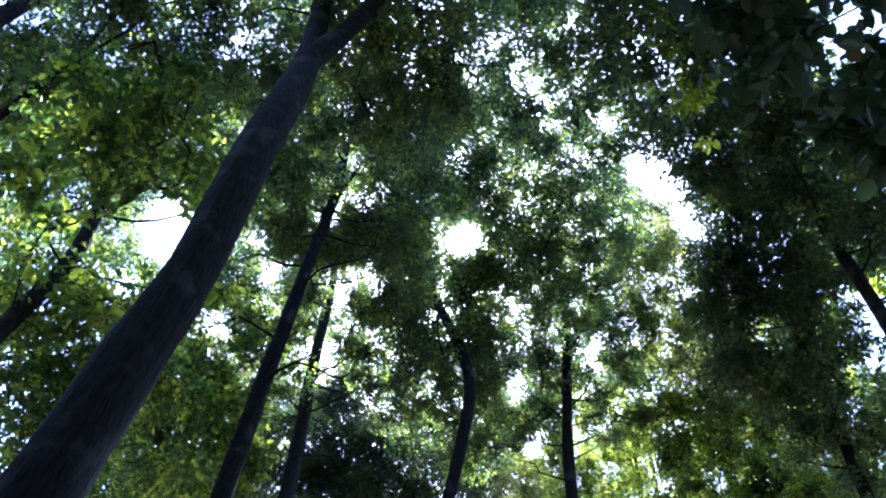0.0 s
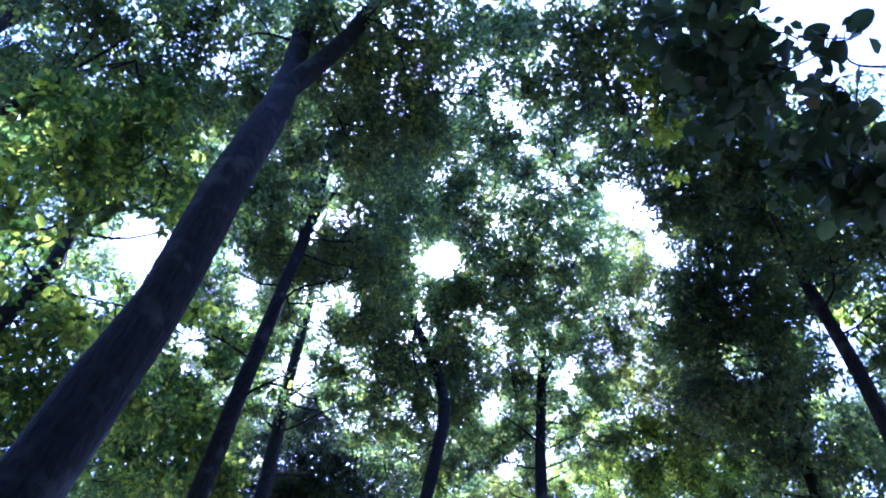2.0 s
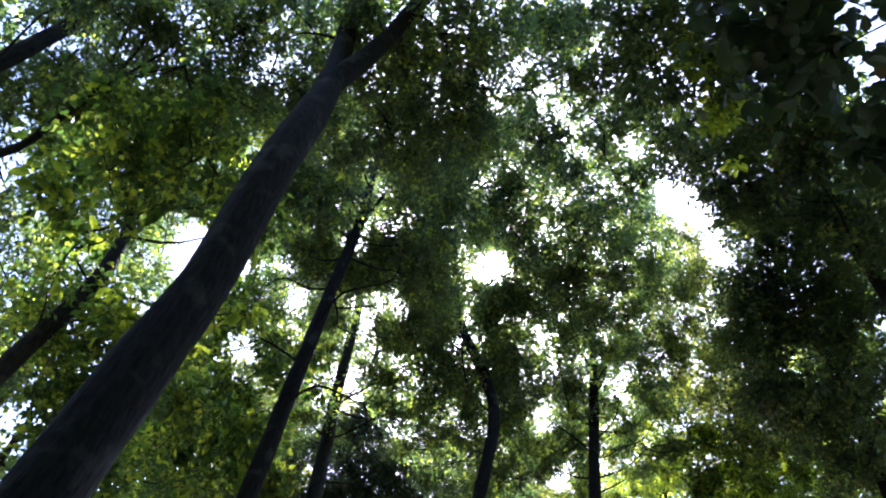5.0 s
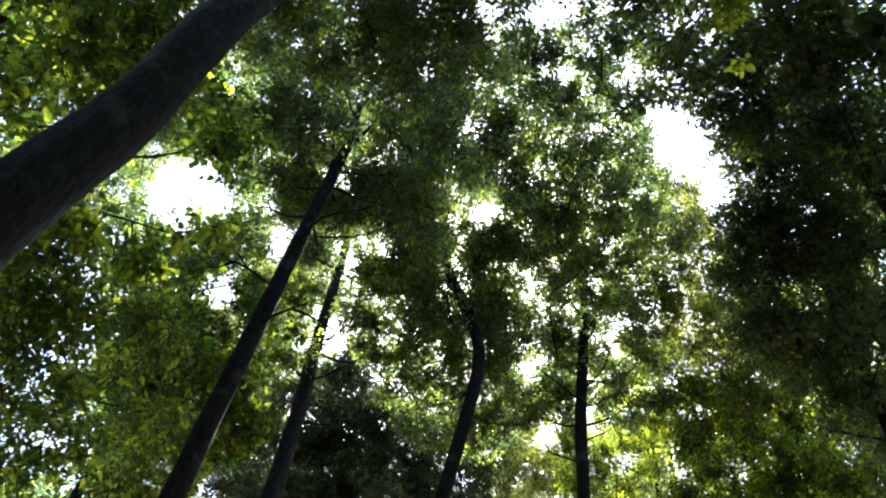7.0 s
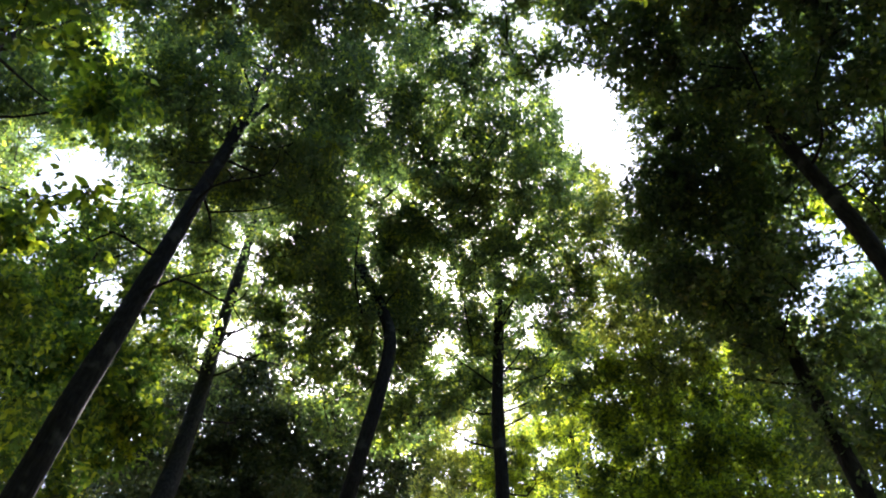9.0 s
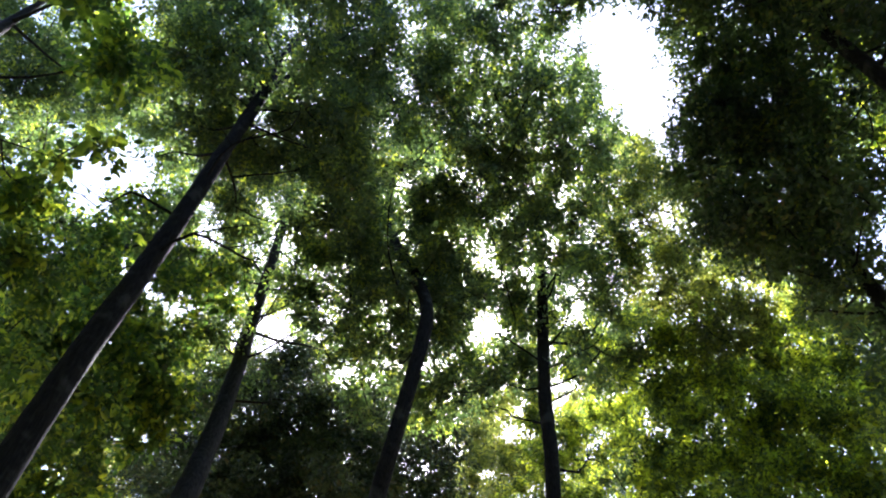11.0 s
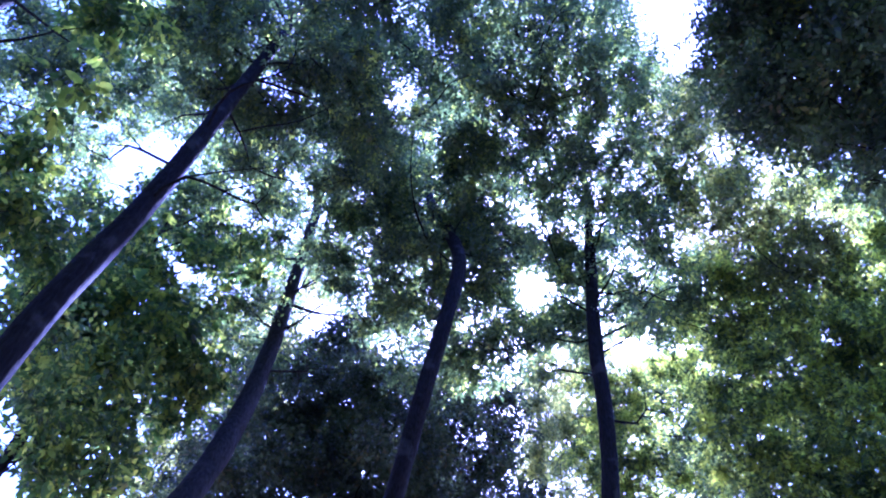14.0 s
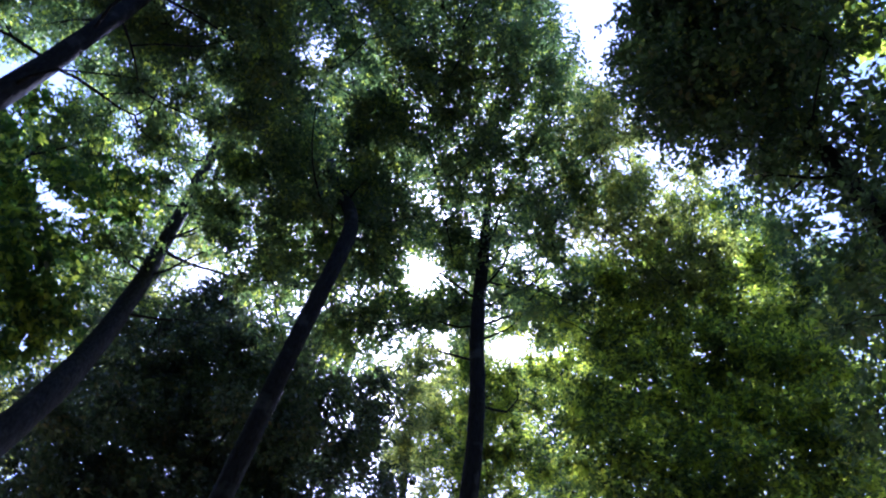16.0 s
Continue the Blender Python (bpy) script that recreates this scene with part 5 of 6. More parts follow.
DARKMASS_BOUGHS_D = [
    (-0.1, 22.4, 17.3, 0.54), (-7.1, 21.3, 12.6, 0.53), (-4.1, 22.5, 16.1, 0.52), (0.5, 23.2, 17.3, 0.44), (-1.9, 21.0, 15.6, 0.51), (0.2, 22.1, 14.0, 0.52),
    (-3.3, 23.1, 19.5, 0.52), (-5.7, 20.8, 18.5, 0.54), (-5.1, 22.0, 17.6, 0.49), (-8.0, 22.3, 14.4, 0.51), (-7.0, 21.0, 15.2, 0.5), (-4.1, 20.3, 13.8, 0.52),
    (-7.7, 22.3, 18.8, 0.52), (-5.0, 20.4, 16.6, 0.52), (-3.4, 20.7, 15.1, 0.53), (-9.0, 22.9, 19.7, 0.54), (-1.7, 25.8, 16.7, 0.5), (-3.9, 23.5, 22.3, 0.47),
    (-2.7, 22.6, 14.1, 0.53), (-7.7, 21.6, 13.2, 0.52), (-7.6, 22.8, 11.2, 0.51), (0.7, 24.2, 14.9, 0.5), (-5.3, 20.7, 18.6, 0.51), (-2.7, 22.7, 16.7, 0.53),
]
DARKMASS_BOUGHS_E = [
    (-3.5, 22.7, 13.1, 0.54), (-8.9, 21.5, 15.0, 0.51), (-7.0, 22.3, 19.7, 0.53), (-3.6, 20.7, 17.4, 0.51), (-8.3, 25.2, 17.2, 0.54), (-7.4, 21.9, 17.5, 0.51),
    (-5.0, 21.4, 13.9, 0.52), (-1.4, 21.1, 13.1, 0.45), (-4.1, 20.3, 14.7, 0.5), (0.1, 22.5, 14.9, 0.5), (-3.5, 22.7, 14.0, 0.54), (-9.6, 23.6, 17.8, 0.5),
    (-5.9, 20.7, 11.5, 0.47), (-1.6, 22.1, 11.3, 0.49), (-1.3, 21.7, 14.9, 0.48), (-4.4, 21.2, 17.5, 0.51), (-3.5, 23.4, 21.3, 0.31), (-2.8, 22.8, 20.3, 0.24),
    (-3.9, 21.0, 11.1, 0.96), (-9.2, 22.3, 11.6, 0.99), (-5.4, 21.1, 10.9, 0.98), (-1.6, 22.0, 12.6, 1.01), (-7.3, 21.9, 12.9, 1.01), (-4.5, 21.7, 12.4, 0.97),
]
DARKMASS_BOUGHS_F = [
    (-7.3, 23.4, 12.0, 1.01), (-2.4, 21.0, 10.6, 0.97), (-0.9, 22.5, 11.7, 0.99), (-3.1, 22.6, 13.3, 1.01), (-9.6, 22.1, 11.8, 0.92), (-4.5, 20.5, 10.6, 0.8),
    (-6.5, 20.9, 11.0, 0.98), (-4.2, 23.3, 12.1, 1.01), (-5.7, 21.9, 12.9, 1.01), (-2.0, 22.3, 11.5, 1.01), (0.3, 22.2, 11.6, 0.94), (-8.1, 20.9, 11.7, 0.48),
    (-9.0, 21.2, 11.8, 0.48), (-4.6, 22.0, 11.0, 0.51), (-8.9, 21.8, 10.6, 0.4), (-5.1, 20.3, 10.0, 0.45), (-4.1, 20.5, 11.7, 0.45), (-9.8, 22.2, 12.0, 0.46),
    (-0.6, 21.7, 11.2, 0.5), (-3.7, 21.8, 11.0, 0.5), (-1.4, 22.6, 13.1, 0.5), (-5.3, 22.9, 11.5, 0.48),
]
DARKMASS_BOUGHS_G = [
    (-6.2, 19.1, 12.3, 0.82), (-6.2, 19.9, 12.1, 0.71), (-6.4, 21.1, 11.5, 0.71), (-5.4, 19.7, 13.0, 0.88), (-5.6, 21.0, 12.5, 0.74), (-5.6, 20.9, 11.6, 0.73),
    (-5.1, 21.2, 13.6, 0.76), (-5.4, 22.3, 13.2, 0.82), (-4.6, 20.7, 11.3, 0.79), (-3.8, 20.5, 13.7, 0.83), (-3.7, 21.3, 12.7, 0.83), (-4.3, 22.5, 12.6, 0.79),
    (-2.6, 19.7, 13.0, 0.8), (-3.0, 22.0, 12.9, 0.72), (-2.8, 21.2, 11.6, 0.86), (-2.1, 21.4, 13.9, 0.84), (-2.1, 21.7, 13.2, 0.87), (-2.0, 20.9, 11.5, 0.72),
    (-1.3, 20.5, 13.7, 0.7), (-0.7, 22.0, 13.5, 0.7), (-1.7, 23.1, 13.5, 0.7), (0.1, 21.8, 12.2, 0.7), (-0.9, 23.0, 12.0, 0.7),
    (-2.0, 24.0, 11.9, 0.7), (0.3, 22.4, 11.3, 0.7), (-3.0, 23.1, 11.2, 0.7), (-4.4, 23.6, 11.6, 0.7),
]
tree("dense forest tree behind the crooked trunk, leaves coloured as shaded", [(-5, 24, -0.1), (-4.9, 23.8, 6), (-4.8, 23.5, 13), (-4.8, 23.5, 21.5)], [0.3, 0.24, 0.18, 0.02],
     DARKMASS_BOUGHS + DARKMASS_BOUGHS_B + DARKMASS_BOUGHS_C + DARKMASS_BOUGHS_D + DARKMASS_BOUGHS_E + DARKMASS_BOUGHS_F + DARKMASS_BOUGHS_G, LEAF_SHADED, 0.17, bark=BARK_BACKLIT, seed=21, per_bough=560)

OLIVE_BOUGHS = [
    (7.8, 17.4, 10.9, 0.87), (8.6, 18.1, 13.9, 0.89), (9.3, 17.3, 11.9, 0.87), (8.3, 17.5, 15.5, 0.9), (9.4, 17.1, 13.6, 0.85), (5.8, 18.4, 15.2, 0.89),
    (6.6, 18.4, 13.0, 0.87), (8.0, 17.6, 12.2, 0.87), (9.4, 18.4, 11.1, 0.9), (9.6, 17.9, 15.9, 0.87), (7.7, 19.6, 15.7, 0.89), (5.1, 18.3, 12.5, 0.86),
    (7.2, 17.4, 16.7, 0.87), (7.2, 17.8, 10.5, 0.85), (8.0, 17.3, 14.0, 0.89), (6.3, 18.1, 17.0, 0.87), (5.8, 18.4, 11.7, 0.89), (7.2, 18.6, 12.6, 0.83),
    (6.3, 19.1, 15.2, 0.88), (10.2, 17.1, 14.1, 0.86), (9.4, 17.2, 11.5, 0.83), (7.1, 17.9, 9.3, 0.86), (8.6, 18.0, 9.5, 0.86), (9.7, 17.1, 17.2, 0.89),
]
OLIVE_BOUGHS_B = [
    (10.5, 18.7, 16.4, 0.88), (7.7, 18.1, 13.6, 0.87), (5.8, 18.7, 17.0, 0.84), (10.0, 17.7, 13.3, 0.89), (6.8, 18.6, 15.8, 0.75), (8.9, 18.0, 12.0, 0.87),
    (6.4, 18.2, 11.3, 0.8), (5.5, 18.3, 13.4, 0.79), (9.9, 17.7, 11.1, 0.88), (9.9, 19.5, 14.8, 0.88), (8.3, 18.3, 10.5, 0.88), (8.6, 17.9, 16.7, 0.89),
    (9.5, 17.9, 9.6, 0.77), (6.2, 17.8, 13.8, 0.79), (10.4, 18.0, 16.4, 0.83), (8.9, 17.7, 14.4, 0.88), (9.7, 17.9, 21.0, 0.88), (7.3, 17.8, 11.4, 0.73),
    (7.6, 18.6, 15.1, 0.76), (11.0, 18.0, 14.1, 0.83), (6.0, 18.3, 10.5, 0.74), (7.1, 18.3, 9.9, 0.85), (6.9, 18.4, 16.3, 0.78), (5.7, 18.1, 12.6, 0.87),
]
OLIVE_BOUGHS_C = [
    (9.7, 17.6, 17.0, 0.89), (11.6, 18.2, 18.1, 0.78), (7.7, 19.2, 13.6, 0.88), (10.3, 17.7, 12.2, 0.89), (9.2, 17.6, 10.2, 0.77), (6.1, 18.6, 15.7, 0.89),
    (11.0, 17.5, 15.1, 0.84), (8.8, 18.0, 12.5, 0.83), (6.3, 18.7, 9.5, 0.9), (8.3, 18.5, 9.6, 0.83), (7.4, 18.0, 18.6, 0.84), (10.6, 18.6, 21.1, 0.87),
    (8.6, 19.8, 15.8, 0.89), (9.0, 18.6, 21.3, 0.9), (8.0, 19.5, 11.9, 0.89), (8.3, 17.4, 15.2, 0.8), (9.2, 18.6, 11.5, 0.85), (9.5, 17.1, 13.5, 0.86),
    (6.7, 18.2, 17.0, 0.81), (10.7, 18.1, 19.3, 0.89), (5.9, 18.5, 11.5, 0.73), (8.0, 19.7, 16.9, 0.74), (8.6, 18.6, 13.7, 0.85), (12.2, 18.7, 18.5, 0.81),
]
OLIVE_BOUGHS_D = [
    (6.9, 18.4, 13.4, 0.82), (10.4, 19.7, 11.0, 0.88), (9.5, 18.5, 15.8, 0.88), (10.2, 17.1, 15.0, 0.8), (6.5, 19.3, 14.6, 0.84), (12.3, 19.4, 15.1, 0.82),
    (10.2, 18.2, 11.4, 0.85), (7.7, 17.7, 10.4, 0.74), (8.5, 19.2, 17.2, 0.85), (6.5, 18.0, 10.9, 0.67), (10.5, 18.1, 17.9, 0.85), (9.0, 18.3, 9.5, 0.9),
    (12.7, 18.3, 19.7, 0.39), (8.2, 18.7, 12.8, 0.41), (6.9, 17.8, 9.2, 0.45), (6.0, 17.6, 16.7, 0.45), (9.3, 17.1, 12.6, 0.44), (9.4, 17.8, 9.1, 0.42),
    (9.9, 19.1, 14.6, 0.44), (6.6, 18.1, 9.9, 0.44), (12.2, 20.0, 14.3, 0.44), (7.6, 18.7, 12.5, 0.42), (4.8, 18.2, 15.6, 0.36), (8.7, 17.7, 11.0, 0.43),
]
OLIVE_BOUGHS_E = [
    (7.5, 17.5, 17.1, 0.43), (8.6, 16.8, 16.0, 0.43), (8.0, 18.6, 9.4, 0.41), (5.4, 18.2, 10.8, 0.38), (5.3, 18.2, 13.4, 0.44), (7.2, 17.1, 14.8, 0.45),
    (6.4, 18.2, 10.1, 0.35), (11.4, 17.6, 13.4, 0.43), (7.9, 18.7, 14.1, 0.45), (9.5, 17.2, 18.9, 0.41), (5.7, 19.0, 16.2, 0.44), (8.7, 17.9, 12.1, 0.43),
    (10.8, 17.7, 20.4, 0.37), (7.5, 19.0, 11.5, 0.36), (4.9, 18.3, 11.3, 0.4), (8.0, 17.5, 14.5, 0.39), (9.6, 17.5, 20.6, 0.45), (10.3, 17.0, 13.1, 0.41),
    (8.9, 16.8, 13.4, 0.44), (8.1, 18.0, 12.9, 0.41), (8.1, 18.1, 11.4, 0.38), (6.6, 18.6, 17.0, 0.44), (7.4, 19.8, 17.2, 0.44), (8.6, 17.6, 20.9, 0.2),
]
tree("many-stemmed tree with yellowish olive-green foliage", [(9.6, 18.8, -0.1), (9.6, 18.6, 5), (9.5, 18.5, 12), (9.5, 18.5, 20.5)], [0.2, 0.16, 0.1, 0.02],
     OLIVE_BOUGHS + OLIVE_BOUGHS_B + OLIVE_BOUGHS_C + OLIVE_BOUGHS_D + OLIVE_BOUGHS_E, LEAF_SUNNY, 0.148, per_bough=800, seed=22, stems=[([(9.6, 18.6, 2), (8.3, 18.3, 8), (7.6, 18, 14)], 0.11, 0.03), ([(9.6, 18.7, 3), (10.8, 18.4, 9), (11.6, 18.2, 15)], 0.1, 0.03)])

YOUNG_BOUGHS = [
    (4.6, 21.2, 19.2, 0.67), (2.9, 21.0, 14.8, 0.55), (3.2, 20.9, 13.5, 0.61), (3.8, 21.4, 16.2, 0.63), (3.1, 21.7, 12.1, 0.63), (2.6, 21.6, 14.1, 0.61),
    (2.7, 21.4, 16.6, 0.5), (3.3, 21.1, 15.5, 0.52), (5.3, 22.2, 17.8, 0.62), (5.9, 21.3, 19.2, 0.65), (5.0, 20.9, 21.3, 0.44), (3.1, 21.7, 17.4, 0.45),
    (2.9, 21.0, 12.7, 0.44), (5.0, 21.6, 19.1, 0.43), (4.0, 21.3, 20.6, 0.4), (2.6, 21.2, 16.9, 0.4), (3.9, 20.9, 16.5, 0.48), (5.2, 21.6, 21.7, 0.46),
    (3.2, 21.4, 16.3, 0.44), (5.0, 21.0, 19.7, 0.48), (3.3, 22.3, 15.8, 0.46), (4.7, 21.4, 17.1, 0.41), (3.7, 20.4, 13.3, 0.48), (3.3, 20.9, 11.4, 0.48),
]
YOUNG_BOUGHS_B = [
    (4.2, 21.5, 12.6, 0.48), (3.0, 21.4, 18.7, 0.48), (2.9, 21.9, 18.3, 0.33), (5.7, 22.0, 19.6, 0.48), (4.3, 21.6, 21.0, 0.39), (4.5, 20.4, 14.8, 0.47),
    (3.3, 21.3, 12.9, 0.42), (2.6, 21.7, 13.7, 0.46), (2.3, 21.4, 14.3, 0.43), (5.8, 20.5, 17.1, 0.47), (6.0, 22.2, 12.8, 0.44), (4.2, 22.4, 15.7, 0.46),
    (2.7, 21.3, 15.9, 0.33), (3.6, 21.9, 12.6, 0.44), (2.6, 21.2, 12.7, 0.42), (3.3, 21.5, 15.3, 0.45), (4.5, 20.9, 11.6, 0.47), (4.1, 20.7, 13.2, 0.45),
    (6.0, 21.8, 11.8, 0.47), (4.0, 21.4, 11.3, 0.42), (2.8, 21.8, 11.9, 0.43), (3.8, 21.4, 15.8, 0.46), (4.9, 21.1, 20.0, 0.45), (5.3, 21.8, 12.3, 0.48),
]
YOUNG_BOUGHS_C = [
    (4.2, 22.5, 13.6, 0.43), (3.1, 20.9, 16.4, 0.38), (5.2, 22.3, 18.0, 0.48), (5.5, 20.7, 15.9, 0.46), (3.8, 20.5, 13.6, 0.45), (7.5, 20.7, 15.5, 0.48),
    (3.5, 21.7, 11.3, 0.46), (3.2, 21.4, 14.6, 0.42), (5.6, 21.1, 17.4, 0.44), (7.1, 20.3, 13.7, 0.48), (4.6, 20.8, 13.1, 0.45), (7.2, 21.0, 11.4, 0.41),
    (6.4, 20.7, 13.3, 0.42), (4.4, 21.3, 11.0, 0.43), (3.0, 22.0, 16.5, 0.41), (5.1, 21.5, 16.2, 0.47), (6.9, 21.4, 15.1, 0.44), (4.1, 22.0, 19.9, 0.4),
    (4.5, 21.1, 17.3, 0.31), (5.0, 20.2, 17.3, 0.34), (3.9, 22.2, 17.8, 0.39), (3.9, 21.7, 20.5, 0.3), (3.1, 21.1, 16.7, 0.4), (5.6, 22.1, 18.4, 0.39),
]
YOUNG_BOUGHS_D = [
    (3.9, 20.5, 18.1, 0.35), (3.3, 20.9, 12.9, 0.36), (4.5, 21.1, 20.6, 0.34), (3.7, 20.6, 12.1, 0.41), (4.0, 21.4, 15.0, 0.39), (2.9, 21.0, 17.1, 0.38),
    (5.2, 20.5, 11.2, 0.32), (5.5, 21.3, 19.6, 0.36), (5.4, 20.7, 19.7, 0.32), (4.9, 20.8, 17.9, 0.26), (3.3, 20.5, 13.4, 0.4), (4.7, 20.8, 11.0, 0.38),
    (6.6, 20.5, 11.7, 0.4), (5.0, 20.7, 17.0, 0.26), (3.5, 20.5, 14.7, 0.34), (5.5, 20.8, 18.0, 0.29), (4.0, 21.9, 13.7, 0.28), (3.1, 21.1, 10.8, 0.36),
    (7.9, 21.0, 13.3, 0.41), (6.6, 20.7, 11.1, 0.37), (3.9, 22.3, 12.5, 0.38), (2.6, 21.1, 15.3, 0.39), (5.6, 22.0, 12.8, 0.39), (5.2, 21.9, 11.0, 0.41),
]
YOUNG_BOUGHS_E = [
    (6.9, 21.4, 19.9, 0.39), (4.2, 20.5, 19.1, 0.37), (4.7, 22.6, 18.6, 0.34),
]
YOUNG_BOUGHS_F = [
    (5.5, 20.8, 9.5, 0.6), (5.7, 20.7, 10.6, 0.65), (5.4, 20.7, 11.7, 0.65), (5.7, 20.7, 12.8, 0.6), (5.2, 20.8, 13.6, 0.55),
]
tree("young forest tree with sunlit light green leaves", [(5.6, 21.9, -0.1), (5.6, 21.6, 8), (5.6, 21.5, 14), (5.6, 21.5, 20)], [0.16, 0.13, 0.09, 0.02],
     YOUNG_BOUGHS + YOUNG_BOUGHS_B + YOUNG_BOUGHS_C + YOUNG_BOUGHS_D + YOUNG_BOUGHS_E + YOUNG_BOUGHS_F, LEAF_SUNNY, per_bough=1150, seed=23)

FEATHERY_BOUGHS = [
    (2.0, 23.8, 17.1, 0.64), (3.2, 24.6, 19.7, 0.62), (0.6, 25.1, 19.5, 0.64), (2.8, 24.9, 18.7, 0.63), (1.6, 27.9, 20.8, 0.63), (2.0, 25.1, 21.3, 0.61),
    (0.8, 26.3, 17.6, 0.6), (0.7, 26.3, 22.5, 0.64), (2.6, 23.8, 17.0, 0.62), (4.1, 24.7, 16.9, 0.62), (1.1, 23.6, 18.2, 0.45), (0.9, 25.5, 18.0, 0.42),
    (1.8, 27.4, 18.4, 0.47), (2.2, 24.4, 18.3, 0.39), (1.0, 25.8, 17.8, 0.45), (1.8, 24.5, 18.5, 0.36), (1.4, 24.4, 20.1, 0.42), (1.1, 24.5, 19.1, 0.42),
    (1.6, 25.2, 18.2, 0.46), (0.8, 23.6, 19.6, 0.44), (0.7, 26.1, 18.7, 0.41), (1.4, 25.3, 24.3, 0.44), (1.7, 23.8, 16.1, 0.35), (-0.4, 26.5, 22.0, 0.45),
]
FEATHERY_BOUGHS_B = [
    (0.6, 27.2, 22.5, 0.42), (1.3, 24.0, 20.0, 0.42), (1.9, 29.2, 22.2, 0.45), (0.5, 26.8, 20.7, 0.42), (1.4, 27.1, 21.2, 0.33), (3.8, 24.8, 16.3, 0.47),
    (1.4, 25.7, 18.7, 0.4), (2.0, 27.2, 19.2, 0.38), (1.7, 26.1, 25.6, 0.45), (1.5, 23.6, 20.5, 0.46), (2.4, 24.7, 21.9, 0.44), (3.7, 24.2, 22.0, 0.39),
    (1.2, 28.4, 19.8, 0.37), (1.2, 26.0, 19.2, 0.39), (1.6, 27.6, 19.1, 0.38), (1.4, 26.5, 20.2, 0.36), (1.8, 27.7, 22.3, 0.38), (3.6, 24.4, 20.7, 0.28),
    (1.3, 25.0, 14.0, 0.38), (0.7, 25.1, 18.5, 0.36), (4.6, 26.0, 21.8, 0.32), (2.7, 26.2, 13.8, 0.36), (0.2, 25.5, 20.7, 0.37), (2.0, 25.4, 20.6, 0.34),
]
FEATHERY_BOUGHS_C = [
    (2.5, 24.8, 21.4, 0.38), (0.1, 27.4, 19.9, 0.38), (3.8, 24.3, 19.8, 0.35), (1.9, 25.1, 14.1, 0.37), (0.7, 26.1, 17.8, 0.35), (1.7, 24.2, 14.9, 0.76),
    (3.2, 24.6, 12.9, 0.62), (2.4, 24.1, 13.8, 0.77), (3.1, 24.8, 12.9, 0.36), (1.3, 23.8, 13.6, 0.34),
    (-1.7, 21.3, 30.4, 0.42), (-0.9, 20.9, 30.6, 0.42), (-1.4, 20.9, 30.7, 0.42), (-0.4, 21.0, 30.6, 0.42), (-1.9, 21.6, 30.1, 0.42),
]
tree("tall feathery forest tree with thin rising limbs", [(0.8, 27.3, -0.1), (0.9, 27.1, 9), (1, 27, 17), (1, 27, 26)], [0.24, 0.19, 0.13, 0.02],
     FEATHERY_BOUGHS + FEATHERY_BOUGHS_B + FEATHERY_BOUGHS_C, LEAF_OLIVE, 0.14, per_bough=880, seed=24, limb=0.04)

EASTERN_BOUGHS = [
    (10.0, 12.4, 21.0, 1.0), (10.2, 16.2, 15.5, 0.8), (11.0, 14.5, 13.4, 1.01), (11.0, 16.8, 15.0, 0.83), (9.2, 14.1, 16.8, 0.83), (12.4, 17.0, 16.7, 0.99),
    (10.4, 12.9, 19.4, 0.99), (10.6, 13.2, 12.7, 0.97), (11.9, 16.6, 21.9, 0.93), (11.5, 13.5, 15.6, 1.01), (11.1, 16.6, 15.7, 0.81), (9.6, 15.7, 16.5, 0.49),
    (10.3, 16.6, 18.3, 0.48), (10.2, 16.5, 17.1, 0.51), (9.5, 16.5, 18.4, 0.45), (10.7, 12.9, 13.2, 0.49), (12.0, 17.2, 17.5, 0.43), (9.3, 13.3, 15.7, 0.45),
    (11.9, 15.7, 13.5, 0.49), (10.1, 14.1, 13.9, 0.5), (9.8, 16.7, 19.8, 0.45),
]
EASTERN_BOUGHS_B = [
    (11.3, 14.7, 13.7, 0.48), (10.6, 15.4, 18.3, 0.46), (11.8, 17.1, 18.4, 0.28),
]
tree("forest tree with an open mid-green crown", [(13.2, 14.2, -0.1), (13.1, 14.1, 8), (13, 14, 16), (13, 14, 25)], [0.22, 0.18, 0.12, 0.02],
     EASTERN_BOUGHS + EASTERN_BOUGHS_B, LEAF_MID, seed=25)

HAZY_BOUGHS = [
    (7.3, 17.5, 15.9, 0.78), (6.2, 16.2, 17.0, 0.74), (8.2, 16.8, 16.6, 0.83), (6.0, 15.2, 20.8, 0.84), (6.5, 15.9, 18.1, 0.79), (6.9, 15.8, 16.6, 0.69),
    (5.4, 17.0, 19.1, 0.78), (6.4, 18.3, 18.5, 0.84), (5.6, 15.5, 22.7, 0.8), (7.4, 16.8, 15.7, 0.84), (7.8, 16.6, 17.0, 0.8), (6.4, 15.8, 17.9, 0.77),
    (4.8, 16.2, 21.4, 0.83), (5.9, 15.2, 21.3, 0.8), (5.2, 15.9, 19.1, 0.73), (6.7, 15.2, 20.2, 0.42), (6.5, 15.7, 23.9, 0.37), (6.1, 15.1, 19.6, 0.37),
    (5.7, 17.1, 18.6, 0.41), (8.6, 16.1, 20.1, 0.42), (6.8, 14.8, 19.6, 0.41), (5.2, 16.6, 17.8, 0.35), (6.1, 16.6, 25.4, 0.42), (5.6, 17.4, 18.3, 0.36),
]
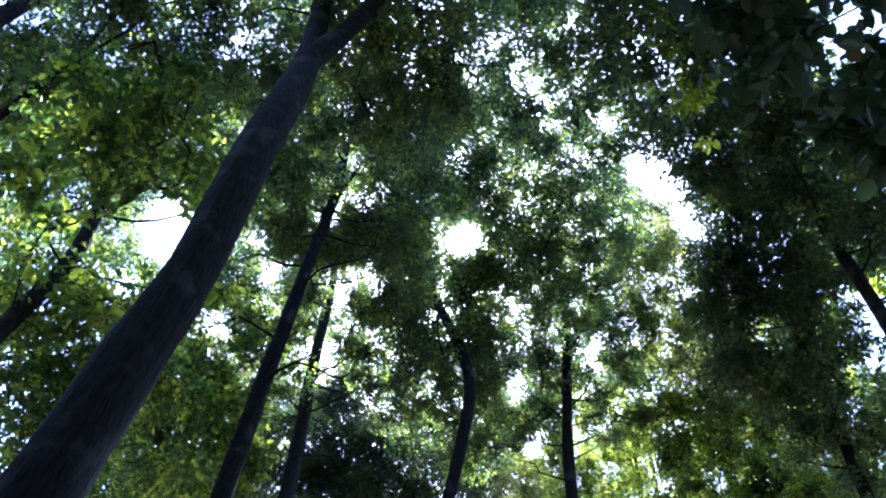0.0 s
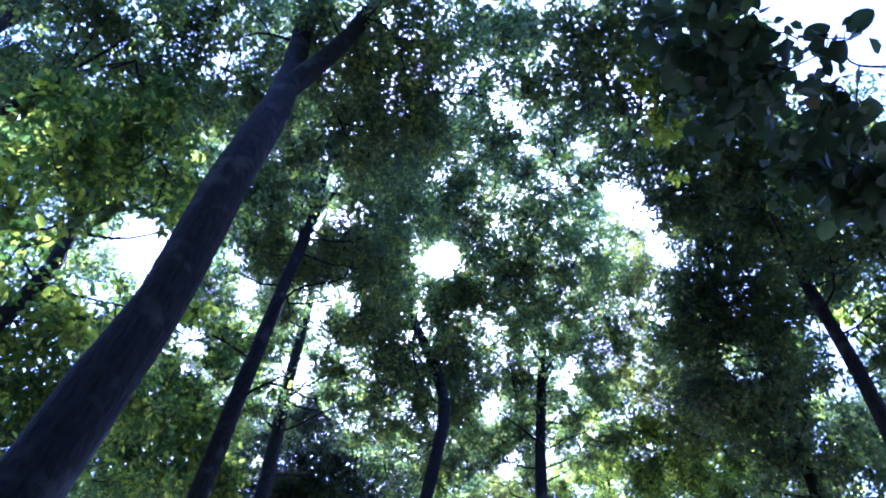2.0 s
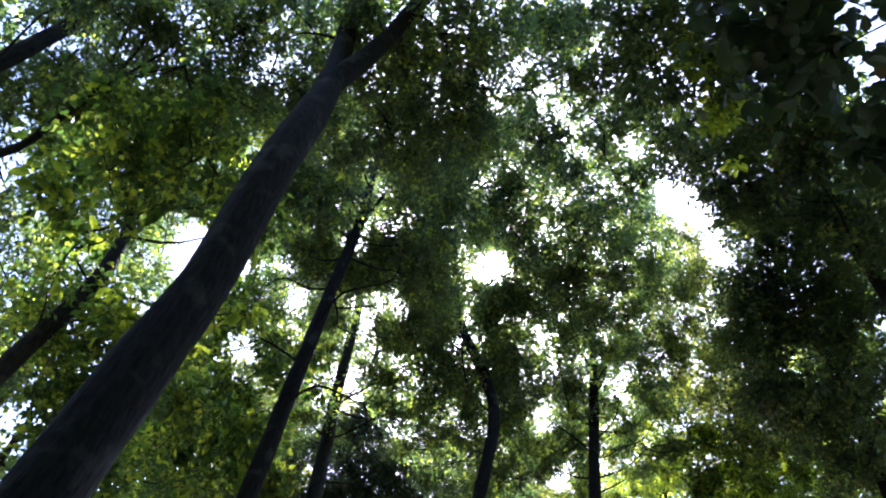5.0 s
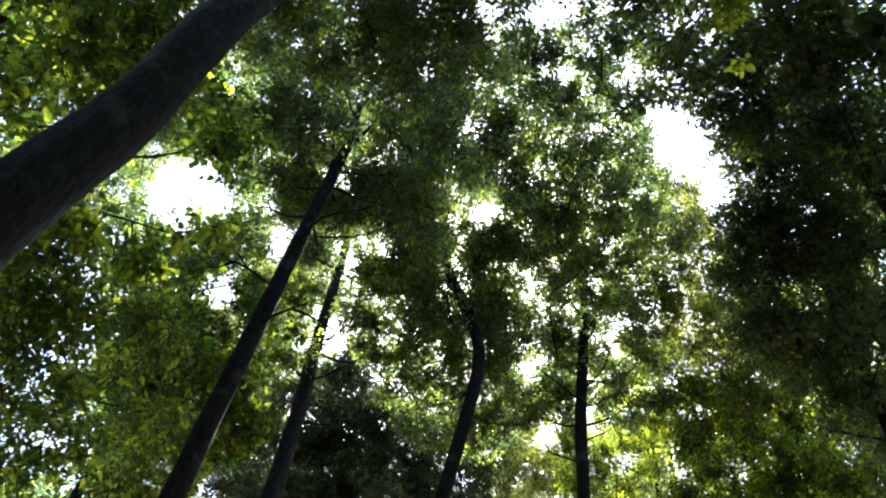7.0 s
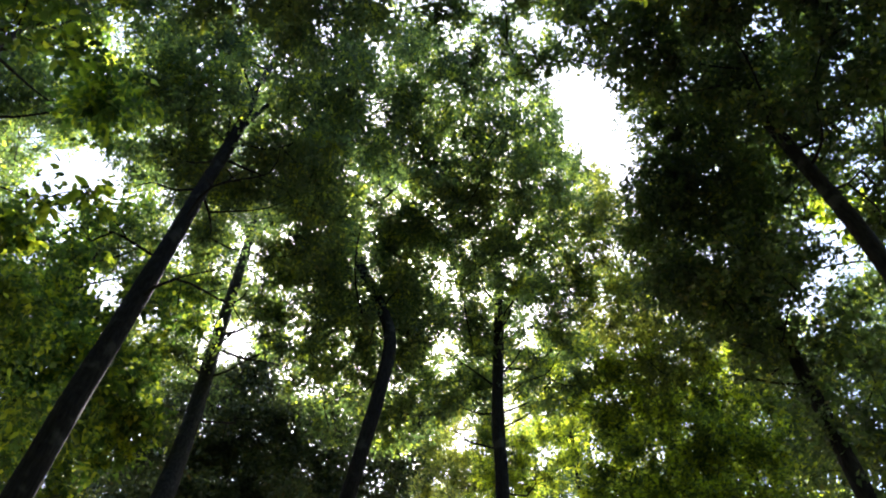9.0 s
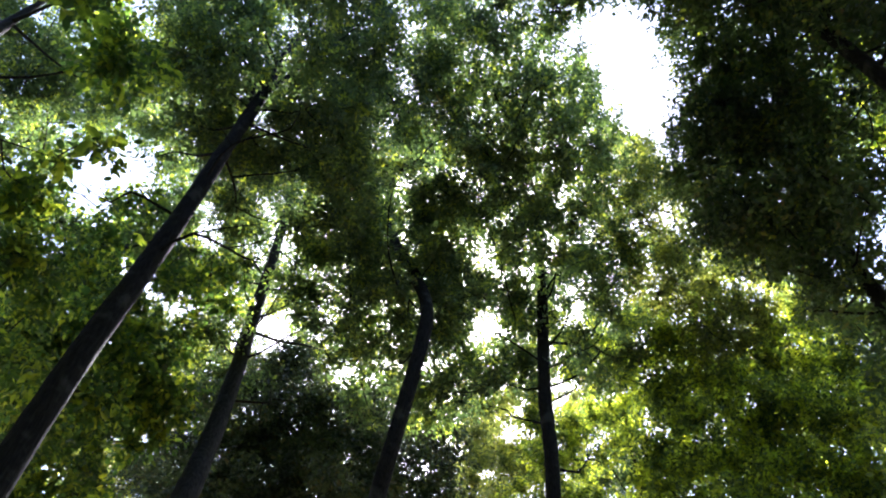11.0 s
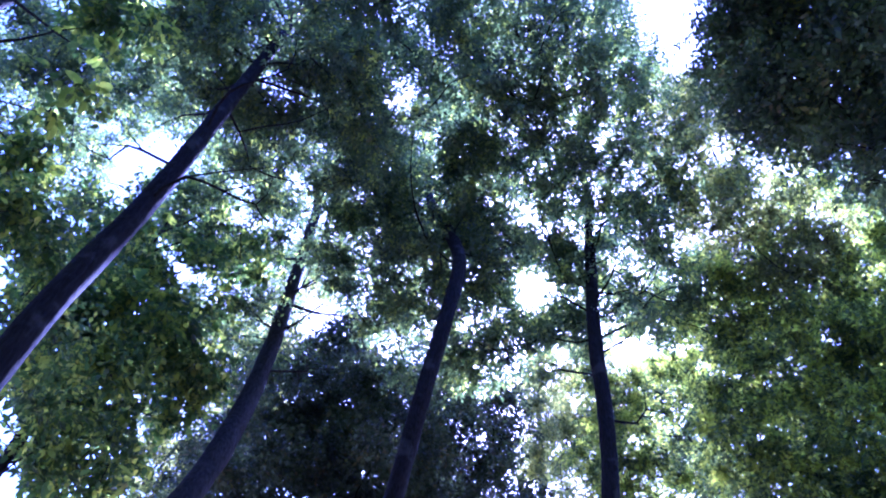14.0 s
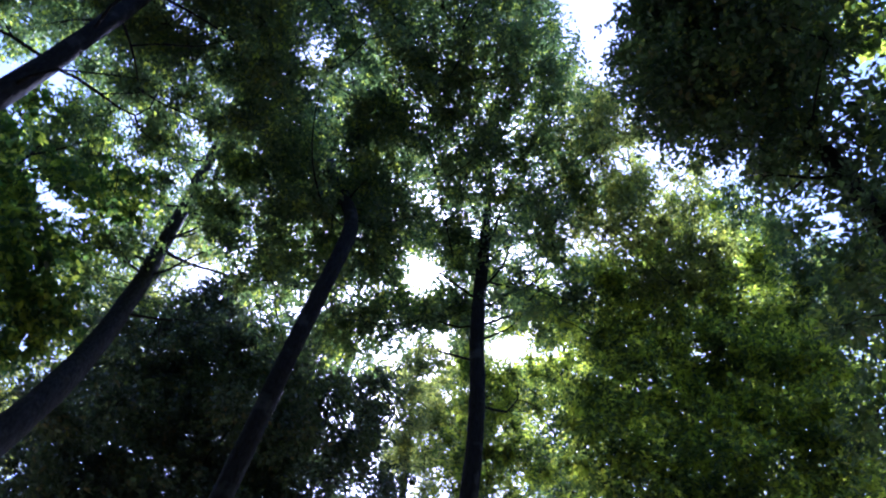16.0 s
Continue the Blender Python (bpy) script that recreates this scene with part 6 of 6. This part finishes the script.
HAZY_BOUGHS_B = [
    (8.3, 16.3, 16.6, 0.42), (6.2, 16.8, 17.8, 0.4), (5.5, 15.1, 18.8, 0.41), (6.4, 16.3, 16.3, 0.41), (6.4, 15.0, 21.0, 0.4), (4.8, 15.5, 20.8, 0.41),
    (7.8, 15.6, 17.3, 0.38), (8.1, 15.4, 18.2, 0.32), (6.8, 16.0, 19.3, 0.4), (8.5, 17.9, 21.0, 0.4), (5.5, 15.5, 24.0, 0.41), (7.9, 16.8, 17.1, 0.42),
    (5.7, 16.1, 16.6, 0.41), (7.1, 16.5, 22.6, 0.36), (8.2, 16.6, 16.1, 0.41), (7.0, 17.4, 16.5, 0.41), (6.3, 14.7, 22.4, 0.23), (6.7, 14.6, 20.4, 0.2),
    (5.7, 15.4, 18.6, 0.23), (5.8, 14.8, 18.7, 0.19), (5.2, 17.1, 17.6, 0.22), (7.2, 15.3, 18.6, 0.23), (6.0, 15.3, 23.7, 0.24), (8.9, 17.5, 22.3, 0.25),
]
HAZY_BOUGHS_C = [
    (8.2, 18.1, 24.7, 0.2), (6.5, 15.9, 25.2, 0.22), (7.0, 16.3, 20.7, 0.21), (6.6, 15.4, 22.3, 0.22), (7.5, 18.2, 22.5, 0.24), (7.6, 16.6, 19.5, 0.19),
]
tree("slim forest tree with a tapering grey-green crown", [(8.9, 21.2, -0.1), (8.6, 20.9, 8), (7.8, 19.3, 16), (7, 17.3, 25.5)], [0.16, 0.13, 0.09, 0.02],
     HAZY_BOUGHS + HAZY_BOUGHS_B + HAZY_BOUGHS_C, LEAF_OLIVE, seed=26)

NORTHWEST_BOUGHS = [
    (-12.0, 24.0, 16.9, 1.0), (-10.4, 23.7, 14.9, 1.02), (-8.7, 22.6, 25.8, 1.03), (-4.5, 25.2, 20.9, 1.03), (-10.8, 24.3, 20.5, 1.07), (-11.5, 22.9, 17.1, 0.92),
    (-11.2, 23.9, 14.6, 1.06), (-6.5, 23.1, 20.3, 1.02), (-11.0, 24.4, 19.1, 1.02), (-5.1, 23.3, 22.0, 0.85), (-10.5, 24.7, 22.9, 1.07), (-9.7, 24.7, 25.4, 1.03),
    (-8.7, 24.0, 26.2, 0.97), (-11.6, 25.5, 18.2, 1.0), (-12.7, 24.4, 17.5, 1.01), (-8.3, 22.5, 20.9, 0.99), (-13.7, 25.2, 20.1, 0.9), (-7.3, 22.6, 17.3, 0.97),
    (-10.8, 24.6, 23.9, 0.99), (-10.4, 22.5, 24.6, 1.0), (-10.5, 22.7, 20.8, 1.04), (-11.1, 22.1, 22.0, 0.52), (-6.7, 22.4, 23.4, 0.54), (-12.1, 24.7, 16.4, 0.53),
]
NORTHWEST_BOUGHS_B = [
    (-9.8, 23.4, 15.5, 0.52), (-9.9, 23.5, 20.2, 0.51), (-10.7, 22.8, 22.7, 0.5), (-8.5, 23.7, 24.0, 0.48), (-7.4, 22.0, 19.9, 0.47), (-7.2, 23.1, 24.3, 0.54),
    (-9.6, 22.9, 26.1, 0.51), (-11.4, 22.1, 22.2, 0.48), (-9.4, 23.0, 14.3, 0.51), (-11.6, 24.8, 16.1, 0.54), (-11.9, 24.2, 18.4, 0.53), (-7.7, 27.7, 25.5, 0.53),
    (-10.7, 23.9, 16.4, 0.51),
]
tree("far forest tree with a high open crown", [(-9.2, 25.4, -0.1), (-9.1, 25.2, 9), (-9, 25, 18), (-9, 25, 28)], [0.27, 0.21, 0.14, 0.02],
     NORTHWEST_BOUGHS + NORTHWEST_BOUGHS_B, LEAF_OLIVE, 0.145, per_bough=700, seed=27)

NORTHEAST_BOUGHS = [
    (6.8, 26.1, 21.2, 1.05), (5.7, 28.2, 20.8, 1.07), (5.4, 28.7, 23.2, 1.0), (6.4, 26.8, 17.6, 1.05), (6.8, 26.5, 20.2, 1.07), (7.4, 27.0, 26.3, 1.0),
    (6.0, 28.7, 20.2, 1.0), (7.3, 27.2, 18.8, 1.08), (7.4, 28.4, 23.6, 1.04), (7.8, 26.9, 15.0, 0.98), (5.8, 29.5, 19.8, 1.06), (5.5, 27.1, 21.8, 0.89),
    (5.7, 27.5, 15.9, 1.05), (7.5, 27.3, 27.6, 0.98), (6.1, 28.3, 20.6, 1.06), (7.8, 25.9, 15.8, 1.08), (7.3, 28.2, 21.2, 1.02), (7.8, 26.1, 22.6, 1.07),
    (6.4, 26.3, 16.7, 1.01), (4.4, 28.8, 23.1, 0.52), (5.9, 29.6, 25.4, 0.53), (6.7, 27.7, 28.8, 0.51), (7.2, 26.5, 14.0, 0.5),
]
tree("far forest tree rising above the olive foliage", [(8.2, 28.4, -0.1), (8.1, 28.2, 9), (8, 28, 18), (8, 28, 29)], [0.27, 0.21, 0.14, 0.02],
     NORTHEAST_BOUGHS, LEAF_MID, 0.145, per_bough=700, seed=28)

HIGH_BOUGHS = [
    (-7.8, 5.9, 13.2, 0.79), (-6.3, 6.2, 14.2, 0.74), (-6.0, 7.1, 14.3, 0.69), (-8.7, 5.6, 14.1, 0.77), (-5.7, 5.8, 14.8, 0.82), (-7.4, 6.0, 13.4, 0.76),
    (-6.8, 4.5, 14.1, 0.83), (-5.7, 8.0, 17.0, 0.74), (-4.3, 5.3, 16.6, 0.81), (-7.0, 5.8, 14.5, 0.78), (-5.9, 4.9, 14.9, 0.79), (-9.0, 4.8, 14.9, 0.79),
    (-7.2, 7.9, 18.1, 0.81), (-4.8, 4.8, 14.7, 0.68), (-9.5, 5.7, 14.7, 0.84), (-6.8, 4.6, 14.1, 0.8), (-4.9, 6.0, 17.6, 0.83), (-8.6, 5.0, 15.3, 0.71),
    (-5.7, 8.2, 18.8, 0.81), (-9.2, 7.1, 16.5, 0.84), (-10.7, 7.0, 16.5, 0.8), (-5.2, 4.7, 14.3, 0.68), (-4.9, 6.3, 13.9, 0.32), (-6.8, 4.8, 12.6, 0.33),
]
HIGH_BOUGHS_B = [
    (-4.4, 4.2, 14.8, 0.42), (-5.6, 6.6, 15.1, 0.39), (-7.0, 4.0, 13.4, 0.39), (-5.5, 4.6, 15.7, 0.4), (-5.6, 7.2, 16.3, 0.33), (-9.0, 6.3, 13.3, 0.32),
    (-7.1, 6.0, 16.4, 0.36), (-10.0, 5.0, 16.4, 0.42), (-8.7, 5.9, 15.3, 0.41), (-8.0, 6.3, 15.9, 0.41), (-6.9, 6.9, 14.9, 0.42), (-8.0, 5.8, 12.9, 0.41),
    (-5.3, 7.7, 16.3, 0.39), (-7.8, 7.3, 15.3, 0.41), (-6.0, 7.4, 15.2, 0.33), (-6.3, 4.9, 14.1, 0.39), (-5.1, 4.0, 13.2, 0.36), (-5.8, 3.8, 13.4, 0.33),
    (-9.6, 5.9, 16.9, 0.41), (-7.2, 3.8, 12.7, 0.34), (-8.4, 4.0, 13.9, 0.34), (-6.0, 7.1, 16.7, 0.35), (-7.2, 6.3, 13.2, 0.41), (-4.6, 8.1, 16.1, 0.41),
]
tree("high forest tree overhanging the path with small leaves", [(-9.3, 4.6, -0.1), (-9.2, 4.7, 8), (-8.6, 4.9, 15), (-8, 5, 22.5)], [0.24, 0.2, 0.14, 0.02],
     HIGH_BOUGHS + HIGH_BOUGHS_B, LEAF_MID, per_bough=1120, seed=29, stems=[([(-9.15, 4.75, 8.5), (-9.1, 5.6, 10.4), (-8.6, 6.1, 11.8), (-8.0, 5.8, 12.6), (-7.4, 5.5, 13.2)], 0.11, 0.06),
     ([(-7.4, 5.5, 13.2), (-6.8, 4.9, 13.8), (-6.3, 4.3, 14.3)], 0.045, 0.012), ([(-7.5, 5.5, 13.1), (-7.0, 4.6, 13.8), (-6.8, 4.1, 14.2)], 0.035, 0.01), ([(-7.4, 5.5, 13.2), (-6.5, 5.1, 13.9), (-5.9, 4.7, 14.5)], 0.035, 0.01), ([(-7.6, 5.6, 13.0), (-6.9, 5.4, 13.5), (-6.2, 5.4, 14.0)], 0.03, 0.01)])

LOW_BOUGHS = [
    (-6.5, 11.4, 11.1, 0.8), (-6.9, 9.6, 9.5, 0.81), (-7.8, 9.3, 11.5, 0.79), (-6.9, 9.7, 9.0, 0.78), (-8.7, 9.1, 11.6, 0.84), (-8.4, 10.3, 10.5, 0.83),
    (-7.5, 11.0, 12.4, 0.84), (-7.6, 10.5, 8.3, 0.81), (-7.2, 11.5, 9.3, 0.67), (-7.9, 9.4, 10.7, 0.79), (-7.6, 9.9, 9.0, 0.78), (-6.9, 11.0, 7.4, 0.77),
    (-6.7, 9.9, 9.8, 0.82), (-7.9, 9.1, 10.1, 0.75), (-6.7, 12.0, 8.5, 0.42), (-7.1, 10.2, 8.0, 0.38), (-6.2, 10.0, 8.3, 0.41), (-9.0, 9.2, 11.7, 0.37),
    (-7.3, 9.6, 10.6, 0.38), (-6.3, 10.3, 8.0, 0.35), (-7.1, 9.3, 8.3, 0.39), (-8.3, 12.5, 9.4, 0.42), (-6.4, 10.7, 7.3, 0.39), (-6.2, 11.4, 8.0, 0.4),
]
LOW_BOUGHS_B = [
    (-6.7, 12.5, 11.3, 0.32), (-8.4, 8.6, 10.4, 0.41), (-7.6, 9.1, 9.0, 0.36), (-7.0, 11.7, 9.8, 0.41), (-7.7, 10.6, 11.1, 0.42), (-6.6, 11.3, 8.4, 0.25),
]
LOW_BOUGHS_C = [
    (-6.2, 10.9, 10.7, 0.7), (-6.6, 11.9, 11.2, 0.7), (-7.4, 12.8, 11.4, 0.7), (-6.0, 12.5, 9.8, 0.7), (-6.8, 13.4, 9.9, 0.7), (-7.2, 14.5, 10.2, 0.7),
]
tree("low understorey tree with fresh green leaves", [(-9.2, 11.2, -0.1), (-9.1, 11.1, 5), (-9, 11, 9), (-9, 11, 12.5)], [0.13, 0.1, 0.07, 0.02],
     LOW_BOUGHS + LOW_BOUGHS_B + LOW_BOUGHS_C, LEAF_FRESH, 0.17, 0.5, 500, seed=30)

COLUMN_BOUGHS = [
    (5.1, 10.1, 11.3, 0.69), (5.7, 9.4, 10.9, 0.68), (5.4, 9.9, 12.9, 0.72), (6.1, 10.3, 11.2, 0.67), (6.1, 9.6, 13.1, 0.72), (5.0, 10.4, 11.6, 0.68),
    (5.2, 9.5, 13.5, 0.7), (5.6, 10.6, 11.7, 0.72), (5.3, 10.1, 13.7, 0.71), (5.5, 9.0, 14.9, 0.69), (6.6, 10.6, 11.8, 0.71), (5.3, 10.7, 11.3, 0.6),
    (5.0, 10.9, 13.0, 0.55), (5.8, 10.6, 10.6, 0.51), (5.8, 10.1, 13.0, 0.7), (4.9, 10.2, 13.5, 0.64), (5.5, 9.4, 15.0, 0.72), (6.0, 9.1, 13.2, 0.7),
    (5.7, 11.9, 13.1, 0.61), (6.6, 9.4, 15.2, 0.68), (5.3, 10.9, 12.9, 0.68), (5.9, 10.0, 14.9, 0.71), (6.2, 10.5, 13.3, 0.7), (5.0, 10.4, 13.6, 0.61),
]
COLUMN_BOUGHS_B = [
    (5.8, 10.9, 11.3, 0.55), (6.7, 8.9, 15.0, 0.66), (5.4, 9.3, 15.2, 0.68), (6.7, 9.7, 14.2, 0.7), (6.4, 10.3, 11.2, 0.6), (5.1, 11.1, 13.6, 0.55),
    (5.3, 9.7, 13.7, 0.7), (5.3, 11.3, 12.4, 0.51), (6.4, 9.2, 15.8, 0.7), (6.3, 11.0, 13.9, 0.71), (5.5, 11.0, 15.2, 0.69), (7.0, 9.9, 13.2, 0.7),
    (6.9, 9.7, 11.3, 0.3), (6.3, 11.2, 10.6, 0.31), (6.2, 10.4, 10.0, 0.3), (5.5, 10.7, 10.3, 0.33), (4.9, 11.4, 14.2, 0.31), (4.9, 11.2, 11.9, 0.31),
    (6.1, 10.7, 9.9, 0.23), (6.1, 9.4, 10.0, 0.33),
]
COLUMN_BOUGHS_C = [
    (5.9, 10.8, 10.3, 0.33), (5.2, 9.7, 17.2, 0.36), (5.5, 10.3, 10.8, 0.36), (5.7, 11.3, 11.2, 0.29), (6.1, 10.2, 9.8, 0.25), (6.8, 9.8, 11.5, 0.31),
    (4.8, 10.8, 13.2, 0.35), (5.1, 10.2, 14.7, 0.33), (6.2, 9.5, 14.8, 0.34), (6.7, 8.9, 12.4, 0.31), (6.5, 10.2, 13.9, 0.33), (6.2, 11.2, 10.8, 0.29),
    (4.8, 10.7, 14.8, 0.24), (5.3, 11.4, 12.1, 0.34), (5.1, 9.4, 15.5, 0.35), (5.7, 10.9, 11.3, 0.35), (5.5, 10.4, 15.6, 0.24), (7.1, 8.9, 13.4, 0.3),
    (5.1, 11.6, 14.7, 0.31), (4.8, 11.1, 14.8, 0.19),
]
COLUMN_BOUGHS_D = [
    (5.7, 10.9, 9.7, 0.2), (7.0, 9.4, 12.0, 0.19), (7.2, 9.8, 11.7, 0.18), (5.3, 10.1, 15.6, 0.2), (6.3, 11.6, 10.3, 0.21), (5.8, 11.9, 11.9, 0.19),
    (7.7, 9.9, 13.5, 0.19), (5.3, 10.6, 15.8, 0.16), (5.3, 11.7, 16.7, 0.19), (5.7, 10.9, 9.6, 0.21), (5.1, 11.6, 13.1, 0.19),
]
COLUMN_BOUGHS_E = [
    (6.5, 10.7, 10.0, 0.42), (6.6, 10.8, 9.2, 0.4), (6.5, 10.7, 8.4, 0.42), (6.7, 10.9, 7.6, 0.38), (6.6, 10.8, 6.8, 0.36),
]
tree("slim creeper-clad forest tree with a dense dark column of leaves", [(6.6, 11, -0.1), (6.6, 10.9, 5), (6.5, 10.7, 11), (6.4, 10.6, 18)], [0.17, 0.14, 0.1, 0.02],
     COLUMN_BOUGHS + COLUMN_BOUGHS_B + COLUMN_BOUGHS_C + COLUMN_BOUGHS_D + COLUMN_BOUGHS_E, LEAF_DARK, 0.118, bark=BARK_BACKLIT, seed=31, per_bough=980)

SAPLING_BOUGHS = [
    (7.8, 12.8, 10.5, 0.72), (8.5, 12.2, 9.8, 0.69), (8.0, 12.4, 9.7, 0.68), (9.2, 12.6, 12.5, 0.7), (8.2, 11.8, 9.0, 0.7), (8.3, 12.2, 10.5, 0.67),
    (7.7, 13.1, 12.0, 0.32), (8.4, 12.3, 9.3, 0.34), (7.3, 12.9, 9.4, 0.35), (9.2, 11.5, 11.4, 0.34), (7.6, 11.7, 10.6, 0.2), (7.7, 13.0, 12.1, 0.19),
]
SAPLING_BOUGHS_B = [
    (8.6, 13.6, 10.6, 0.65), (9.3, 14.6, 10.8, 0.65), (8.6, 14.7, 9.8, 0.65), (9.3, 15.7, 9.8, 0.65),
]
SAPLING_BOUGHS_C = [
    (7.6, 10.5, 10.9, 0.6), (8.4, 10.4, 11.5, 0.6), (7.1, 10.6, 10.2, 0.6), (7.9, 11.0, 10.2, 0.6), (8.7, 10.9, 10.8, 0.6),
    (8.0, 10.6, 9.4, 0.6),
]
tree("understorey tree with broad mid-green leaves", [(9.9, 12.8, -0.1), (9.9, 12.7, 5), (9.8, 12.5, 9), (9.8, 12.5, 13)], [0.13, 0.1, 0.07, 0.02],
     SAPLING_BOUGHS + SAPLING_BOUGHS_B + SAPLING_BOUGHS_C, LEAF_MID, 0.15, 0.5, 650, seed=32)

DISTANT_BOUGHS = [
    (1.5, 30.0, 24.9, 0.8), (2.4, 31.7, 22.3, 0.76), (1.6, 29.7, 22.6, 0.56), (5.2, 30.2, 23.1, 0.58), (7.1, 31.4, 28.1, 0.57), (2.0, 29.4, 20.2, 0.56),
    (0.2, 30.6, 21.6, 0.51), (2.4, 31.2, 26.7, 0.57), (1.5, 29.7, 27.3, 0.57), (2.0, 33.9, 27.4, 0.52), (1.0, 32.9, 25.0, 0.53), (2.5, 31.8, 27.8, 0.55),
    (3.8, 30.9, 22.2, 0.5), (5.6, 31.3, 26.4, 0.55), (1.1, 29.9, 16.6, 0.56), (2.7, 31.4, 29.3, 0.48), (6.2, 31.9, 28.2, 0.46), (2.9, 29.0, 22.0, 0.51),
    (8.0, 31.0, 22.4, 0.57), (0.3, 30.3, 20.8, 0.54), (0.7, 30.3, 21.9, 0.49), (0.4, 30.3, 26.0, 0.54), (3.1, 29.1, 21.1, 0.49), (1.9, 32.5, 27.9, 0.58),
]
DISTANT_BOUGHS_B = [
    (2.8, 30.2, 26.3, 0.52), (1.9, 33.8, 27.7, 0.55), (2.1, 30.5, 16.8, 0.54), (5.5, 29.3, 25.3, 0.43), (1.8, 32.5, 21.6, 0.58), (0.9, 30.1, 24.5, 0.54),
    (2.7, 32.0, 23.8, 0.5), (2.1, 31.3, 25.1, 0.49), (2.5, 31.2, 23.9, 0.41), (4.4, 32.1, 29.3, 0.43), (1.1, 33.1, 24.3, 0.49), (5.4, 31.2, 27.6, 0.33),
    (1.1, 29.3, 19.8, 0.4), (2.7, 32.9, 27.9, 0.49), (2.1, 30.3, 21.5, 0.48), (3.4, 30.7, 23.3, 0.46), (3.3, 32.9, 27.2, 0.45), (6.9, 31.7, 27.9, 0.49),
    (2.5, 32.9, 25.1, 0.47), (3.1, 29.9, 21.0, 0.47), (1.7, 30.9, 16.4, 0.46), (7.1, 29.6, 21.5, 0.49), (1.1, 30.8, 21.8, 0.44),
]
tree("distant forest tree with a tall thin lacy crown", [(4, 32.2, -0.1), (4, 32.1, 9), (4, 32, 18), (4, 32, 30)], [0.27, 0.21, 0.14, 0.02],
     DISTANT_BOUGHS + DISTANT_BOUGHS_B, LEAF_OLIVE, 0.14, per_bough=820, seed=33)

EDGE_BOUGHS = [
    (8.7, 10.3, 14.5, 0.35), (9.0, 10.5, 14.3, 0.4), (8.8, 10.7, 14.1, 0.3), (9.4, 10.6, 14.0, 0.6), (7.3, 9.1, 14.3, 0.3), (7.7, 9.4, 14.0, 0.35),
    (7.7, 8.5, 14.3, 0.35), (8.1, 10.1, 13.8, 0.35),
]
edge = tree("understorey tree with bright green broad leaves overhanging the path", [(12.4, 11.4, -0.1), (12.3, 11.3, 5), (11.6, 11.2, 10), (10.4, 11.1, 13.5)], [0.15, 0.13, 0.09, 0.02],
     EDGE_BOUGHS, LEAF_FRESH, 0.15, 0.55, 160, True, seed=34, droop=0.5, limb=0.025, spray=5)
single_leaves(edge, EDGE_BOUGHS, 150, 0.26, LEAF_GLOW, 63)


# ---- unseen forest around and behind the path; nearest trees added to block light ----
def spare_boughs(seed, n=26):
    rng = np.random.default_rng(seed)
    made = []
    while len(made) < n:
        u = rng.uniform(-1, 1, 3)
        if 0.25 < np.dot(u, u) < 1:
            made.append((u[0] * 3.4, u[1] * 3.4, 13.0 + u[2] * 7.5, rng.uniform(1.0, 1.5)))
    return made


outer = tree("unseen tall forest tree with a rounded mid-green crown, closes off the sky", [(0, 0, -0.1), (0.1, 0.1, 6), (0.0, 0.1, 12), (0, 0, 19.5)], [0.26, 0.2, 0.14, 0.02], spare_boughs(5), LEAF_MID, 0.55, 0.6, 42, seed=40)
outer["group"] = "trees of the surrounding forest"
outer.location = (2.5, -6.5, -0.1)
# the copies just behind the path keep open sky off trunks and leaves
AROUND = [(3.4, -2.9, 15), (-3.3, -2.9, 195), (0, -4.6, 120), (-6.5, -3.4, 250), (6.2, -4.2, 330), (-3, -8, 75), (5.5, -9, 10), (12.5, -7, 300), (-14, -8, 55), (-5.5, -5, 40), (8.5, -3.5, 80), (-12, -2, 130), (15, 3, 200), (-16, 6, 260), (17, 9, 310), (-1, -13, 20), (9, -12, 150), (-10, -13, 220), (20, 20, 95), (-19, 17, 15), (-17, 27, 170), (17, 29, 240), (0, 44, 60), (-13, 42, 190), (14, 43, 280)]
for x, y, turn in AROUND:
    copy_thing(outer, pose(x, y, -0.1, 0, 0, turn))


# ring of unseen bushes, added to keep low sky light off the trunks
def shade_bush_boughs(seed, n=16):
    rng = np.random.default_rng(seed)
    return [(rng.uniform(-1.5, 1.5), rng.uniform(-1.5, 1.5), rng.uniform(0.7, 5.0), rng.uniform(0.8, 1.1)) for _ in range(n)]


shade_bush = tree("unseen low bushy understorey tree with dense dark green leaves, added to block light", [(0, 0, -0.1), (0.1, 0.0, 2), (0.0, 0.1, 5.2)], [0.07, 0.05, 0.02], shade_bush_boughs(9), LEAF_DARK, 0.3, 0.6, 120, seed=41)
shade_bush["group"] = "bushes of the understorey"
shade_bush.location = (0.5, -7.2, -0.1)
SHADE_BUSHES = [(-3.2, -6.6, 40), (4.0, -6.4, 80), (-6.9, -6.0, 160), (7.6, -5.6, 210), (-9.8, -3.4, 10), (10.4, -2.8, 300), (-11.4, 0.4, 120), (11.9, 1.0, 240), (-12.6, 4.2, 55), (13.2, 4.8, 190), (-13.4, 8.2, 330), (14.6, 8.4, 20), (2.2, -9.6, 100), (-1.6, -9.8, 260)]
for x, y, turn in SHADE_BUSHES:
    copy_thing(shade_bush, pose(x, y, -0.1, 0, 0, turn))
